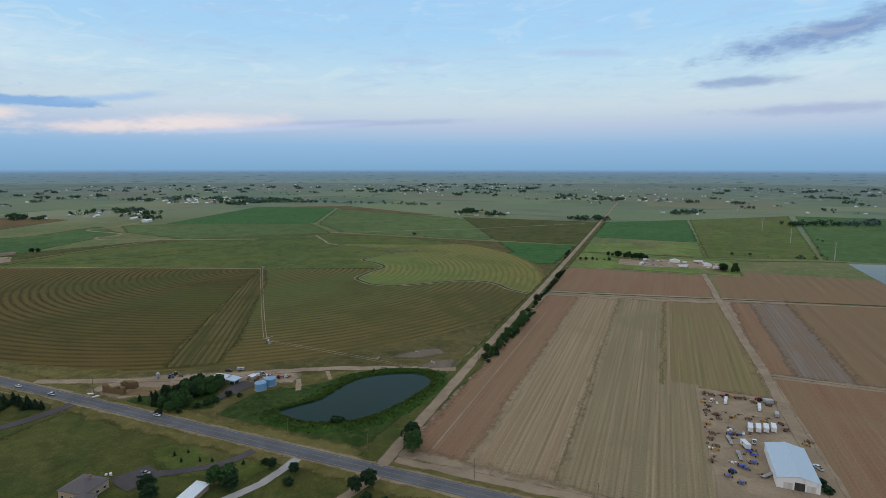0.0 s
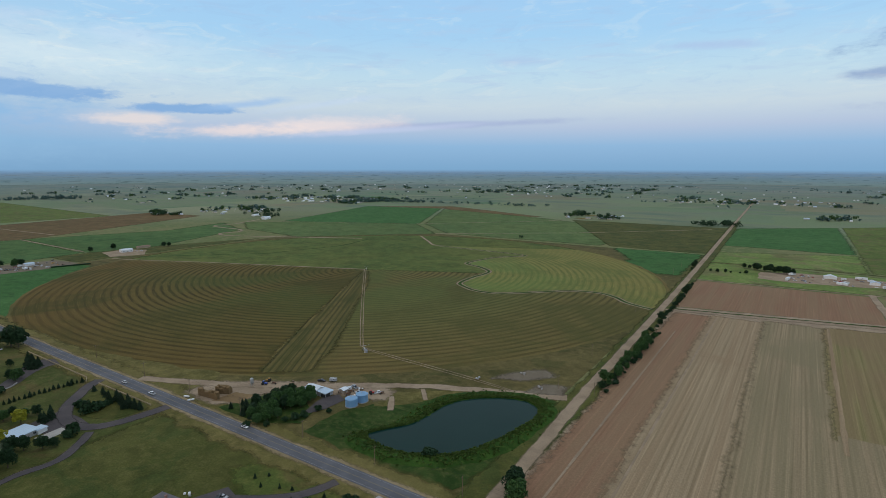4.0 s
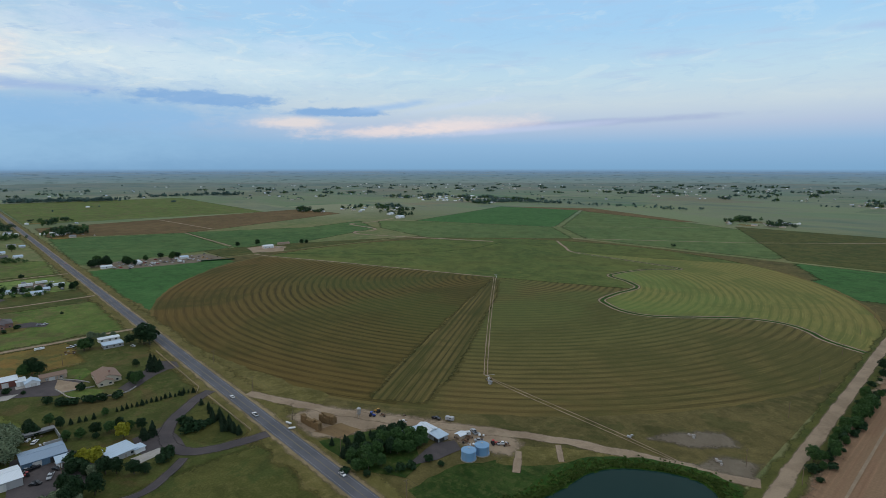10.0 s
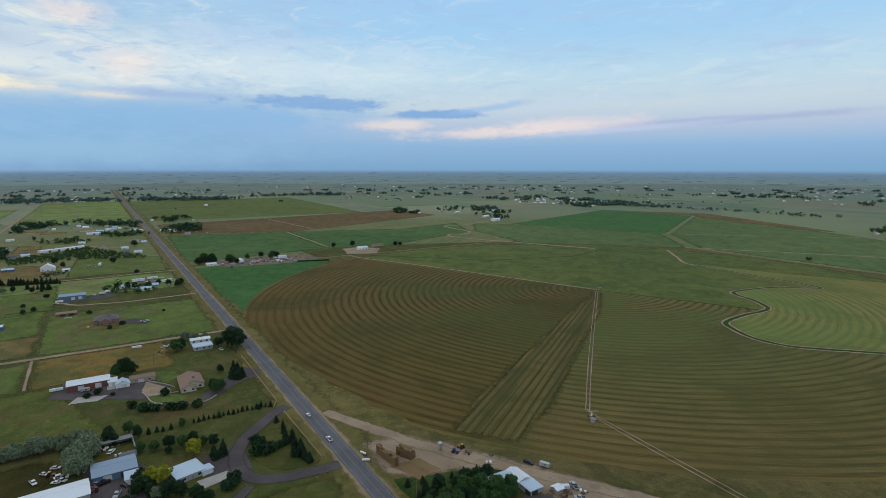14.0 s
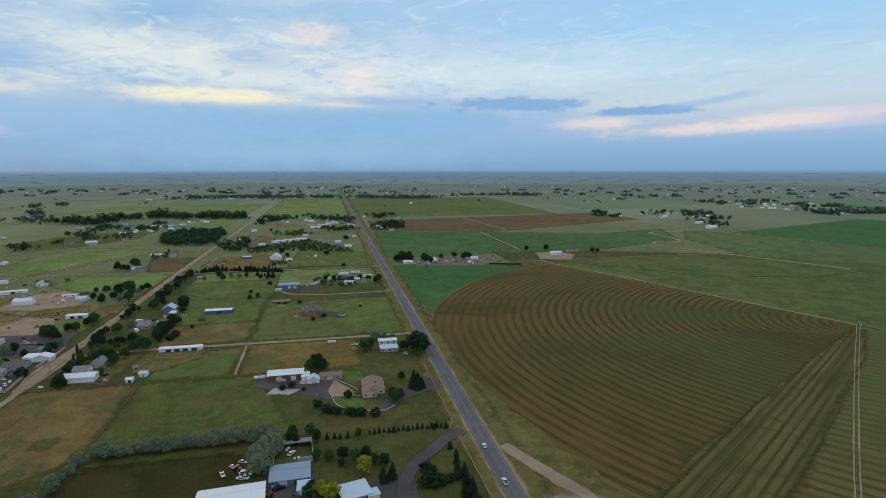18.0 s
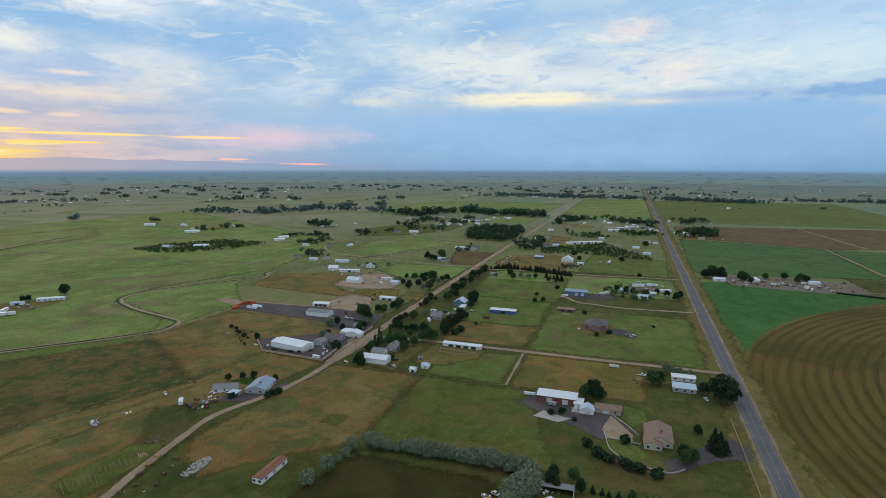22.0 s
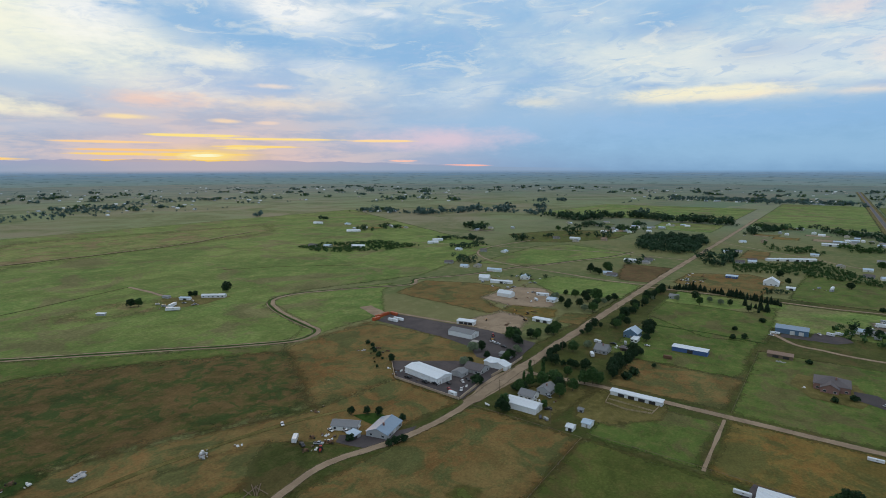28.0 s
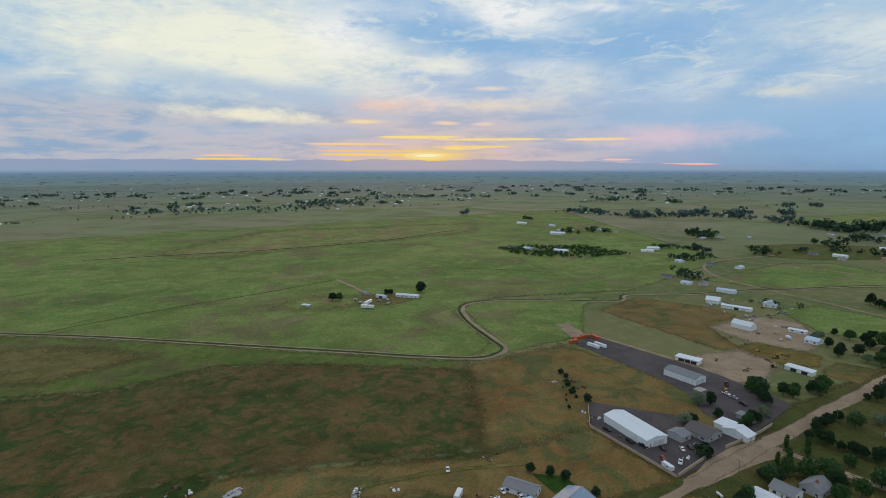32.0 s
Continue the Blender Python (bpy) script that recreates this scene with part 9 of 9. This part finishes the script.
building("brown_shed", "low brown shed beside a farmhouse", "shed", -880, 340, 8, 22, 3, WALL_TAN, ROOF_BROWN)
tree("dark", -862, 368, 0.9), tree("dark", -858, 376, 0.8), tree("dark", -900, 298, 0.9), tree("dark", -902, 262, 0.8)
scatter(("car_white", "junk_a"), -850, 305, -830, 330, 4, 73)
# north-west farms
home(4, -1152, 832, 20, 1.2), home(0, -1180, 845, 20), home(4, -1260, 880, 10)
treeline([(-1180, 870), (-1200, 900), (-1290, 890)], 26, 12, 8, FAR_DARK, 129)
hamlet(-1640, 730, -1480, 800, 4, 42, 130)
hamlet(-1560, 860, -1340, 1100, 10, 90, 131, 8)
hamlet(-2050, 1450, -1380, 1800, 42, 330, 132)
treeline([(-1465, 1500), (-1400, 1640), (-1180, 1680)], 170, 22, 10, FAR_DARK, 133)
treeline([(-1180, 1690), (-700, 1720)], 60, 18, 8, FAR_DARK, 134)
hamlet(-480, 1340, -330, 1480, 8, 90, 135, 10)
treeline([(-112, 1330), (-20, 1350)], 40, 12, 9, FAR_DARK, 136)
hamlet(120, 1640, 230, 1720, 2, 39, 137)
treeline([(420, 1380), (560, 1440), (640, 1500)], 90, 16, 9, FAR_DARK, 138)
treeline([(240, 800), (370, 800), (420, 1100)], 14, 5, 5, FAR_DARK, 139)
hamlet(-400, 2700, 250, 2240, 30, 180, 140)
hamlet(-1800, 2400, -600, 4300, 28, 630, 141)
hamlet(300, 1800, 2400, 4200, 21, 630, 142)
hamlet(-3400, 1000, -2100, 3200, 21, 450, 143)
hamlet(-4200, -2200, -3100, 600, 21, 570, 144)
# homes south-west under the hills
treeline([(-300, -2080), (-520, -2100), (-700, -2040), (-900, -2150), (-1000, -2280), (-1280, -2470), (-1530, -2540), (-1800, -2320)], 330, 55, 9, FAR_DARK, 145)
hamlet(-1850, -2500, -250, -2050, 29, 180, 146)
hamlet(-1700, -3600, 900, -2700, 28, 630, 147)
hamlet(-3400, -3400, -2000, -1900, 21, 450, 148)
hamlet(-2300, -1900, -1900, -1500, 6, 90, 149)
treeline([(-368, 846), (-370, 850)], 3, 2, 6, FAR_DARK, 150)

def copses(n, seed):
    """Small clumps and lone farm trees strewn over the far plain."""
    r = random.Random(seed)
    for i in range(n):
        a, d = radians(r.uniform(-35, 205)), 1500 + 3000 * math.sqrt(r.random())
        x, y = -200 - d * math.sin(a), -50 + d * math.cos(a)
        if not clear_of_roads(x, y) or (-1300 < x < 700 and -1900 < y < 1450):
            continue
        w = r.choice((8, 15, 30, 60))
        lean = r.choice((0.12, 1.0, 0.2))
        for k in range(r.choice((2, 3, 5, 8))):
            FAR_DARK.append((x + r.gauss(0, w), y + r.gauss(0, w * lean), r.uniform(4, 9)))
        if r.random() < 0.55:
            FAR_HOMES.append((x + r.uniform(-20, 20), y + r.uniform(-20, 20)))


copses(420, 9)


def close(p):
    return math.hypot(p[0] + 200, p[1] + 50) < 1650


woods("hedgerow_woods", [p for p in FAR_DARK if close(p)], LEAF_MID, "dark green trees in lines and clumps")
# past that distance the same trees get the leaf colour with haze mixed in
woods("far_dark_woods", [p for p in FAR_DARK if not close(p)], LEAF_HAZED, "far trees in lines and clumps, leaves tinted grey-green for haze", lobes=3, per=9, big=0.24)
woods("far_green_woods", FAR_LIGHT, LEAF_GREEN, "far mid-green trees and thickets", lobes=3, per=13, big=0.19)


def far_homes(name, spots, wall, roof, label, seed):
    """Far houses and barns, too many and small to count: gabled blocks with roofs of their own."""
    r = random.Random(seed)
    verts, faces, mats = [], [], []
    for x, y in spots:
        a, b, h = r.uniform(3.2, 5), r.uniform(4, 8), r.uniform(2.4, 3.4)
        if r.random() < 0.5:
            a, b = b, a
        k = min(a, b) * 0.42
        at = len(verts)
        along = b >= a
        for sx, sy in ((-1, -1), (1, -1), (1, 1), (-1, 1)):
            verts.append((x + sx * a, y + sy * b, 0))
        for sx, sy in ((-1, -1), (1, -1), (1, 1), (-1, 1)):
            verts.append((x + sx * a, y + sy * b, h))
        verts += [(x, y - b, h + k), (x, y + b, h + k)] if along else [(x - a, y, h + k), (x + a, y, h + k)]
        for f in ((0, 1, 5, 4), (1, 2, 6, 5), (2, 3, 7, 6), (3, 0, 4, 7)):
            faces.append(tuple(at + i for i in f)), mats.append(0)
        for f, m in (((5, 6, 9, 8), 1), ((7, 4, 8, 9), 1), ((4, 5, 8), 0), ((6, 7, 9), 0)) if along else (((4, 5, 9, 8), 1), ((6, 7, 8, 9), 1), ((7, 4, 8), 0), ((5, 6, 9), 0)):
            faces.append(tuple(at + i for i in f)), mats.append(m)
    me = bpy.data.meshes.new(name)
    me.from_pydata(verts, [], faces)
    me.materials.append(wall)
    me.materials.append(roof)
    me.polygons.foreach_set("material_index", mats)
    tagged(new(name, me), label, "buildings", kind="stuff")


def more(n, x0, y0, x1, y1, seed):
    r = random.Random(seed)
    for i in range(n):
        FAR_HOMES.append((r.uniform(x0, x1), r.uniform(y0, y1)))


more(30, -3000, -900, -2700, -20, 1), more(40, -2100, 1450, -1380, 1850, 2), more(60, -1900, -4300, 900, -3000, 3), more(60, -2600, 2400, 2400, 4400, 4)
far_homes("far_white_homes", FAR_HOMES[0::3], WALL_WHITE, ROOF_WHITE, "far white-roofed homes and barns", 1)
far_homes("far_grey_homes", FAR_HOMES[1::3], WALL_CREAM, ROOF_GREY, "far grey-roofed homes", 2)
far_homes("far_brown_homes", FAR_HOMES[2::3], WALL_GREY, ROOF_PALE, "far pale-roofed homes", 3)


def weeds(name, mat, label, tall):
    """Tufts on the bank round the pond."""
    r = np.random.default_rng(4)
    ring = np.array(SHORE)
    n = 2600
    at = r.integers(0, len(ring), n)
    p = ring[at] + (ring[(at + 1) % len(ring)] - ring[at]) * r.random((n, 1))
    out = p - ring.mean(0)
    p = p + out / np.linalg.norm(out, axis=1)[:, None] * (0.6 + np.abs(r.normal(scale=4.5, size=(n, 1))))
    p = np.column_stack([p, np.full(n, 0.6)])
    verts, faces = [], []
    for k in range(3):
        a = r.uniform(0, 6.28, n)
        w = r.uniform(0.5, 1.3, n) * tall
        d = np.stack([np.cos(a), np.sin(a), np.zeros(n)], 1) * w[:, None]
        h = np.stack([r.normal(scale=0.2, size=n), r.normal(scale=0.2, size=n), w * 0.9], 1)
        at = len(verts)
        for q in (-d * 0.6, d * 0.6, d * 0.8 + h, -d * 0.8 + h):
            verts += (p + q).tolist()
        faces += [(at + i, at + n + i, at + 2 * n + i, at + 3 * n + i) for i in range(n)]
    me = bpy.data.meshes.new(name)
    me.from_pydata(verts, [], faces)
    me.materials.append(mat)
    tagged(new(name, me), label, "weeds", kind="stuff")


weeds("pond_sedge", LEAF_SEDGE, "rank sedge and reeds round a pond", 0.8)

# traffic on the road
stand("car_white", -262, -1.9, 180, 0.42), stand("pickup_white", -228, -1.9, 180, 0.42), stand("car_red", -900, 1.9, 0, 0.42), stand("car_white", -140, 1.9, 0, 0.42)
